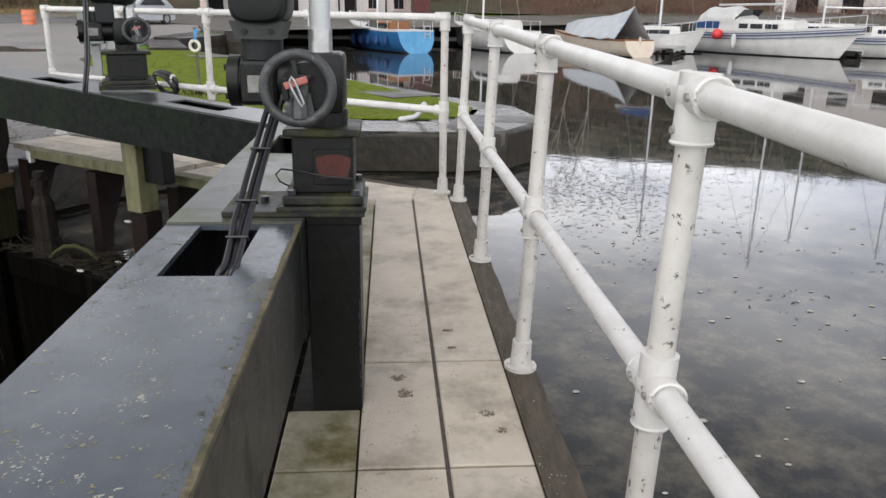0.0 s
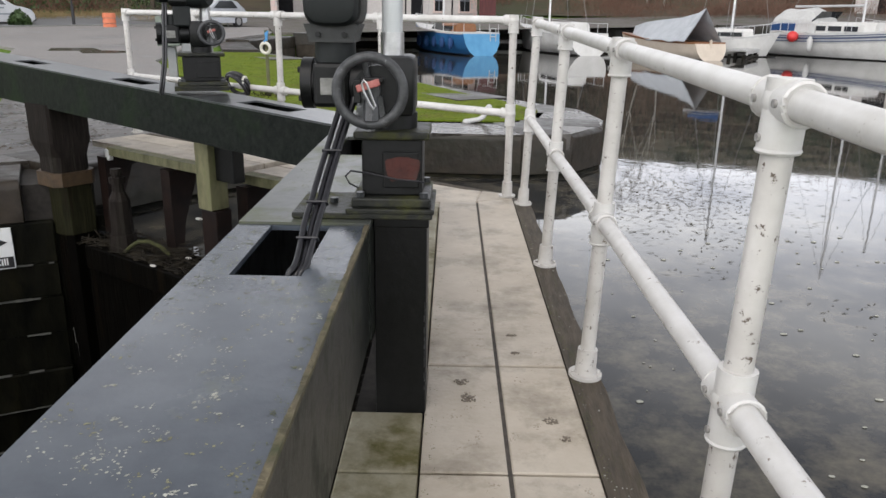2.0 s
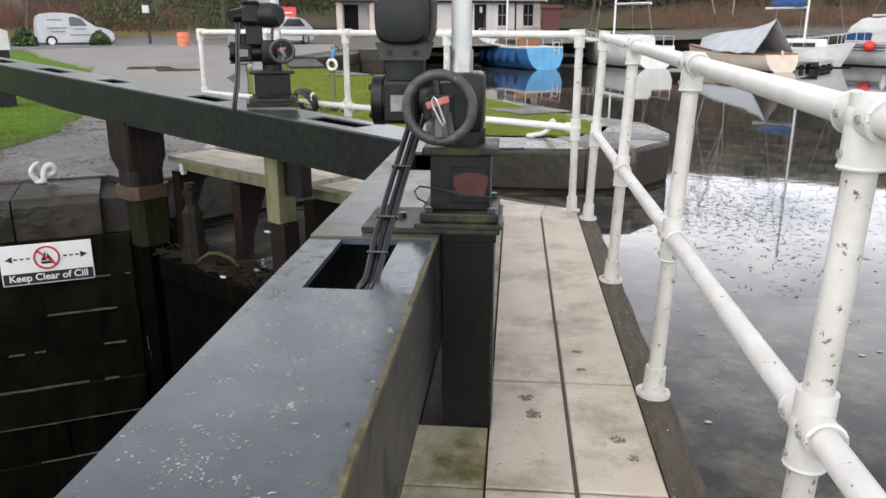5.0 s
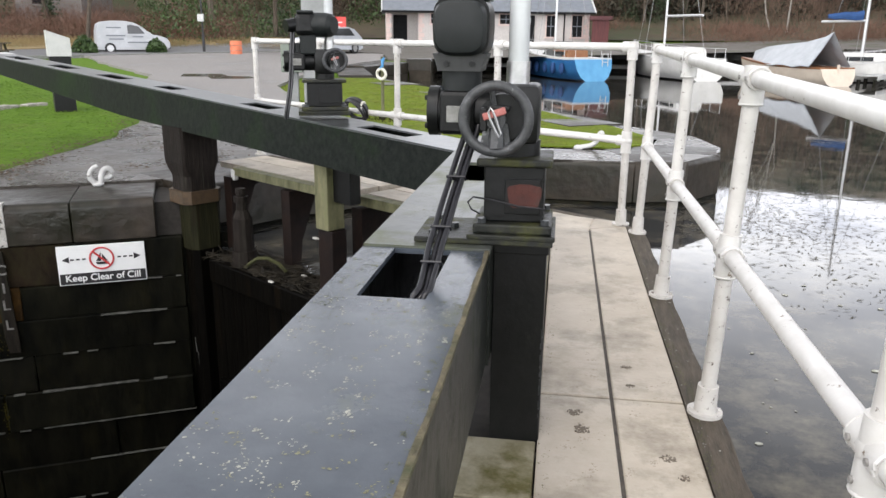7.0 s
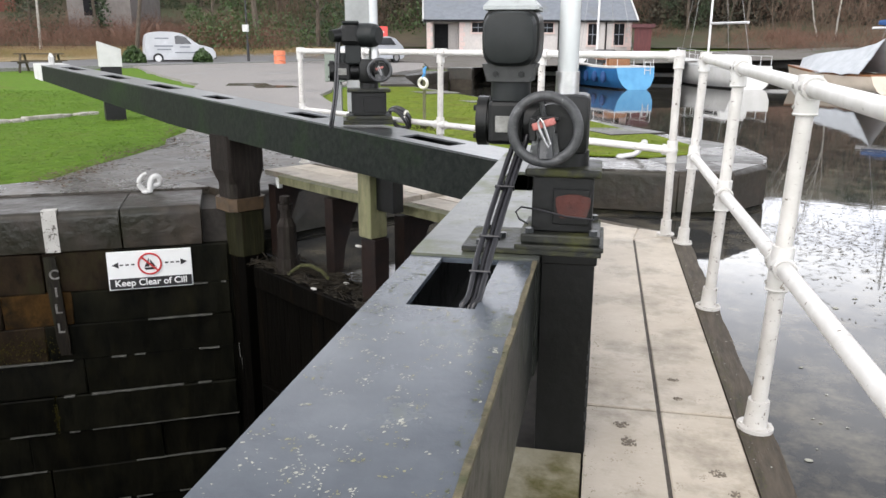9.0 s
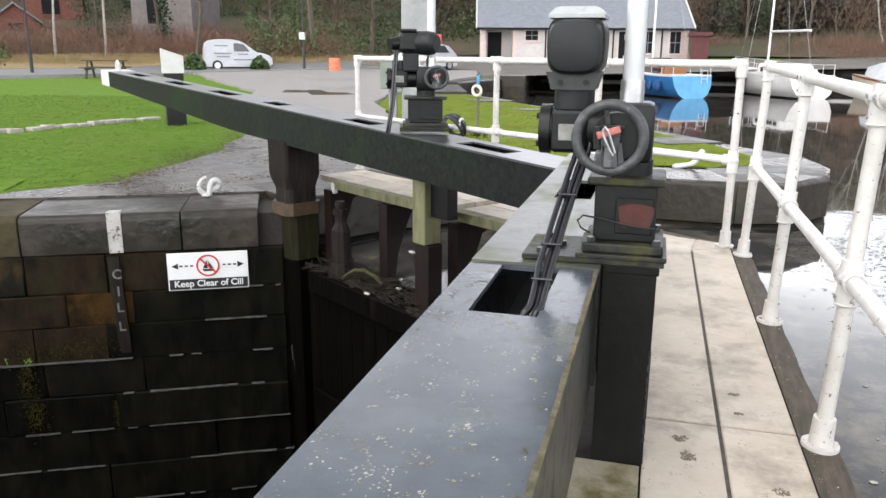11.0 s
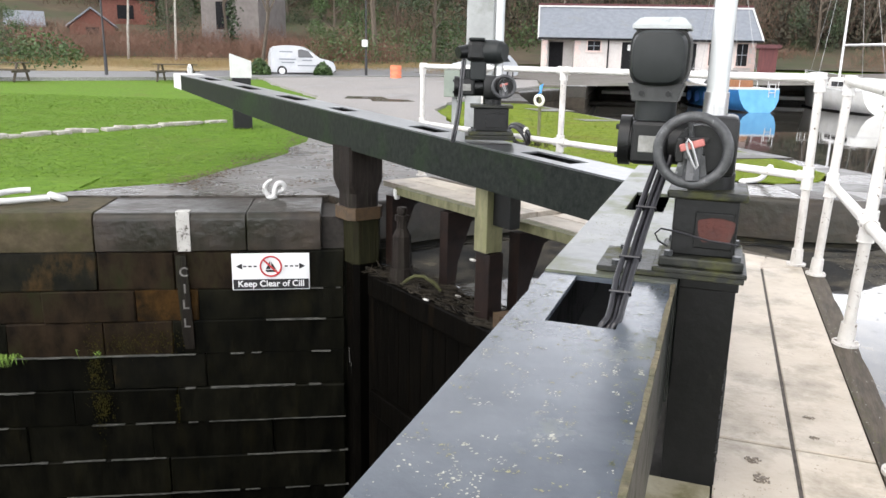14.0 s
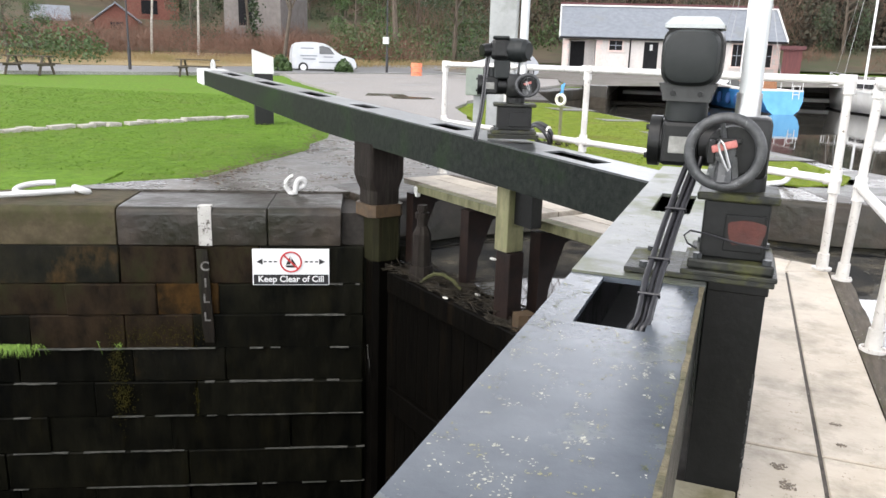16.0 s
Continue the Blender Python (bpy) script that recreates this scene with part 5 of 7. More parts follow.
# moss growing down the wall from some joints
M_WALLMOSS = mat("yellow_green_wall_moss", (0.01525, 0.01525, 0.003465), (0.05891, 0.04851, 0.009702), 14, 0.9, 0.3, spec=0.1)
bm = bmesh.new()
for a0, z0, ra, rz, n in ((-2.51, -1.80, 0.04, 0.16, 420), (-2.46, -2.22, 0.05, 0.13, 420), (-1.74, -2.26, 0.012, 0.10, 90), (-2.2, -1.58, 0.16, 0.08, 260), (-1.86, -1.56, 0.10, 0.07, 160)):
    for k in range(n):
        x, z, q = rnd.gauss(a0, ra), rnd.gauss(z0, rz), rnd.uniform(0.003, 0.008)
        if z > -0.31:
            continue
        t = rnd.uniform(0, 6.28)
        y = 7.424 - rnd.uniform(0, 0.006) - (0.02 if z < -2.077 else 0)
        ring = [bm.verts.new(GW @ Vector((x + q * math.cos(t + i * 1.571) * rnd.uniform(0.5, 1.2), y, z + 1.5 * q * math.sin(t + i * 1.571) * rnd.uniform(0.5, 1.2)))) for i in range(4)]
        tip = bm.verts.new(GW @ Vector((x, y - 0.006, z)))
        for i in range(4):
            bm.faces.new((ring[i], ring[(i + 1) % 4], tip))
tagged(part("wall_moss", bm, M_WALLMOSS, wall_far, "yellow-green moss growing down the stones"), kind="stuff")
# right-hand return of the wall behind the gate leaf
bm = bmesh.new()
box(bm, -0.06, 0.55, 7.47, 8.4, -6, Z_BANK - 0.38, GW)
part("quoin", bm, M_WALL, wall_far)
bm = bmesh.new()
rnd = random.Random(8)
x, z = -0.02, -1.7
for k in range(14):
    box(bm, x, x + 0.008, 7.40, 7.47, z - 0.07, z, GW)
    z -= 0.07
    x += rnd.uniform(0.0, 0.016)
part("white_trickle", bm, M_CRUST, wall_far, "thin white trickle of leaking water")

# ferns and grass tuft growing from the wall
M_FERN = mat("bright_wall_grass", (0.10, 0.20, 0.02), (0.22, 0.36, 0.05), 20, 0.7)
for a0, z0, n in ((-3.42, -1.70, 130), (-2.52, -1.68, 5)):
    bm = bmesh.new()
    for k in range(n):
        x = a0 + rnd.gauss(0, 0.10)
        L = rnd.uniform(0.06, 0.16)
        p = [Vector((x, 7.42, z0 + rnd.uniform(-0.02, 0.04))), Vector((x + rnd.uniform(-0.04, 0.04), 7.40 - L * 0.5, z0 + L * 0.55)), Vector((x + rnd.uniform(-0.08, 0.08), 7.38 - L * 0.7, z0 + L * 0.1 - rnd.uniform(0, 0.08)))]
        vs = [bm.verts.new(GW @ q) for q in (p[0] + Vector((-0.004, 0, 0)), p[0] + Vector((0.004, 0, 0)), p[1] + Vector((0.003, 0, 0)), p[2], p[1] - Vector((0.003, 0, 0)))]
        bm.faces.new(vs)
    one("grass_tuft", bm, M_FERN, "bright green tuft of grass growing from a wall joint", "grass", kind="stuff")


# ---- lock-side things ----
def letters(text, size, m, material, parent, name="lettering", depth=0.0015, align="CENTER"):
    cu = bpy.data.curves.new(name, "FONT")
    cu.body, cu.size, cu.extrude, cu.align_x, cu.align_y = text, size, depth, align, "CENTER"
    cu.offset = 0.0014 * size / 0.08
    ob = new(name, cu)
    dg = bpy.context.evaluated_depsgraph_get()
    me = bpy.data.meshes.new_from_object(ob.evaluated_get(dg))
    bpy.data.objects.remove(ob)
    me.transform(m)
    me.materials.clear()
    me.materials.append(material)
    ob = new(name, me)
    ob.parent = parent
    return ob


SGN = GW @ Matrix.Translation((-0.775, 7.40, -0.865)) @ pose(0, 0, 0, 90, 0, 0)   # x along the wall, y up, z out of it
sign = thing("warning_sign", "white warning sign fixed to the dark lock wall", "sign", at=SGN)
bm = bmesh.new()
box(bm, -0.375, 0.375, -0.185, 0.185, -0.02, 0.0, I4, 0.004)
part("panel", bm, M_SIGNW, sign)
bm = bmesh.new()
box(bm, -0.365, 0.365, -0.175, -0.075, 0.001, 0.003)
part("black_band", bm, M_INK, sign)
bm = bmesh.new()
torus(bm, (0, 0.055, 0.003), (0, 0, 1), 0.10, 0.0085, 40, 6)
box(bm, -0.095, 0.095, -0.008, 0.008, 0.005, 0.009, Matrix.Translation((0, 0.055, 0)) @ Matrix.Rotation(radians(-45), 4, "Z"))
part("red_ring", bm, M_SIGNR, sign)
bm = bmesh.new()
prism(bm, [(-0.055, 0.02), (0.06, 0.02), (0.045, -0.002), (-0.04, -0.002)], 0.001, 0.004)
prism(bm, [(-0.005, 0.028), (-0.005, 0.115), (-0.05, 0.028)][::-1], 0.001, 0.004)
prism(bm, [(0.005, 0.028), (0.05, 0.028), (0.005, 0.10)], 0.001, 0.004)
part("boat_symbol", bm, M_INK, sign)
for sx in (-1, 1):
    bm = bmesh.new()
    for k in range(3):
        box(bm, sx * (0.135 + 0.05 * k), sx * (0.165 + 0.05 * k), 0.05, 0.064, 0.001, 0.003)
    tri = [(sx * 0.275, 0.087), (sx * 0.275, 0.027), (sx * 0.335, 0.057)]
    prism(bm, tri if sx < 0 else tri[::-1], 0.001, 0.003)
    part("arrow", bm, M_INK, sign)
letters("Keep Clear of Cill", 0.088, Matrix.Translation((0, -0.122, 0.0045)), M_SIGNW, sign)

M_FADED = mat("faded_pale_letters", (0.05, 0.048, 0.042), (0.22, 0.215, 0.20), 30, 0.7, 0.2)
cill = thing("cill_marker", "narrow dark marker board with pale letters under a white painted stripe", "marker")
bm = bmesh.new()
rings = []
for z, w, dx in ((-0.69, 0.05, -0.03), (-1.0, 0.055, -0.02), (-1.5, 0.055, 0.0), (-1.65, 0.045, 0.01)):
    rings.append([GW @ Vector((-1.60 + dx - w, 7.40, z)), GW @ Vector((-1.60 + dx + w, 7.40, z)), GW @ Vector((-1.60 + dx + w, 7.43, z)), GW @ Vector((-1.60 + dx - w, 7.43, z))])
loft(bm, rings)
part("board", bm, M_DARKWOOD, cill)
for ch, z in (("C", -0.86), ("I", -1.03), ("L", -1.19), ("L", -1.38)):
    letters(ch, 0.13, GW @ Matrix.Translation((-1.605, 7.397, z)) @ pose(0, 0, 0, 90, 0, 0), M_FADED, cill)
bm = bmesh.new()
prism(bm, [(-1.655, 7.422), (-1.53, 7.422), (-1.53, 7.53), (-1.65, 7.53)], -0.655, Z_BANK + 0.016, GW)
part("white_stripe", bm, M_WORNWHITE, cill, "flaking white painted stripe over the coping")


def cleat(at, label):
    """A cast mooring hook: a curling horn and a closed eye on one root."""
    bm = bmesh.new()
    tube(bm, curve_through(((-0.01, 0, 0.0), (-0.07, 0, 0.05), (-0.115, 0, 0.12), (-0.105, 0, 0.19), (-0.06, 0, 0.245), (-0.005, 0.0, 0.27))), 0.040, 12, taper=0.024)
    tube(bm, curve_through(((-0.01, 0, 0.01), (0.02, 0, 0.06), (0.03, 0.01, 0.13), (0.065, 0.02, 0.205), (0.13, 0.03, 0.215), (0.165, 0.04, 0.16), (0.135, 0.04, 0.105), (0.075, 0.03, 0.085), (0.01, 0.02, 0.05))), 0.041, 12, taper=0.036)
    ball(bm, (-0.02, 0, 0.02), 0.06, 12, (1.3, 1, 0.6))
    ob = one("mooring_hook", bm, M_WHITE, label, "mooring hook", "mooring hooks", smooth=True)
    ob.matrix_basis = at
    return ob


hook = cleat(Matrix.Translation((-4.87, 6.64, Z_BANK + 0.005)) @ pose(0, 0, 0, 0, 0, 40) @ Matrix.Scale(0.74, 4), "white painted iron mooring hook on the wet paving")
bm = bmesh.new()
tube(bm, curve_through(((-0.13, 0, 0.02), (-0.05, 0, 0.035), (0.04, 0, 0.05), (0.11, 0, 0.10), (0.13, 0, 0.17), (0.17, 0, 0.21))), 0.034, 10)
ball(bm, (0.175, 0, 0.205), 0.046, 12)
ball(bm, (-0.13, 0, 0.02), 0.05, 12, (1.2, 1, 0.8))
h2 = one("mooring_hook", bm, M_WHITE, "white painted iron swan-neck hook on the pier edge", "mooring hook", "mooring hooks", smooth=True)
h2.matrix_basis = Matrix.Translation((-0.20, 10.42, Z_BANK + 0.03)) @ pose(0, 0, 0, 0, 0, 15)
bm = bmesh.new()
q = lambda x, y, z=0: GW @ Vector((-3.0 + x, 8.0 + y, Z_BANK + 0.045 + z))
tube(bm, curve_through((q(0.0, 0.05), q(-0.16, -0.03), q(-0.34, -0.14), q(-0.45, -0.17, 0.01), q(-0.50, -0.10, 0.03), q(-0.46, 0.02, 0.05), q(-0.34, 0.12, 0.06), q(-0.22, 0.17, 0.06))), 0.030, 10)
torus(bm, q(0.06, 0.09), (0.2, 0.4, 1), 0.068, 0.033, 20, 8)
tube(bm, [q(-0.40, -0.17), q(-0.7, -0.30), q(-1.3, -0.40)], 0.028, 8)
one("mooring_hook", bm, M_WHITE, "white painted flat iron hook and bar lying on the coping", "mooring hook", "mooring hooks", smooth=True)

# dead leaves and mud where the paving meets the grass
M_DEADLEAF = mat("dead_brown_leaves", (0.035, 0.022, 0.012), (0.12, 0.078, 0.042), 12, 0.8)
r = random.Random(41)
bm = bmesh.new()
LINE = [(-6.1, 6.6), (-6.5, 7.3), (-6.4, 7.8), (-7.0, 9.0), (-6.9, 9.9), (-7.9, 11.5), (-8.7, 13.2), (-6.0, 9.2), (-4.6, 8.6), (-5.2, 7.4)]
for k in range(1500):
    i = r.randrange(len(LINE) - 1)
    f = r.random()
    x = LINE[i][0] + (LINE[i + 1][0] - LINE[i][0]) * f + r.gauss(0, 0.16)
    y = LINE[i][1] + (LINE[i + 1][1] - LINE[i][1]) * f + r.gauss(0, 0.16)
    q, t, z = r.uniform(0.008, 0.032), r.uniform(0, 6.28), height(x, y) + 0.025 + r.uniform(0, 0.008)
    bm.faces.new([bm.verts.new((x + q * math.cos(t + e), y + q * math.sin(t + e) * 0.7, z + r.uniform(0, 0.012))) for e in (0, 1.3, 3.0, 4.4)])
one("leaf_litter", bm, M_DEADLEAF, "dead brown leaves and mud along the edge of the paving", "leaves", kind="stuff")

# kerb stones in the grass
M_EDGING = mat("pale_edging_stone", (0.24, 0.22, 0.19), (0.40, 0.38, 0.34), 6, 0.8, 0.3)
edging = thing("grass_edging", "row of pale edging stones across the grass", "edging")
rnd = random.Random(31)
p0, p1 = Vector((-11.3, 13.7, 0)), Vector((-13.4, 4.0, 0))
n = 36
for k in range(n):
    p = p0.lerp(p1, k / n) + Vector((rnd.gauss(0, 0.05), rnd.gauss(0, 0.05), 0))
    bm = bmesh.new()
    m = Matrix.Translation((p.x, p.y, height(p.x, p.y))) @ pose(0, 0, 0, 0, rnd.uniform(-4, 4), 78 + rnd.uniform(-6, 6))
    box(bm, -0.13 - rnd.uniform(0, 0.05), 0.10, -0.10, 0.10, -0.1, 0.035 + rnd.uniform(0, 0.025), m, 0.012)
    part("edging_stone", bm, M_EDGING, edging)

# beam stop post with a white slanted top
wpst = thing("bollard_post", "square black post with a slanted white painted top", "post")
wx, wy = (-10.15, 13.0)
m = Matrix.Translation((wx, wy, 0)) @ pose(0, 0, 0, 0, 0, 42)
bm = bmesh.new()
box(bm, -0.185, 0.185, -0.185, 0.185, height(wx, wy) - 0.1, 0.78, m, 0.012)
part("shaft", bm, M_BLACK, wpst)
bm = bmesh.new()
loft(bm, [[m @ Vector(p) for p in ((-0.20, -0.20, 0.78), (0.20, -0.20, 0.78), (0.20, 0.20, 0.78), (-0.20, 0.20, 0.78))], [m @ Vector(p) for p in ((-0.20, -0.20, 1.25), (0.20, -0.20, 1.11), (0.20, 0.20, 1.11), (-0.20, 0.20, 1.25))]])
part("white_top", bm, M_WHITE, wpst)

# grey column with an equipment cabinet behind the far gear
colm = thing("service_column", "tall square grey metal column with a cabinet on its side", "column")
cx, cy = (-3.78, 9.89)
M_GREY = mat("grey_painted_steel", (0.22, 0.23, 0.225), (0.30, 0.31, 0.305), 5, 0.5, 0.05, c3=(0.16, 0.17, 0.15), s3=2)
M_GREENBOX = mat("green_grey_cabinet_paint", (0.15, 0.18, 0.15), (0.20, 0.23, 0.19), 8, 0.5, 0.05)
m = Matrix.Translation((cx, cy, 0)) @ pose(0, 0, 0, 0, 0, 15)
bm = bmesh.new()
box(bm, -0.18, 0.18, -0.15, 0.15, Z_BANK, 4.2, m, 0.015)
part("column", bm, M_GREY, colm)
bm = bmesh.new()
box(bm, -0.46, -0.19, -0.2, 0.1, 0.72, 1.12, m, 0.012)
part("cabinet", bm, M_GREENBOX, colm, "green-grey metal cabinet")
bm = bmesh.new()
box(bm, -0.36, -0.26, -0.1, 0.0, Z_BANK, 0.72, m)
part("cabinet_leg", bm, M_GREY, colm)

# life ring on a stake, coil of hose by the far gear
M_BLUE = mat("blue_rope", (0.06, 0.25, 0.55), (0.10, 0.35, 0.65), 20, 0.6)
M_RING = mat("worn_ring_canvas", (0.62, 0.60, 0.52), (0.75, 0.73, 0.66), 15, 0.6)
lx, ly = (-3.84, 13.02)
ring = thing("life_ring", "worn white life ring hung on a short stake", "life ring")
gz = height(lx, ly)
bm = bmesh.new()
torus(bm, (lx, ly, 0.56), (0.25, 1, 0.1), 0.085, 0.026, 26, 10)
part("ring", bm, M_RING, ring, smooth=True)
bm = bmesh.new()
cyl(bm, (lx, ly + 0.07, gz), (lx, ly + 0.07, 0.85), 0.03, 8)
part("stake", bm, M_TIMBER, ring)
bm = bmesh.new()
tube(bm, [(lx - 0.01, ly - 0.02, 0.66), (lx + 0.03, ly - 0.03, 0.72), (lx + 0.01, ly, 0.80), (lx + 0.05, ly, 0.84), (lx + 0.03, ly - 0.02, 0.68)], 0.018, 6)
part("rope", bm, M_BLUE, ring, "bright blue rope")
bm = bmesh.new()
for k in range(140):
    t, r = rnd.uniform(0, 6.3), abs(rnd.gauss(0, 0.25))
    p = Vector((lx + r * math.cos(t), ly + r * math.sin(t), gz))
    cyl(bm, p, p + Vector((rnd.gauss(0, 0.08), rnd.gauss(0, 0.08), rnd.uniform(0.05, 0.18))), 0.006, 3, 0.001)
one("weed_clump", bm, M_DEBRIS, "brown clump of dead weeds round a stake", "weeds", kind="stuff")

HOSE = (-5.17, 4.36, 0.58)
hose = thing("hose_coil", "coil of black hose hung on the far gate railing", "hose", at=GF)
for k in range(4):
    bm = bmesh.new()
    torus(bm, (HOSE[0] + 0.012 * k, HOSE[1] - 0.03 - 0.015 * k, HOSE[2] - 0.01 * k), (0.15 * k - 0.3, 1, 0.6), 0.105 + 0.008 * (k % 2), 0.013, 28, 8)
    part("loop", bm, M_CABLE, hose, smooth=True)
bm = bmesh.new()
torus(bm, (HOSE[0] + 0.11, HOSE[1] - 0.05, HOSE[2] + 0.02), (1, 0.4, 0), 0.04, 0.010, 18, 6)
part("tie", bm, M_RING, hose, "pale cord tie")

# ---- near grass blades ----
rnd = random.Random(77)
GRASS_AREA = [wp(-12, 8.42), wp(-3.4, 8.42), (-6.8, 6.35), (-6.45, 6.95), (-6.68, 7.93), (-7.05, 9.97), (-7.7, 11.4), (-8.7, 13.5), (-10.5, 14.2), (-14, 20), (-30, 14), (-24, 0)]
PIER_AREA = [(-2.6, 9.9), (-1.2, 10.5), (0.1, 10.5), (0.6, 10.95), (0.68, 11.9), (0.1, 13.15), (-1.95, 16.3), (-3.45, 18.9), (-5.3, 21.1), (-7.3, 23.4), (-8.4, 23.2), (-9.0, 21.6), (-8.4, 19.0), (-6.2, 15.5), (-4.3, 11.8)]


def blades(area, count, name, material, label, lift=0.0):
    vs, fs = [], []
    xs, ys = [p[0] for p in area], [p[1] for p in area]
    k = 0
    while k < count:
        x, y = rnd.uniform(min(xs), max(xs)), rnd.uniform(min(ys), max(ys))
        if not inside(x, y, area) or rnd.random() > 9.0 / max(9.0, math.hypot(x, y)):
            k += 0.2
            continue
        k += 1
        if noise.noise((x * 0.9, y * 0.9, 3.0)) < -0.75:
            continue
        d = math.hypot(x, y)
        L, w, t = rnd.uniform(0.004, 0.013), 0.007 + 0.0006 * d, rnd.uniform(0, 6.28)
        z = height(x, y) + lift
        i = len(vs)
        vs += [(x - w * math.cos(t), y - w * math.sin(t), z), (x + w * math.cos(t), y + w * math.sin(t), z), (x + rnd.gauss(0, 0.045), y + rnd.gauss(0, 0.045), z + L)]
        fs.append((i, i + 1, i + 2))
    me = bpy.data.meshes.new(name)
    me.from_pydata(vs, [], fs)
    me.materials.append(material)
    tagged(new(name, me), label, "grass", kind="stuff")


M_BLADE = mat("grass_blades", (0.070, 0.138, 0.013), (0.130, 0.23, 0.025), 3, 0.8, c3=(0.14, 0.20, 0.028), s3=0.8, spec=0.1)
M_BLADEY = mat("yellow_grass_blades", (0.10, 0.15, 0.012), (0.20, 0.25, 0.028), 3, 0.8, c3=(0.20, 0.16, 0.04), s3=1.0, spec=0.1)
blades(GRASS_AREA, 150000, "grass", M_BLADE, "short bright green lawn grass")
blades(PIER_AREA, 40000, "grass", M_BLADEY, "short yellow-green grass on the pier", 0.045)


# ---- buildings across the harbour ----
M_RENDERW = mat("white_harling", (0.44, 0.41, 0.39), (0.53, 0.50, 0.475), 8, 0.8, 0.2, c3=(0.55, 0.50, 0.47), s3=0.8)
M_SLATE = mat("grey_slate_roof", (0.1326, 0.1482, 0.1716), (0.1872, 0.2028, 0.2262), 3, 0.45, 0.2, c3=(0.156, 0.1638, 0.1638), s3=0.7)
M_BRICK = mat("red_brick", (0.1092, 0.0351, 0.0234), (0.1638, 0.06084, 0.04212), 5, 0.8, 0.3, c3=(0.1404, 0.0702, 0.0468), s3=1)
M_GREYW = mat("grey_cement_render", (0.1275, 0.1125, 0.105), (0.1875, 0.1688, 0.1575), 2, 0.85, 0.3, c3=(0.09, 0.075, 0.0675), s3=0.5)
M_DARK = mat("dark_opening", (0.010, 0.010, 0.011), (0.017, 0.017, 0.018), 5, 0.9, spec=0.1)
M_GLASS = mat("dark_window_glass", (0.02, 0.022, 0.025), (0.03, 0.032, 0.036), 2, 0.08)
M_REDTRIM = mat("dark_red_trim", (0.055, 0.012, 0.014), (0.085, 0.018, 0.020), 5, 0.6)
M_REDSHED = mat("dark_red_shed_boards", (0.060, 0.014, 0.014), (0.105, 0.025, 0.024), 3, 0.7, 0.2, stretch=(4, 4, 0.4))
M_QUOIN = mat("pinkish_quoin_stone", (0.55, 0.42, 0.38), (0.62, 0.50, 0.46), 8, 0.8)


def frame_at(p, q, z):
    """A pose with its x axis from p to q in plan and its origin at p."""
    return Matrix.Translation((p[0], p[1], z)) @ Matrix.Rotation(math.atan2(q[1] - p[1], q[0] - p[0]), 4, "Z")


cl, cr = (-15.75, 55.80), (-1.92, 59.93)
CW = math.hypot(cr[0] - cl[0], cr[1] - cl[1])
cot = thing("cottage", "low white harled harbour building with a grey slate roof", "building", at=frame_at(cl, cr, 0.85))
X0, X1 = -0.45, 14.62
bm = bmesh.new()
box(bm, 1.90, X1, 0, 6.5, -1.2, 2.25)
box(bm, X0, 1.90, 1.3, 6.5, -1.2, 2.25)
box(bm, X0, -0.05, 0, 1.3, -1.2, 2.25)
box(bm, -0.05, 1.90, 0, 1.3, 2.05, 2.25)
for x in (X0, X1 - 0.25):
    a = [bm.verts.new((x + dx, y, z)) for dx in (0, 0.25) for y, z in ((0, 2.25), (6.5, 2.25), (3.25, 4.45))]
    bm.faces.new(a[:3])
    bm.faces.new(a[3:][::-1])
    for i in range(3):
        bm.faces.new((a[i], a[(i + 1) % 3], a[3 + (i + 1) % 3], a[3 + i]))
part("wall", bm, M_RENDERW, cot)
bm = bmesh.new()
for y0, y1 in ((-0.45, 3.25), (6.95, 3.25)):
    loft(bm, [[(x, y0, 2.14), (x, y1, 4.50), (x, y1, 4.62), (x, y0, 2.24)] for x in (X0 - 0.3, X1 + 0.3)])
roof = part("roof", bm, M_SLATE, cot)
bm = bmesh.new()
box(bm, X0 - 0.35, X1 + 0.35, 3.12, 3.38, 4.64, 4.80)
part("ridge", bm, M_REDTRIM, cot, "dark red ridge tiles")
bm = bmesh.new()
box(bm, X0 - 0.32, X1 + 0.32, 2.98, 3.11, 4.52, 4.63)
part("ridge_flashing", bm, M_WHITE, cot)
bm = bmesh.new()
box(bm, X0 - 0.3, X1 + 0.3, -0.56, -0.43, 2.06, 2.19)
part("gutter", bm, M_DARK, cot)
for x in (X0 - 0.34, X1 + 0.24):
    bm = bmesh.new()
    loft(bm, [[(x, -0.5, 2.10), (x + 0.1, -0.5, 2.10), (x + 0.1, -0.5, 2.30), (x, -0.5, 2.30)], [(x, 3.2, 4.50), (x + 0.1, 3.2, 4.50), (x + 0.1, 3.2, 4.68), (x, 3.2, 4.68)]])
    part("barge_board", bm, M_WHITE, cot)
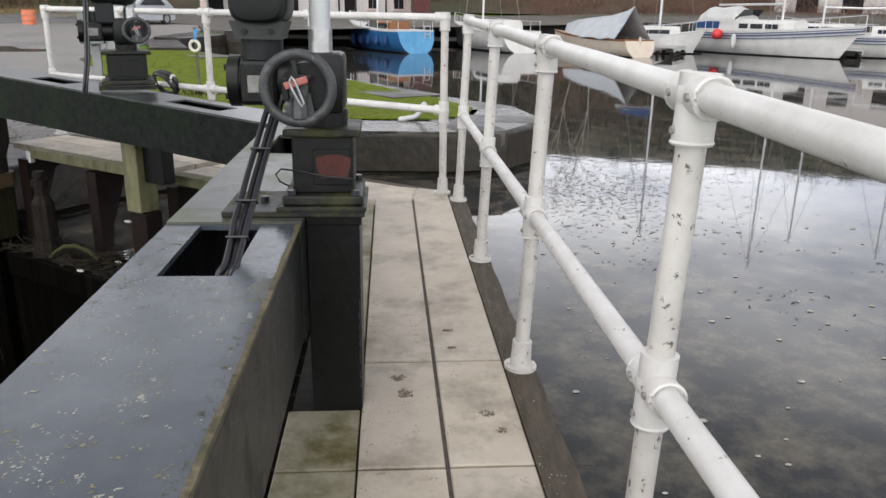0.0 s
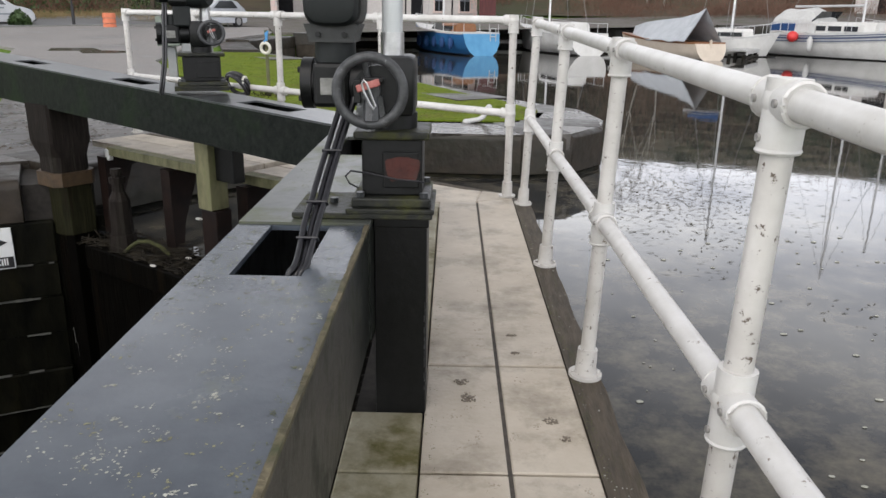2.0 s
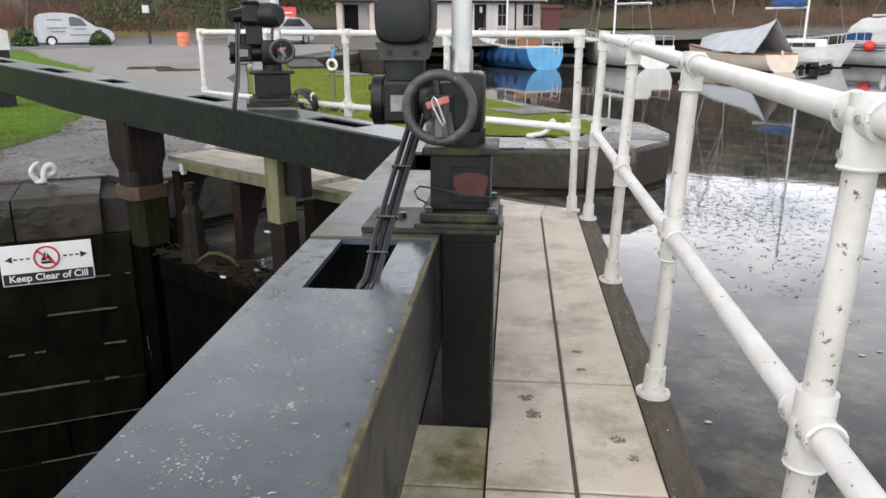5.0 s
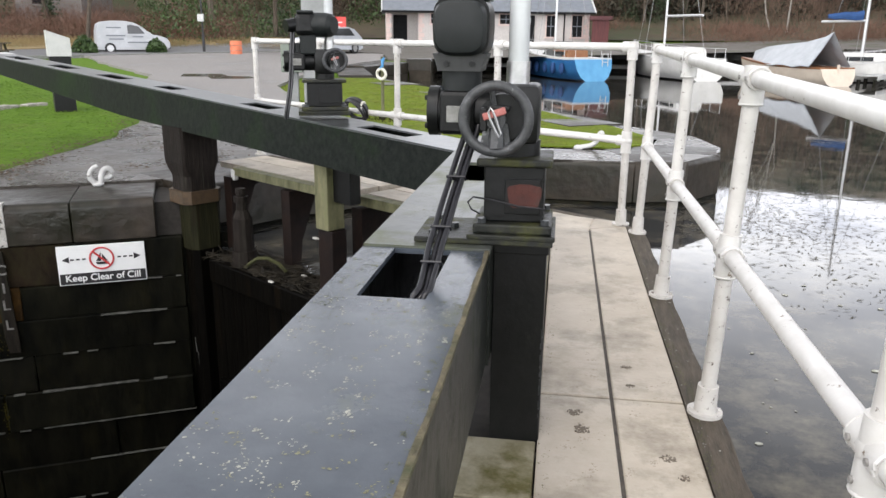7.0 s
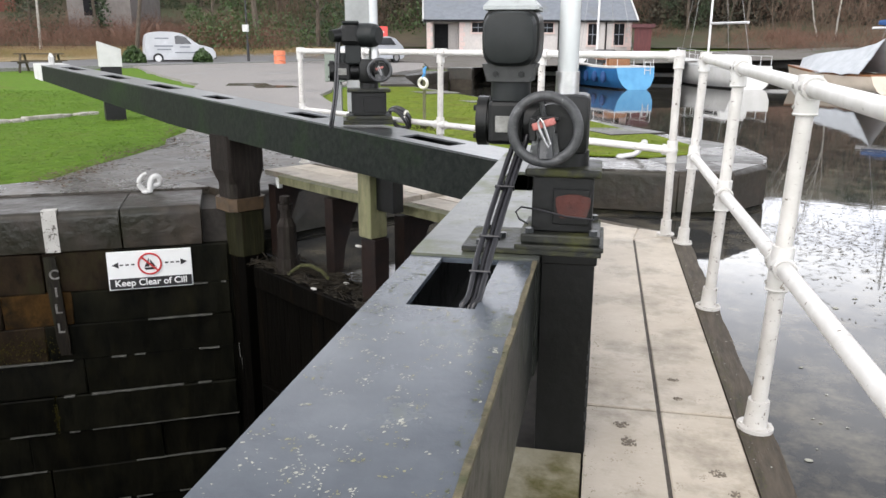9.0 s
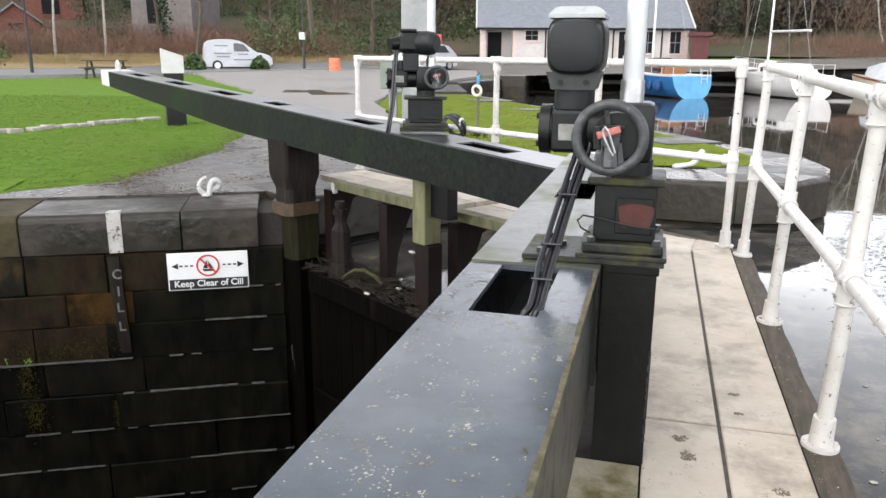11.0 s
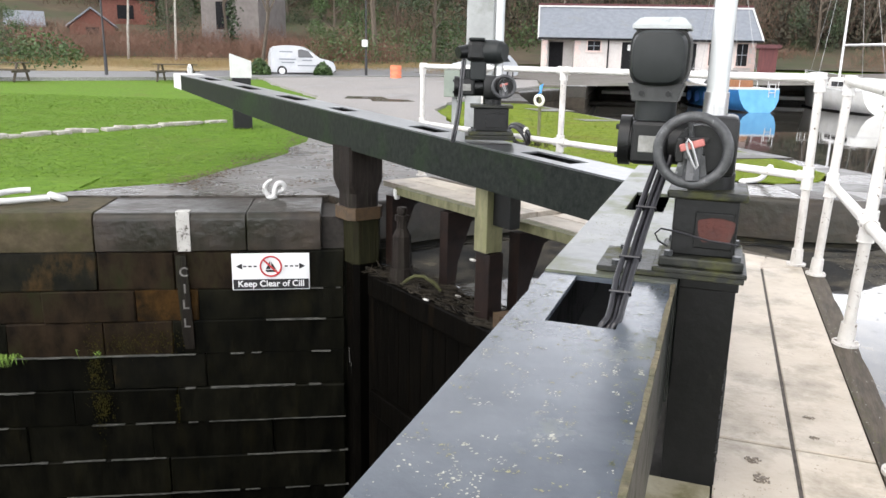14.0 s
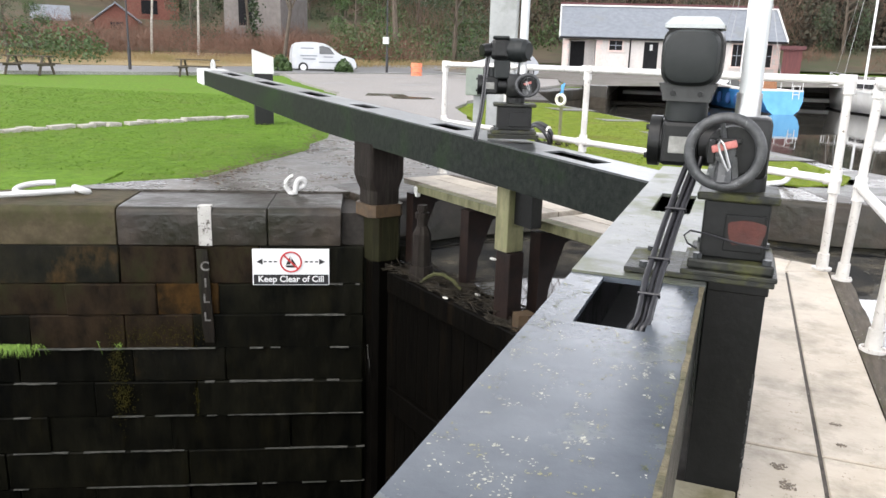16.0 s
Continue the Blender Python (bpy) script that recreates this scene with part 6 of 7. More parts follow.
for x0, x1, z0, z1, nm, yy in ((0.10, 1.14, -0.1, 1.93, "doorway", 1.27), (2.84, 3.74, 1.33, 2.0, "window", 0), (5.28, 6.28, -0.1, 1.95, "door", 0), (7.9, 8.8, 1.33, 2.0, "window", 0), (9.6, 10.5, -0.1, 1.95, "door", 0), (11.38, 12.04, 0.45, 1.95, "window", 0), (13.29, 14.05, 0.45, 1.97, "window", 0)):
    bm = bmesh.new()
    box(bm, x0, x1, yy - 0.03, yy + 0.05, z0, z1)
    w = part(nm, bm, M_DARK, cot)
    bm = bmesh.new()
    fr = M_QUOIN if nm == "window" else M_RENDERW
    box(bm, x0 - 0.08, x0, yy - 0.07, yy + 0.02, z0, z1 + 0.08)
    box(bm, x1, x1 + 0.08, yy - 0.07, yy + 0.02, z0, z1 + 0.08)
    box(bm, x0 - 0.08, x1 + 0.08, yy - 0.075, yy + 0.02, z1, z1 + 0.08)
    if nm == "window":
        box(bm, x0 - 0.14, x1 + 0.14, yy - 0.12, yy + 0.02, z0 - 0.12, z0)
    part("frame", bm, fr, w)
    if nm == "window":
        bm = bmesh.new()
        box(bm, x0, x1, yy - 0.045, yy - 0.032, (z0 + z1) / 2 - 0.03, (z0 + z1) / 2 + 0.03)
        box(bm, (x0 + x1) / 2 - 0.025, (x0 + x1) / 2 + 0.025, yy - 0.05, yy - 0.046, z0, z1)
        part("glazing_bar", bm, M_SLATE, w)
for x in (5.68, 10.0):
    bm = bmesh.new()
    box(bm, x, x + 0.2, -0.05, -0.032, 1.38, 1.78)
    part("door_pane", bm, M_WHITE, cot)
for x in (X0, 1.92, X1 - 0.42):
    for k in range(6):
        bm = bmesh.new()
        q = 0.42 if k % 2 else 0.28
        xa = x if x < 5 else x + 0.42 - q
        box(bm, xa, xa + q, -0.035, 0.05, 0.34 * k, 0.34 * k + 0.30)
        part("quoin_stone", bm, M_QUOIN, cot)
for x in (4.31, 9.2, 12.7):
    bm = bmesh.new()
    cyl(bm, (x, -0.08, -0.2), (x, -0.08, 2.1), 0.05, 8)
    part("downpipe", bm, M_DARK, cot)


def house(name, at, w, d, h, rh, wall, roofm, label, windows, hip=False):
    t = thing(name, label, "building", at=at)
    bm = bmesh.new()
    box(bm, 0, w, 0, d, -3, h)
    part("wall", bm, wall, t)
    bm = bmesh.new()
    if rh > 0:
        e = 0.3
        for y0, y1 in ((-e, d / 2), (d + e, d / 2)):
            loft(bm, [[(x, y0, h - 0.1), (x, y1, h + rh), (x, y1, h + rh + 0.15), (x, y0, h + 0.05)] for x in (-e, w + e)])
        part("roof", bm, roofm, t)
        for x in (0.0, w - 0.2):
            bm = bmesh.new()
            a = [bm.verts.new((x + dx, y, z)) for dx in (0, 0.2) for y, z in ((0, h), (d, h), (d / 2, h + rh))]
            bm.faces.new(a[:3])
            bm.faces.new(a[3:][::-1])
            for i in range(3):
                bm.faces.new((a[i], a[(i + 1) % 3], a[3 + (i + 1) % 3], a[3 + i]))
            part("gable", bm, wall, t)
    else:
        box(bm, -0.2, w + 0.2, -0.2, d + 0.2, h, h + 0.25)
        part("roof", bm, roofm, t)
    for x0, x1, z0, z1 in windows:
        bm = bmesh.new()
        box(bm, x0, x1, -0.04, 0.1, z0, z1)
        wi = part("window", bm, M_DARK, t)
        bm = bmesh.new()
        box(bm, x0 - 0.15, x1 + 0.15, -0.14, 0.0, z0 - 0.15, z0)
        part("sill", bm, wall, wi)
    return t


gl, gr = (-46.54, 54.96), (-41.57, 56.34)
house("old_building", frame_at(gl, gr, 1.6), math.hypot(gr[0] - gl[0], gr[1] - gl[1]), 7, 9.0, 0, M_GREYW, M_SLATE, "derelict grey rendered building among bare trees", [(1.35, 2.55, 1.9, 4.2)])
bl, br = (-56.25, 49.66), (-53.84, 52.25)
gw = math.hypot(br[0] - bl[0], br[1] - bl[1])
brick = house("brick_house", frame_at(bl, br, 1.5) @ pose(0, 6, 0, 0, 0, -90), 6, gw, 2.0, 1.5, M_BRICK, M_SLATE, "small red brick gabled house behind bare bushes", [])
bm = bmesh.new()
box(bm, 5.9, 6.05, gw * 0.36, gw * 0.66, 1.25, 1.95)
part("window", bm, M_DARK, brick)
bl, br = (-61.07, 57.72), (-57.51, 61.26)
house("brick_house", frame_at(bl, br, 1.6), math.hypot(br[0] - bl[0], br[1] - bl[1]), 6, 4.9, 2.0, M_BRICK, M_DARK, "long red brick house behind bare bushes", [(1.5, 3.0, 3.0, 4.3)])
bl, br = (-63.14, 49.19), (-61.43, 51.30)
house("brick_house", frame_at(bl, br, 1.5), math.hypot(br[0] - bl[0], br[1] - bl[1]), 5, 2.1, 1.2, M_GREYW, M_SLATE, "low house with a grey roof behind evergreen bushes", [])
bl, br = (9.81, 83.44), (12.93, 83.01)
house("shed", frame_at(bl, br, 2.6), math.hypot(br[0] - bl[0], br[1] - bl[1]), 5, 3.0, 0.0, M_REDSHED, M_DARK, "dark red boarded shed among the trees", [])
bl, br = (-1.50, 57.94), (-0.31, 57.95)
house("shed", frame_at(bl, br, 0.6), math.hypot(br[0] - bl[0], br[1] - bl[1]), 3, 1.9, 0.0, M_REDSHED, M_REDTRIM, "low dark red shed on the quay", [])
bl, br = (25.92, 60.75), (32.35, 57.60)
t = house("boat_shed", frame_at(bl, br, 0.6), math.hypot(br[0] - bl[0], br[1] - bl[1]) + 8, 6, 4.6, 0.0, M_RENDERW, M_SLATE, "white harbour shed with dark doors", [(1.5, 3.0, 0.2, 3.0), (4.6, 6.0, 0.2, 3.0), (7.6, 9.0, 0.2, 3.0), (11, 12.5, 0.2, 3.0)])

# ---- vehicles ----
M_VAN = mat("white_van_paint", (0.38, 0.395, 0.41), (0.45, 0.46, 0.475), 2, 0.35, c3=(0.52, 0.54, 0.56), s3=1.0)
M_TYRE = mat("black_tyre", (0.015, 0.015, 0.015), (0.025, 0.025, 0.025), 30, 0.8)
M_SILVER = mat("silver_car_paint", (0.50, 0.53, 0.57), (0.58, 0.60, 0.63), 2, 0.3, metal=0.3)
M_LAMP = mat("red_lamp_glass", (0.4, 0.02, 0.02), (0.5, 0.03, 0.03), 10, 0.2)


def vehicle(name, at, side, width, paint, label, glass, wheels, category):
    v = thing(name, label, category, at=at)
    bm = bmesh.new()
    n = len(side)
    rings = []
    for y, inset in ((-width / 2, 0.10), (-width / 2 + 0.10, 0.0), (width / 2 - 0.10, 0.0), (width / 2, 0.10)):
        rings.append([(x + (inset if x < 2 else -inset) * 0.3, y + (0.12 * max(0, z - 1.0) * (1 if y < 0 else -1)), z - (inset * 0.25 if z > 1.2 else 0)) for x, z in side])
    loft(bm, rings)
    body = part("body", bm, paint, v, smooth=True)
    for poly in glass:
        for sg in (-1, 1):
            bm = bmesh.new()
            a = [bm.verts.new((x, sg * (width / 2 + 0.004 - 0.12 * max(0, z - 1.0)), z)) for x, z in poly]
            b = [bm.verts.new((x, sg * (width / 2 - 0.03 - 0.12 * max(0, z - 1.0)), z)) for x, z in poly]
            bm.faces.new(a)
            for i in range(len(a)):
                bm.faces.new((a[i], b[i], b[(i + 1) % len(a)], a[(i + 1) % len(a)]))
            part("window", bm, M_GLASS, body)
    for x in wheels:
        for sg in (-1, 1):
            bm = bmesh.new()
            cyl(bm, (x, sg * (width / 2 - 0.2), 0.31), (x, sg * (width / 2 + 0.01), 0.31), 0.31, 24)
            w = part("wheel", bm, M_TYRE, v, smooth=True)
            bm = bmesh.new()
            cyl(bm, (x, sg * (width / 2), 0.31), (x, sg * (width / 2 + 0.022), 0.31), 0.19, 20)
            part("rim", bm, M_STEEL, w, smooth=True)
    return v


va, vb = (-27.82, 38.52), (-24.82, 41.09)
vz = height(va[0], va[1])
van_side = [(0.0, 0.28), (0.0, 0.80), (0.04, 1.35), (0.14, 1.68), (0.38, 1.82), (0.9, 1.88), (1.6, 1.87), (2.1, 1.80), (2.5, 1.60), (2.85, 1.32), (3.15, 1.12), (3.6, 1.03), (3.95, 0.90), (4.10, 0.68), (4.13, 0.38), (3.9, 0.25), (0.2, 0.22)]
van = vehicle("van", frame_at(va, vb, vz - 0.02) @ Matrix.Scale(0.93, 4), van_side, 1.72, M_VAN, "white panel van with dark lettering parked by the road", [[(1.75, 1.15), (2.72, 1.15), (2.38, 1.56), (1.95, 1.66), (1.75, 1.62)]], (0.72, 3.35), "van")
for x0, x1, z in ((0.55, 1.6, 1.0), (0.7, 1.5, 0.80), (2.0, 2.6, 0.95), (0.6, 1.4, 1.45), (1.7, 2.9, 0.62)):
    bm = bmesh.new()
    box(bm, x0, x1, -0.87 + 0.12 * max(0, z - 1.0), -0.855 + 0.12 * max(0, z - 1.0), z, z + 0.07)
    part("lettering", bm, M_SLATE, van, "row of unreadable grey lettering")
bm = bmesh.new()
box(bm, 3.95, 4.16, -0.75, 0.75, 0.28, 0.62, I4, 0.04)
part("bumper", bm, M_TYRE, van)
for sy in (-0.62, 0.62):
    bm = bmesh.new()
    box(bm, 3.75, 4.02, sy - 0.16, sy + 0.16, 0.78, 0.96, I4, 0.04)
    part("headlight", bm, M_GLASS, van)
ca, cb2 = (-15.66, 44.31), (-14.07, 44.84)
car_side = [(0.0, 0.3), (0.0, 0.75), (0.15, 0.95), (0.7, 1.38), (1.2, 1.48), (2.2, 1.45), (3.0, 1.0), (3.9, 0.85), (4.05, 0.6), (4.0, 0.25), (0.2, 0.22)]
vehicle("car", frame_at(cb2, ca, height(*ca) + 0.05) @ pose(1.0, 0, 0, 0, 0, 50), car_side, 1.7, M_SILVER, "silver hatchback car parked near the harbour building", [[(0.75, 1.0), (2.7, 1.0), (2.15, 1.38), (1.15, 1.40)]], (0.75, 3.2), "car")

# street furniture
M_POST = mat("black_lamp_post_paint", (0.012, 0.012, 0.014), (0.02, 0.02, 0.022), 10, 0.5)
M_ORANGE = mat("faded_orange_plastic", (0.55, 0.14, 0.06), (0.65, 0.20, 0.10), 6, 0.6)
M_REDSIGN = mat("red_sign_board", (0.50, 0.04, 0.03), (0.56, 0.06, 0.05), 6, 0.5)
for px, lab in (((-29.81, 28.19), "tall black street lamp post by the grass"), ((-22.74, 41.13), "tall black street lamp post with a white box")):
    z = height(*px)
    lp = thing("street_lamp", lab, "lamp post", "street lamps")
    bm = bmesh.new()
    cyl(bm, (px[0], px[1], z), (px[0], px[1], z + 1.1), 0.08, 12)
    cyl(bm, (px[0], px[1], z + 1.1), (px[0], px[1], z + 6.5), 0.05, 12, 0.04)
    part("pole", bm, M_POST, lp, smooth=True)
    bm = bmesh.new()
    box(bm, px[0] - 0.25, px[0] + 0.25, px[1] - 0.15, px[1] + 0.15, z + 6.5, z + 6.75, I4, 0.05)
    part("lantern", bm, M_POST, lp)
    if lab.endswith('box'):
        bm = bmesh.new()
        box(bm, px[0] - 0.18, px[0] + 0.18, px[1] - 0.2, px[1] - 0.07, z + 1.75, z + 2.15, I4, 0.02)
        part("box", bm, M_WHITE, lp, "small white box")
bx, by = (-19.82, 39.28)
bm = bmesh.new()
z = height(bx, by)
for k in range(3):
    cyl(bm, (bx, by, z + 0.26 * k), (bx, by, z + 0.26 * k + 0.24), 0.33, 18, 0.30)
one("barrel", bm, M_ORANGE, "faded orange ribbed litter bin by the car park", "bin", smooth=True)
sx, sy = (-15.48, 43.31)
sg = thing("notice_board", "red notice board on two posts beside the quay", "notice board", at=Matrix.Translation((sx, sy, height(sx, sy))) @ pose(0, 0, 0, 0, 0, 15))
bm = bmesh.new()
box(bm, -0.5, 0.5, -0.02, 0.02, 1.0, 2.1)
part("board", bm, M_REDSIGN, sg)
for x in (-0.4, 0.4):
    bm = bmesh.new()
    box(bm, x - 0.03, x + 0.03, -0.03, 0.05, 0, 1.1)
    part("post", bm, M_GREY, sg)
for k in range(3):
    bm = bmesh.new()
    box(bm, -0.38, 0.30 - 0.15 * k, -0.03, -0.02, 1.75 - 0.25 * k, 1.83 - 0.25 * k)
    part("lettering", bm, M_WHITE, sg)
for px in ((-28.65, 21.87), (-24.87, 27.43)):
    z = height(*px)
    tb = thing("picnic_table", "weathered wooden picnic table on the grass", "table", "picnic tables", at=Matrix.Translation((px[0], px[1], z)) @ pose(0, 0, 0, 0, 0, 30))
    bm = bmesh.new()
    for k in range(5):
        box(bm, -0.9, 0.9, -0.37 + 0.15 * k, -0.23 + 0.15 * k, 0.71, 0.75)
    part("tabletop", bm, M_KERB, tb)
    for y in (-0.75, 0.75):
        bm = bmesh.new()
        box(bm, -0.9, 0.9, y - 0.13, y + 0.13, 0.42, 0.46)
        part("bench", bm, M_KERB, tb)
    for x in (-0.65, 0.65):
        bm = bmesh.new()
        for y in (-1, 1):
            cyl(bm, (x, y * 0.75, 0), (x, y * 0.3, 0.71), 0.05, 6)
        box(bm, x - 0.04, x + 0.04, -0.8, 0.8, 0.34, 0.42)
        part("trestle", bm, M_KERB, tb)

# ---- quay and pontoons ----
M_PONT = mat("grey_pontoon_deck", (0.35, 0.35, 0.34), (0.46, 0.46, 0.45), 5, 0.7, 0.2, stretch=(4, 1, 1))


def pontoon(p, q, w, label, h=0.55):
    L = math.hypot(q[0] - p[0], q[1] - p[1])
    t = thing("pontoon", label, "pontoon", "harbour pontoons", at=frame_at(p, q, Z_WATER))
    bm = bmesh.new()
    n = int(L / 0.25)
    for k in range(n):
        box(bm, k * L / n, (k + 0.92) * L / n, -w / 2, w / 2, h - 0.05, h)
    part("deck", bm, M_PONT, t)
    bm = bmesh.new()
    box(bm, 0, L, -w / 2 - 0.05, -w / 2, h - 0.20, h - 0.02)
    part("edge_beam", bm, M_WHITE, t)
    bm = bmesh.new()
    box(bm, 0, L, -w / 2 - 0.03, -w / 2 + 0.06, 0.02, 0.14)
    part("wale", bm, M_DARKWOOD, t)
    step = 1.6
    for k in range(int(L / step) + 1):
        for y in (-w / 2 + 0.1, w / 2 - 0.1):
            bm = bmesh.new()
            cyl(bm, (k * step + 0.2, y, -0.5), (k * step + 0.2, y, h - 0.2), 0.09, 8)
            part("pile", bm, M_DARKWOOD, t)
    return t


pontoon((-10.3, 50.2), (3.5, 50.4), 1.6, "long low pale pontoon along the far quay", 0.42)
boom = thing("floating_boom", "dark timber boom afloat before the quay", "boom")
bm = bmesh.new()
cyl(bm, (-9.4, 41.3, Z_WATER + 0.03), (-4.6, 41.9, Z_WATER + 0.03), 0.11, 10)
part("log", bm, M_DARKWOOD, boom, smooth=True)
for k in range(4):
    bm = bmesh.new()
    torus(bm, (-9.0 + 1.3 * k, 41.35 + 0.163 * k, Z_WATER + 0.03), (1, 0.125, 0), 0.115, 0.018, 16, 6)
    part("band", bm, M_BROWN, boom)
pontoon((5.2, 48.6), (21.5, 49.0), 1.6, "grey timber pontoon behind the moored boats")
pontoon((11.6, 39.4), (14.6, 45.4), 0.9, "short weathered finger pontoon between the boats", 0.45)
pontoon((21.2, 39.6), (23.4, 44.4), 0.9, "short weathered finger pontoon beside the yacht", 0.45)

# ---- boats ----
M_HULLW = mat("white_gelcoat", (0.5612, 0.5551, 0.5246), (0.6954, 0.6893, 0.6649), 1.5, 0.3, c3=(0.5856, 0.5734, 0.5246), s3=1.0)
M_HULLC = mat("cream_hull_paint", (0.55, 0.47, 0.38), (0.64, 0.56, 0.46), 2, 0.4, c3=(0.45, 0.36, 0.27), s3=1)
M_HULLB = mat("dark_blue_hull_paint", (0.02, 0.10, 0.26), (0.03, 0.15, 0.34), 2, 0.35)
M_SKYB = mat("sky_blue_transom_paint", (0.06, 0.25, 0.46), (0.09, 0.32, 0.54), 2, 0.35)
M_ANTI = mat("dark_antifouling", (0.03, 0.028, 0.03), (0.05, 0.045, 0.045), 3, 0.6)
M_VARN = mat("varnished_wood", (0.168, 0.06, 0.018), (0.24, 0.102, 0.036), 6, 0.35, stretch=(4, 1, 1))
M_TARP = mat("grey_tarpaulin", (0.36, 0.384, 0.408), (0.456, 0.48, 0.504), 2, 0.5, 0.3)
M_TARPD = mat("dark_awning_inside", (0.04, 0.042, 0.04), (0.06, 0.06, 0.058), 2, 0.8)
M_ALU = mat("mast_aluminium", (0.55, 0.55, 0.55), (0.66, 0.66, 0.66), 3, 0.35, metal=0.5)
M_WIRE = mat("rigging_wire", (0.25, 0.25, 0.25), (0.32, 0.32, 0.32), 3, 0.4, metal=0.5)
M_STRIPE = mat("blue_grey_stripe", (0.06, 0.08, 0.14), (0.08, 0.10, 0.17), 3, 0.4)
M_BUOY = mat("red_buoy_plastic", (0.60, 0.03, 0.03), (0.68, 0.05, 0.05), 8, 0.4)
M_BLUEC = mat("blue_canvas", (0.008, 0.040, 0.13), (0.016, 0.065, 0.19), 5, 0.8)


def boat(at, L, B, F, hull, label, transom=None, mast=0.0, boom=True, cabin=None, trim=M_WHITE, stripe=None, rake=0.5, rails=True, mast_at=0.58, boom_up=1.5, boom_end=0.08):
    """A yacht with its stern at the origin and its bow along x; B is the beam, F the freeboard."""
    b = thing("boat", label, "boat", "moored boats", at=at)
    bm = bmesh.new()
    rings = []
    N = 14
    for i in range(N + 1):
        u = i / N
        hw = B / 2 * (0.80 + 0.55 * u - 1.0 * u * u if u < 0.35 else 0.87 * max(0.0, 1 - ((u - 0.35) / 0.65) ** 2.1))
        hw = max(hw, 0.02)
        sheer = F * (1.0 + 0.28 * (u - 0.3) ** 2 + 0.25 * u * u)
        x = u * L
        r = []
        for k in range(9):
            t = math.pi * k / 8
            c, s = math.cos(t), math.sin(t)
            yy = hw * math.copysign(abs(c) ** (0.82 - 0.12 * u), c)
            zz = sheer - (sheer + 0.12 + 0.3 * u) * s ** 0.95
            r.append((x + (rake * u ** 3) * (zz / F) * 0.8 - (0.25 * (1 - u) ** 6) * (1 - zz / F), yy, zz))
        rings.append(r)
    loft(bm, rings)
    h = part("hull", bm, hull, b, smooth=True)
    bm = bmesh.new()
    rr = []
    for r in rings:
        (x0, y0, z0), (x1, y1, z1) = r[0], r[-1]
        rr.append([(x0, y0 * 1.02, z0 - 0.02), (x0, y0 * 1.02, z0 + 0.07), (x1, y1 * 1.02, z1 + 0.07), (x1, y1 * 1.02, z1 - 0.02)])
    loft(bm, rr)
    part("deck", bm, trim, b)
    if stripe:
        for sgn in (0, -1):
            for drop, wide in ((0.06, 0.05), (0.16, 0.09), (0.33, 0.05)):
                bm = bmesh.new()
                st = []
                for r in rings:
                    x, y, z = r[sgn]
                    st.append([(x, y * 1.025, z - drop - wide), (x, y * 1.025, z - drop), (x, y * 0.96, z - drop), (x, y * 0.96, z - drop - wide)])
                loft(bm, st)
                part("stripe", bm, stripe, h)
    bm = bmesh.new()
    loft(bm, [[(x - (0.012 if i == 0 else 0), y * 1.012, min(z, 0.05)) for x, y, z in r] for i, r in enumerate(rings)])
    part("waterline", bm, M_ANTI, h)
    if transom:
        bm = bmesh.new()
        loft(bm, [[(x - d, y * 1.0, z) for x, y, z in rings[0]] for d in (0.05, 0.0)])
        part("transom", bm, transom, b)
    if cabin:
        x0, x1, hh, w, mat_c = cabin
        bm = bmesh.new()
        base = F * 1.06
        loft(bm, [[(x, sy * w / 2 * k, base + z) for sy, z in ((-1, -0.05), (-0.92, hh * 0.75), (-0.7, hh), (0.7, hh), (0.92, hh * 0.75), (1, -0.05))] for x, k in ((x0, 1.0), (x0 + 0.1, 1.0), (x1 - 0.5, 0.9), (x1, 0.75))])
        cb = part("cabin", bm, mat_c, b)
        for sgn in (-1, 1):
            for k in range(3):
                xa = x0 + 0.3 + k * (x1 - x0 - 0.9) / 3
                bm = bmesh.new()
                box(bm, xa, xa + (x1 - x0) / 5, sgn * w / 2 * 0.93 - 0.02, sgn * w / 2 * 0.985 + 0.012 * sgn, base + hh * 0.25, base + hh * 0.65)
                part("cabin_window", bm, M_GLASS, cb)
    if rails:
        bm = bmesh.new()
        for sgn in (0, -1):
            pts = []
            for i in range(0, N + 1, 2):
                x, y, zz = rings[i][sgn]
                pts.append((x, y * 0.95, zz + 0.55))
                cyl(bm, (x, y * 0.95, zz), (x, y * 0.95, zz + 0.55), 0.013, 5)
            tube(bm, pts, 0.011, 5)
        part("guard_rail", bm, M_ALU, b)
    if mast:
        mx = L * mast_at
        bm = bmesh.new()
        cyl(bm, (mx, 0, F), (mx, 0, F + mast), 0.065, 10, 0.05)
        mm = part("mast", bm, M_ALU, b, smooth=True)
        bm = bmesh.new()
        cyl(bm, (mx, -0.6, F + mast * 0.62), (mx, 0.6, F + mast * 0.62), 0.02, 6)
        part("spreader", bm, M_ALU, mm)
        if boom:
            bm = bmesh.new()
            cyl(bm, (mx, 0, F + boom_up), (L * boom_end, 0, F + boom_up - 0.05), 0.06, 8)
            part("boom", bm, M_ALU, b)
        for p in ((L * 1.02, 0, F * 1.3), (0.0, 0, F), (mx - 0.1, B * 0.43, F), (mx - 0.1, -B * 0.43, F)):
            bm = bmesh.new()
            cyl(bm, p, (mx, 0, F + mast * 0.985), 0.010, 4)
            part("stay", bm, M_WIRE, b)
    return b


def moor(p, q):
    return frame_at(p, q, Z_WATER)


def span(p, q):
    return math.hypot(q[0] - p[0], q[1] - p[1])


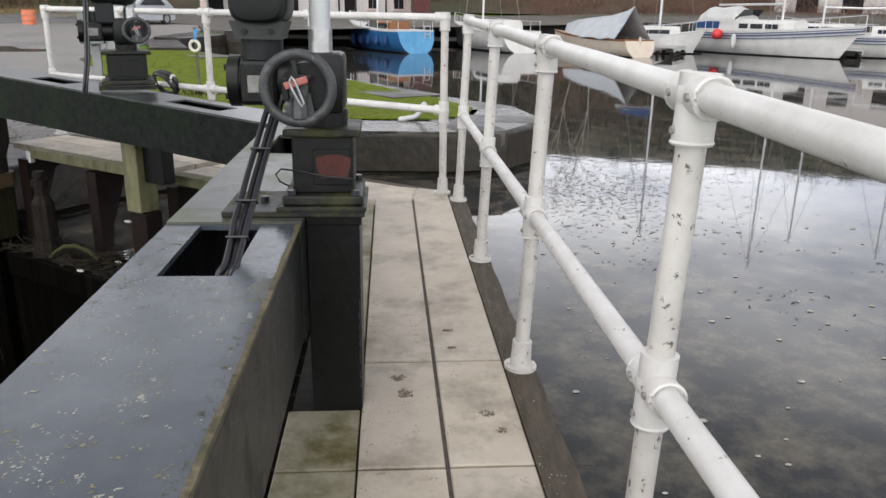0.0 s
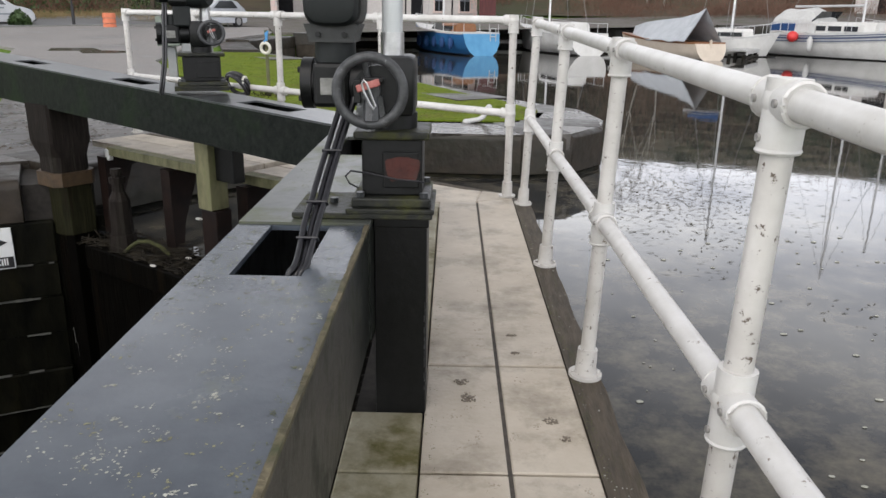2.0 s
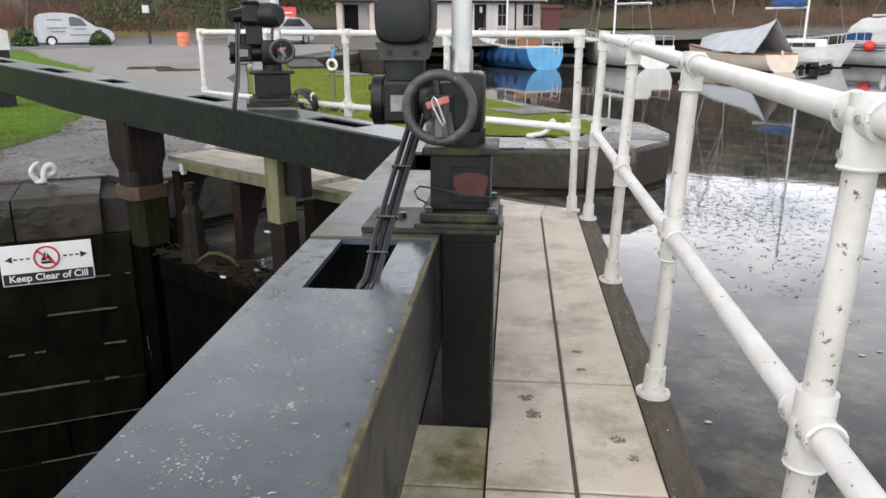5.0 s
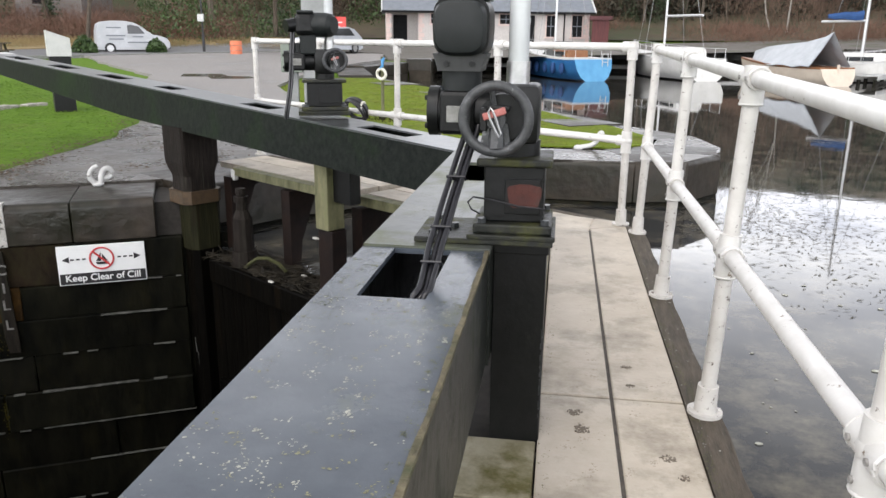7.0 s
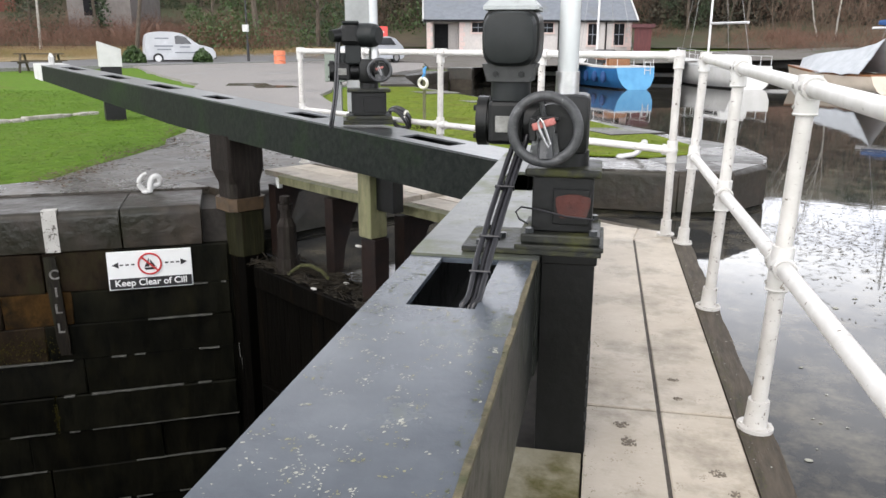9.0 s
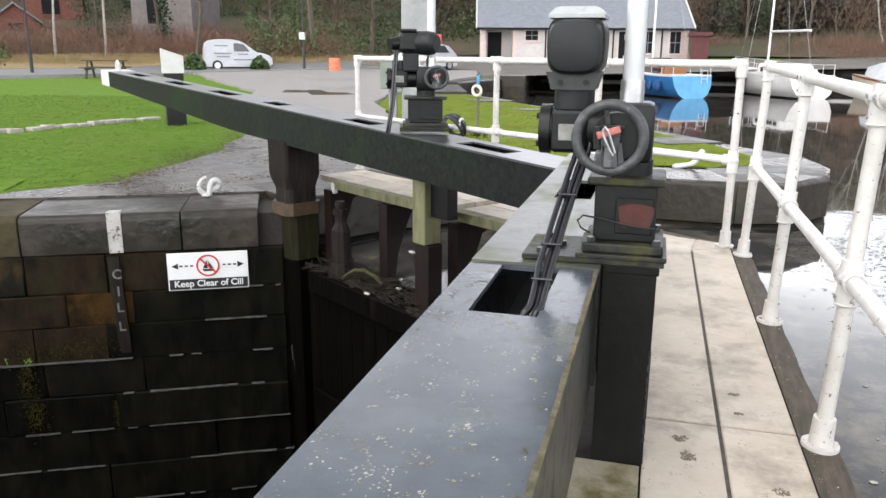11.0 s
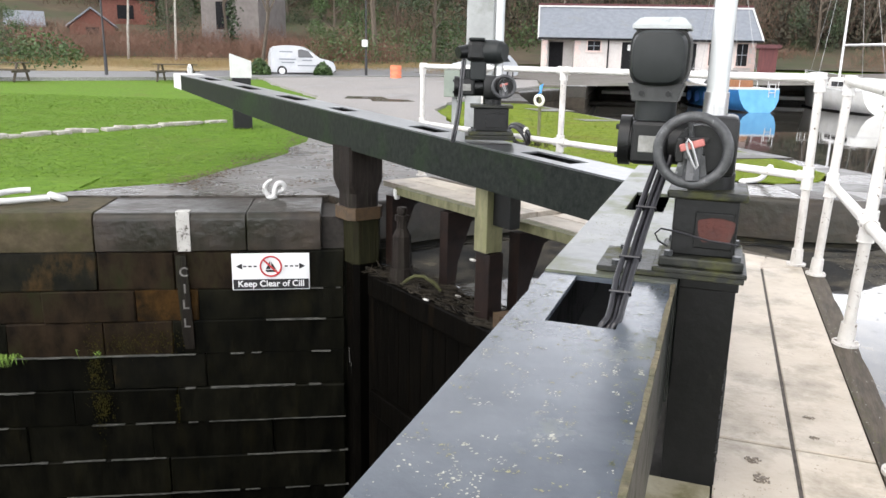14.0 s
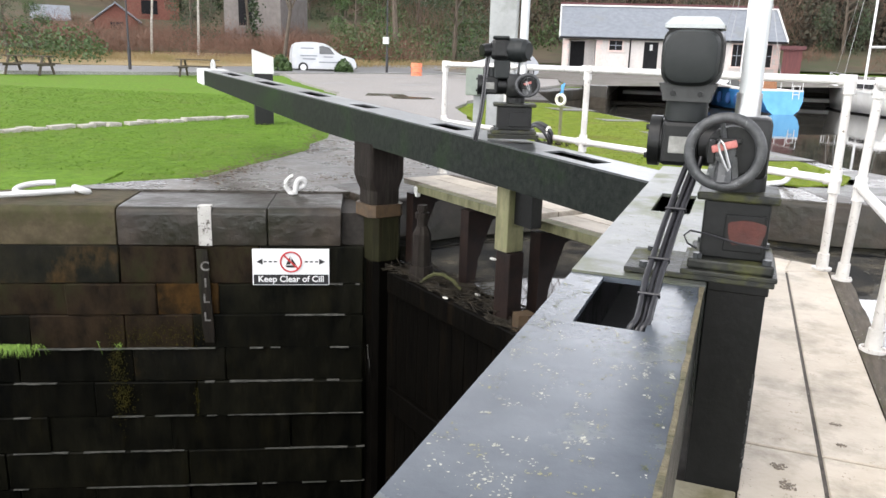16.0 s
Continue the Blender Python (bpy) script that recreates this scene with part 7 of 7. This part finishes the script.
p, q = (-0.84, 38.50), (-4.21, 44.30)
blue = boat(moor(p, q), span(p, q) + 0.5, 2.5, 1.0, M_HULLB, "blue wooden sailing boat with a sky-blue transom", M_SKYB, 9.0, False, (1.6, 3.6, 0.45, 1.2, M_VARN))
for k in range(5):
    bm = bmesh.new()
    ball(bm, (1.0 + 1.05 * k, 1.16 - 0.05 * k, 0.55), 0.17, 10, (1, 0.8, 1.7))
    part("fender", bm, M_BLUEC, blue, "dark blue fender", True)
bm = bmesh.new()
for y in (-0.75, -0.45):
    cyl(bm, (-0.12, y, 0.25), (-0.1, y, 1.3), 0.02, 6)
for z in (0.35, 0.62, 0.9, 1.28):
    cyl(bm, (-0.11, -0.75, z), (-0.11, -0.45, z), 0.018, 6)
part("ladder", bm, M_WHITE, blue, "white boarding ladder")
bm = bmesh.new()
loft(bm, [[(x, y, z) for y, z in ((-0.7, 1.1), (0, 1.85), (0.7, 1.1))] for x in (2.2, 4.4)])
part("awning", bm, M_TARPD, blue, "dark grey-blue awning")
p, q = (4.55, 40.6), (1.9, 46.7)
boat(moor(p, q), span(p, q) + 1.0, 2.8, 1.0, M_HULLW, "white sailing yacht moored stern on", M_HULLW, 10.5, True, (1.2, 4.4, 0.55, 1.5, M_HULLW), boom_up=2.2)
p, q = (10.0, 38.2), (7.25, 45.5)
cream = boat(moor(p, q), span(p, q), 2.1, 0.74, M_HULLC, "cream wooden sailing dinghy under a grey tarpaulin", M_HULLC, 0.0, False, None, M_VARN, rails=False)
bm = bmesh.new()
ringsT = []
for i, (x, zt, w) in enumerate(((0.6, 2.38, 1.05), (1.2, 2.16, 1.08), (1.8, 2.06, 1.1), (2.5, 1.93, 1.08), (3.3, 1.88, 1.05), (4.1, 1.82, 0.92), (4.9, 1.76, 0.78), (5.9, 1.66, 0.5), (7.0, 1.45, 0.22))):
    zz = 0.84 + 0.05 * math.sin(2.3 * i)
    ringsT.append([(x, -w, zz), (x, -w * 0.5, (zz + zt) / 2 - 0.06), (x, 0, zt), (x, w * 0.5, (zz + zt) / 2 - 0.06), (x, w, zz)])
vs = [[bm.verts.new(p_) for p_ in r] for r in ringsT]
vs2 = [[bm.verts.new((p_[0], p_[1] * 0.97, p_[2] - 0.03)) for p_ in r] for r in ringsT]
for g_, flip in ((vs, 0), (vs2, 1)):
    for a_, b_ in zip(g_, g_[1:]):
        for i in range(4):
            bm.faces.new((a_[i], a_[i + 1], b_[i + 1], b_[i]))
part("tarpaulin", bm, M_TARP, cream, "pale grey tarpaulin tent")
bm = bmesh.new()
prism(bm, [(-0.10, -0.05), (0.0, -0.05), (0.0, 0.05), (-0.10, 0.05)], -0.3, 0.95)
part("rudder", bm, M_HULLC, cream)
p, q = (10.4, 42.9), (14.1, 42.7)
cabin_boat = boat(moor(p, q), span(p, q), 2.1, 0.86, M_HULLW, "small white cabin boat moored behind the dinghy", None, 9.5, True, (0.7, 2.8, 0.5, 1.5, M_HULLW), mast_at=0.49, boom_up=2.1, boom_end=-0.06)
bm = bmesh.new()
loft(bm, [[(x, 0.13 * math.cos(a), 3.13 + h * math.sin(a) + 0.03 * math.sin(9 * x)) for a in (-0.6, 0.3, 1.0, 1.57, 2.2, 2.9, 3.7)] for x, h in ((0.05, 0.12), (0.4, 0.2), (0.8, 0.22), (1.3, 0.27), (1.65, 0.3))])
part("sail_cover", bm, M_BLUEC, cabin_boat, "blue canvas sail cover")
p, q = (16.0, 46.2), (20.5, 39.5)
yacht = boat(moor(p, q), span(p, q), 2.7, 1.15, M_HULLW, "white yacht with dark blue stripes and a cockpit cover", None, 11.0, True, (2.2, 5.8, 0.62, 1.8, M_HULLW), stripe=M_STRIPE, rake=1.0)
bm = bmesh.new()
loft(bm, [[(x, sy * 1.0, 1.25 + z + 0.05 * math.sin(7 * x + 3 * sy)) for sy, z in ((-1, 0), (-0.95, h * 0.55), (-0.75, h * 0.9), (-0.3, h), (0.3, h), (0.75, h * 0.9), (0.95, h * 0.55), (1, 0))] for x, h in ((0.0, 0.9), (0.6, 1.25), (1.2, 1.15), (1.8, 1.3), (2.3, 1.15), (2.7, 0.75))])
part("cockpit_cover", bm, M_WHITE, yacht, "white canvas cockpit cover")
bm = bmesh.new()
box(bm, -0.1, 1.5, -1.02, 1.02, 1.3, 1.75, I4, 0.08)
part("blue_cover", bm, M_BLUEC, yacht, "dark blue canvas")
bm = bmesh.new()
ball(bm, (1.74, -1.42, 1.04), 0.29, 14)
part("buoy", bm, M_BUOY, yacht, "round red buoy", True)
bm = bmesh.new()
ball(bm, (2.85, -1.46, 0.68), 0.16, 12, (1, 1, 2.6))
part("fender", bm, M_WHITE, yacht, "white fender", True)
bm = bmesh.new()
loft(bm, [[(2.3, y, 1.78), (2.9, y * 0.9, 2.35), (2.95, y * 0.9, 2.35), (2.42, y, 1.78)] for y in (-0.95, 0.95)])
part("windscreen", bm, M_GLASS, yacht, "raked windscreen")
p, q = (22.6, 42.6), (27.0, 39.6)
boat(moor(p, q), span(p, q), 2.4, 1.05, M_HULLW, "white yacht with a pale deck along the pontoon", None, 10.0, True, (1.0, 4.2, 0.5, 1.6, M_HULLW), stripe=M_STRIPE)
p, q = (26.0, 46.5), (21.4, 48.2)
boat(moor(p, q), span(p, q), 2.5, 1.1, M_HULLW, "white sailing yacht on the far pontoon", None, 11.0, True, (1.2, 4.5, 0.5, 1.6, M_HULLW))
p, q = (31.5, 44.0), (27.2, 46.4)
boat(moor(p, q), span(p, q), 2.5, 1.1, M_HULLW, "white motor cruiser on the far pontoon", None, 9.0, True, (1.0, 4.8, 0.9, 1.9, M_HULLW))

# ---- trees and woodland ----
M_BARK = mat("grey_brown_bark", (0.045, 0.035, 0.026), (0.12, 0.095, 0.07), 6, 0.9, 0.4, stretch=(3, 3, 0.6))
M_BIRCH = mat("pale_birch_bark", (0.26, 0.24, 0.21), (0.42, 0.40, 0.36), 5, 0.8, 0.2, c3=(0.06, 0.05, 0.045), s3=3)
M_TWIG = mat("winter_twigs", (0.06, 0.038, 0.026), (0.14, 0.09, 0.062), 2, 0.9)
M_IVY = mat("dark_evergreen_leaves", (0.010, 0.022, 0.007), (0.038, 0.065, 0.020), 2.5, 0.5)
M_WOOD = mat("dim_winter_wood", (0.016, 0.015, 0.009), (0.055, 0.048, 0.030), 0.8, 0.9, c3=(0.02, 0.032, 0.010), s3=0.25)
M_BUSHG = mat("green_shrub_leaves", (0.020, 0.045, 0.010), (0.06, 0.105, 0.026), 2.0, 0.6)
M_BROWNB = mat("brown_bramble_stems", (0.085, 0.042, 0.028), (0.20, 0.115, 0.080), 1.5, 0.9)
M_LITTER = mat("leaf_litter_slope", (0.045, 0.033, 0.018), (0.095, 0.07, 0.038), 0.6, 0.95, 0.6, c3=(0.035, 0.045, 0.014), s3=0.15, lo3=0.45, hi3=0.6)
bm = bmesh.new()
radii = [62.5, 66, 75, 85, 95, 110, 140, 180, 220, 300, 420]
rows = []
for k in range(61):
    a = radians(-95 + 190 * k / 60)
    rows.append([bm.verts.new((r_ * math.sin(a), r_ * math.cos(a), height(r_ * math.sin(a), r_ * math.cos(a)) + (0.16 if r_ < 70 else 0.7))) for r_ in radii])
for ra, rb in zip(rows, rows[1:]):
    for i in range(len(radii) - 1):
        bm.faces.new((ra[i], ra[i + 1], rb[i + 1], rb[i]))
one("hillside", bm, M_LITTER, "brown leaf-littered slope of the wooded hill", "hillside", kind="structure", smooth=True, up=True)


def bare_tree(seed, H, bark, spread=0.35, ivy=0):
    """A winter tree: tapered trunk and limbs, a haze of twigs and, on some, ivy."""
    r = random.Random(seed)
    t = thing("tree", "", "tree", "trees of the wooded hill")
    bm = bmesh.new()
    tips = []

    def limb(p, d, L, rad, lvl):
        n = 4 if lvl == 0 else 3
        pts = [p]
        q = p.copy()
        for i in range(n):
            d2 = (d + Vector((r.gauss(0, 0.13), r.gauss(0, 0.13), 0.05))).normalized()
            q = q + d2 * L / n
            pts.append(q.copy())
            d = d2
            if lvl < 3 and i > (0 if lvl else 0):
                for _ in range(2 if lvl < 2 else 1):
                    a = r.uniform(0, 6.28)
                    dd = (d2 * 0.75 + Vector((math.cos(a), math.sin(a), 0.25)) * (spread + 0.35 * lvl * 0.5)).normalized()
                    limb(q.copy(), dd, L * r.uniform(0.42, 0.62), rad * 0.5, lvl + 1)
        tube(bm, pts, rad, 6 if lvl == 0 else 3, taper=rad * 0.35)
        if lvl >= 2:
            tips.append(q.copy())
    limb(Vector((0, 0, -0.3)), Vector((r.gauss(0, 0.05), r.gauss(0, 0.05), 1)), H * 0.8, H * (0.0085 if bark is M_BIRCH else 0.016), 0)
    part("trunk", bm, bark, t)
    bm = bmesh.new()
    for p in tips:
        for _ in range(7):
            d = Vector((r.gauss(0, 1), r.gauss(0, 1), r.gauss(0.5, 0.7))).normalized() * r.uniform(0.5, 1.3)
            s = Vector((r.gauss(0, 1), r.gauss(0, 1), r.gauss(0, 1))).normalized() * 0.022
            a, b, c = bm.verts.new(p + s), bm.verts.new(p - s), bm.verts.new(p + d)
            bm.faces.new((a, b, c))
    part("crown", bm, M_TWIG, t, "haze of bare winter twigs")
    if ivy:
        bm = bmesh.new()
        for _ in range(900):
            z = r.uniform(0.2, H * 0.62)
            a, rr = r.uniform(0, 6.28), abs(r.gauss(0.35, 0.35)) * (1.2 - z / H)
            leaf(bm, r, Vector((rr * math.cos(a), rr * math.sin(a), z)), 0.17)
        part("ivy", bm, M_IVY, t, "dark ivy up the trunk")
    return t


def leaf(bm, r, p, s):
    a = Vector((r.gauss(0, 1), r.gauss(0, 1), r.gauss(0, 1))).normalized() * s * r.uniform(0.6, 1.3)
    b = Vector((r.gauss(0, 1), r.gauss(0, 1), r.gauss(0, 1))).normalized() * s * r.uniform(0.5, 1.0)
    bm.faces.new([bm.verts.new(p + a), bm.verts.new(p + b), bm.verts.new(p - a), bm.verts.new(p - b)])


def evergreen(seed, H, W, material, name="tree", label="dark evergreen tree with a dense uneven crown"):
    r = random.Random(seed)
    t = thing(name, label, "tree", "evergreens of the wooded hill")
    bm = bmesh.new()
    cyl(bm, (0, 0, -0.3), (0, 0, H * 0.7), H * 0.02, 7, H * 0.006)
    for k in range(8):
        a, z = r.uniform(0, 6.28), r.uniform(0.15, 0.6) * H
        cyl(bm, (0, 0, z), (W * 0.35 * math.cos(a), W * 0.35 * math.sin(a), z + 0.12 * H), H * 0.007, 5, H * 0.002)
    part("trunk", bm, M_BARK, t)
    bm = bmesh.new()
    clumps = []
    for k in range(26):
        z = r.uniform(0.06, 0.95)
        rad = W / 2 * (1.0 - 0.75 * abs(z - 0.38) ** 1.2 * 1.4)
        a = r.uniform(0, 6.28)
        clumps.append((Vector((rad * 0.75 * math.cos(a), rad * 0.75 * math.sin(a), z * H)), r.uniform(0.14, 0.24) * W))
    for p, s in clumps:
        for _ in range(190):
            d = Vector((r.gauss(0, 1), r.gauss(0, 1), r.gauss(0, 0.8)))
            leaf(bm, r, p + d.normalized() * s * r.uniform(0.5, 1.1), 0.022 * H ** 0.5 + 0.03)
    part("crown", bm, material, t)
    return t


src = []
for k in range(5):
    tr = bare_tree(100 + k, 11 + 2.2 * k, M_BARK if k % 5 != 2 else M_BIRCH, 0.32 + 0.05 * (k % 3), ivy=(k in (1, 4)))
    tagged(tr, ("bare grey-brown winter tree with fine twigs", "bare winter tree with ivy on its trunk", "bare pale-barked birch tree", "bare spreading winter tree", "tall bare winter tree with ivy on its trunk")[k])
    src.append(tr)
evg = [evergreen(201, 11, 6.5, M_IVY), evergreen(202, 8, 5, M_BUSHG, label="green leafy shrub-like tree"), evergreen(203, 14, 7, M_IVY)]
rnd = random.Random(55)


def plant(ob, x, y, s):
    copy_thing(ob, Matrix.Translation((x, y, height(x, y))) @ pose(0, 0, 0, rnd.uniform(-3, 3), rnd.uniform(-3, 3), rnd.uniform(0, 360)) @ Matrix.Diagonal((s, s, s, 1)))


def azim(deg, d):
    return (d * math.sin(radians(deg)), d * math.cos(radians(deg)))


# nearer single trees along the road and quay
for ob, (x, y), s in ((src[0], (-29.66, 40.27), 0.85), (src[2], (-40.23, 44.54), 0.8), (src[2], (-42.54, 42.35), 0.75), (evg[1], (-32.08, 53.06), 0.85), (evg[0], (-25.65, 57.53), 0.95), (src[3], (-28.28, 52.92), 0.9), (evg[1], (-44.16, 34.50), 0.42), (evg[0], (-41.99, 30.75), 0.5), (evg[0], (-44.55, 48.72), 0.7), (src[1], (-40.89, 51.82), 0.8), (evg[1], (-24.70, 76.07), 1.1), (src[2], (12.64, 68.86), 0.62), (src[0], (7.41, 71.63), 0.8), (src[2], (13.35, 66.71), 0.6)):
    plant(ob, x, y, s)
n = 0
while n < 170:
    a, d = rnd.uniform(-62, 46), rnd.uniform(66, 128)
    x, y = azim(a, d)
    if inside(x, y, [(-25, 56), (4, 56), (6, 72), (-28, 70)]) or (-44 < a < -27 and d < 84) or (-62 < a < -44 and d < 104):
        continue
    k = rnd.randrange(8)
    ob = (src + [evg[0], evg[2], evg[2] if a > -28 else src[3]])[k]
    tall = (16, 19, 22, 25, 28, 11.5, 14.5, 14.5 if a > -28 else 25)[k]
    s = rnd.uniform(0.7, 1.15)
    if a > -14:
        s = min(s, (0.166 * d - height(x, y) - 0.8) / tall * rnd.uniform(0.75, 1.0))
    if s < 0.22:
        continue
    plant(ob, x, y, s)
    n += 1
for ob in src + evg:
    ob.matrix_basis = Matrix.Translation((*azim(rnd.uniform(-40, -20), rnd.uniform(96, 112)), 6.0))

# undergrowth of the slope
def scrub(name, label, material, spots, per, size, seed, upright=False, lean=0.35):
    r = random.Random(seed)
    vs, fs = [], []
    for x, y, R, H in spots:
        z0 = height(x, y)
        for _ in range(per):
            a, rr = r.uniform(0, 6.28), R * math.sqrt(r.random())
            u = r.random()
            p = Vector((x + rr * math.cos(a), y + rr * math.sin(a), z0 + H * u * (1 - 0.6 * (rr / R) ** 2)))
            if upright:
                d = Vector((r.gauss(0, lean), r.gauss(0, lean), 1)).normalized() * size * r.uniform(1.5, 4.5)
                s = Vector((r.gauss(0, 1), r.gauss(0, 1), 0)).normalized() * size * 0.055
                i = len(vs)
                vs += [p - s, p + s, p + d]
                fs.append((i, i + 1, i + 2))
            else:
                d = Vector((r.gauss(0, 1), r.gauss(0, 1), r.gauss(0, 1))).normalized() * size
                s = Vector((r.gauss(0, 1), r.gauss(0, 1), r.gauss(0, 1))).normalized() * size * 0.7
                i = len(vs)
                vs += [p + d, p + s, p - d, p - s]
                fs.append((i, i + 1, i + 2, i + 3))
    me = bpy.data.meshes.new(name)
    me.from_pydata([tuple(v) for v in vs], [], fs)
    me.materials.append(material)
    return tagged(new(name, me), label, "undergrowth", kind="stuff")


def ring_spots(a0, a1, d0, d1, n, R, H):
    out = []
    for _ in range(n):
        x, y = azim(rnd.uniform(a0, a1), rnd.uniform(d0, d1))
        if inside(x, y, [(-24, 55), (3, 55), (5, 70), (-27, 69)]):
            continue
        out.append((x, y, R * rnd.uniform(0.6, 1.3), H * rnd.uniform(0.6, 1.4)))
    return out


scrub("brambles", "tangle of brown winter brambles behind the road", M_BROWNB, ring_spots(-64, -27, 57, 74, 170, 2.4, 1.9), 520, 0.20, 1, True, 1.1)
scrub("woodland_scrub", "brown leafless undergrowth of the wooded slope", M_TWIG, ring_spots(-27, 46, 68, 110, 130, 4.0, 4.5) + ring_spots(-62, -27, 98, 125, 60, 4.0, 5.0), 420, 0.42, 2, True)
scrub("green_shrubs", "dark green shrubs on the wooded slope", M_BUSHG, ring_spots(-30, -8, 64, 100, 34, 3.0, 3.2), 420, 0.16, 3)
scrub("dark_woodland", "dark evergreen mass of the distant woods", M_WOOD, ring_spots(-62, -16, 105, 150, 80, 7.0, 11.0), 600, 0.40, 4)
scrub("road_bushes", "dark green bushes beside the parked van", M_BUSHG, [(*(-26.78, 36.18), 0.6, 1.0), (*(-24.14, 38.58), 0.5, 0.85), (*(-29.49, 49.95), 3, 3), (*(-27.14, 53.51), 3, 3), (*(-39.46, 30.77), 3.5, 2.6), (*(-41.24, 34.91), 2, 2)], 900, 0.11, 5)
scrub("dead_grass", "tall straw-coloured dead grass along the road", M_ROUGHG, ring_spots(-64, -20, 52, 58, 110, 2.5, 0.25), 300, 0.12, 6, True, 0.6)

spots = []
for _ in range(120):
    a, d = rnd.uniform(-20, 48), rnd.uniform(76, 112)
    x, y = azim(a, d)
    spots.append((x, y, rnd.uniform(3, 5.5), max(1.5, (0.152 * d - height(x, y) - 0.8) * rnd.uniform(0.6, 1.0))))
scrub("dark_woodland", "dark mass of winter woodland beyond the boats", M_WOOD, spots, 700, 0.26, 14)
scrub("brambles", "low brown brambles on the terrace behind the boats", M_BROWNB, ring_spots(-9, 44, 61, 72, 110, 2.2, 1.3), 380, 0.20, 16, True, 0.9)
scrub("woodland_scrub", "brown leafless thicket beyond the boats", M_TWIG, spots[:80], 300, 0.5, 15, True)
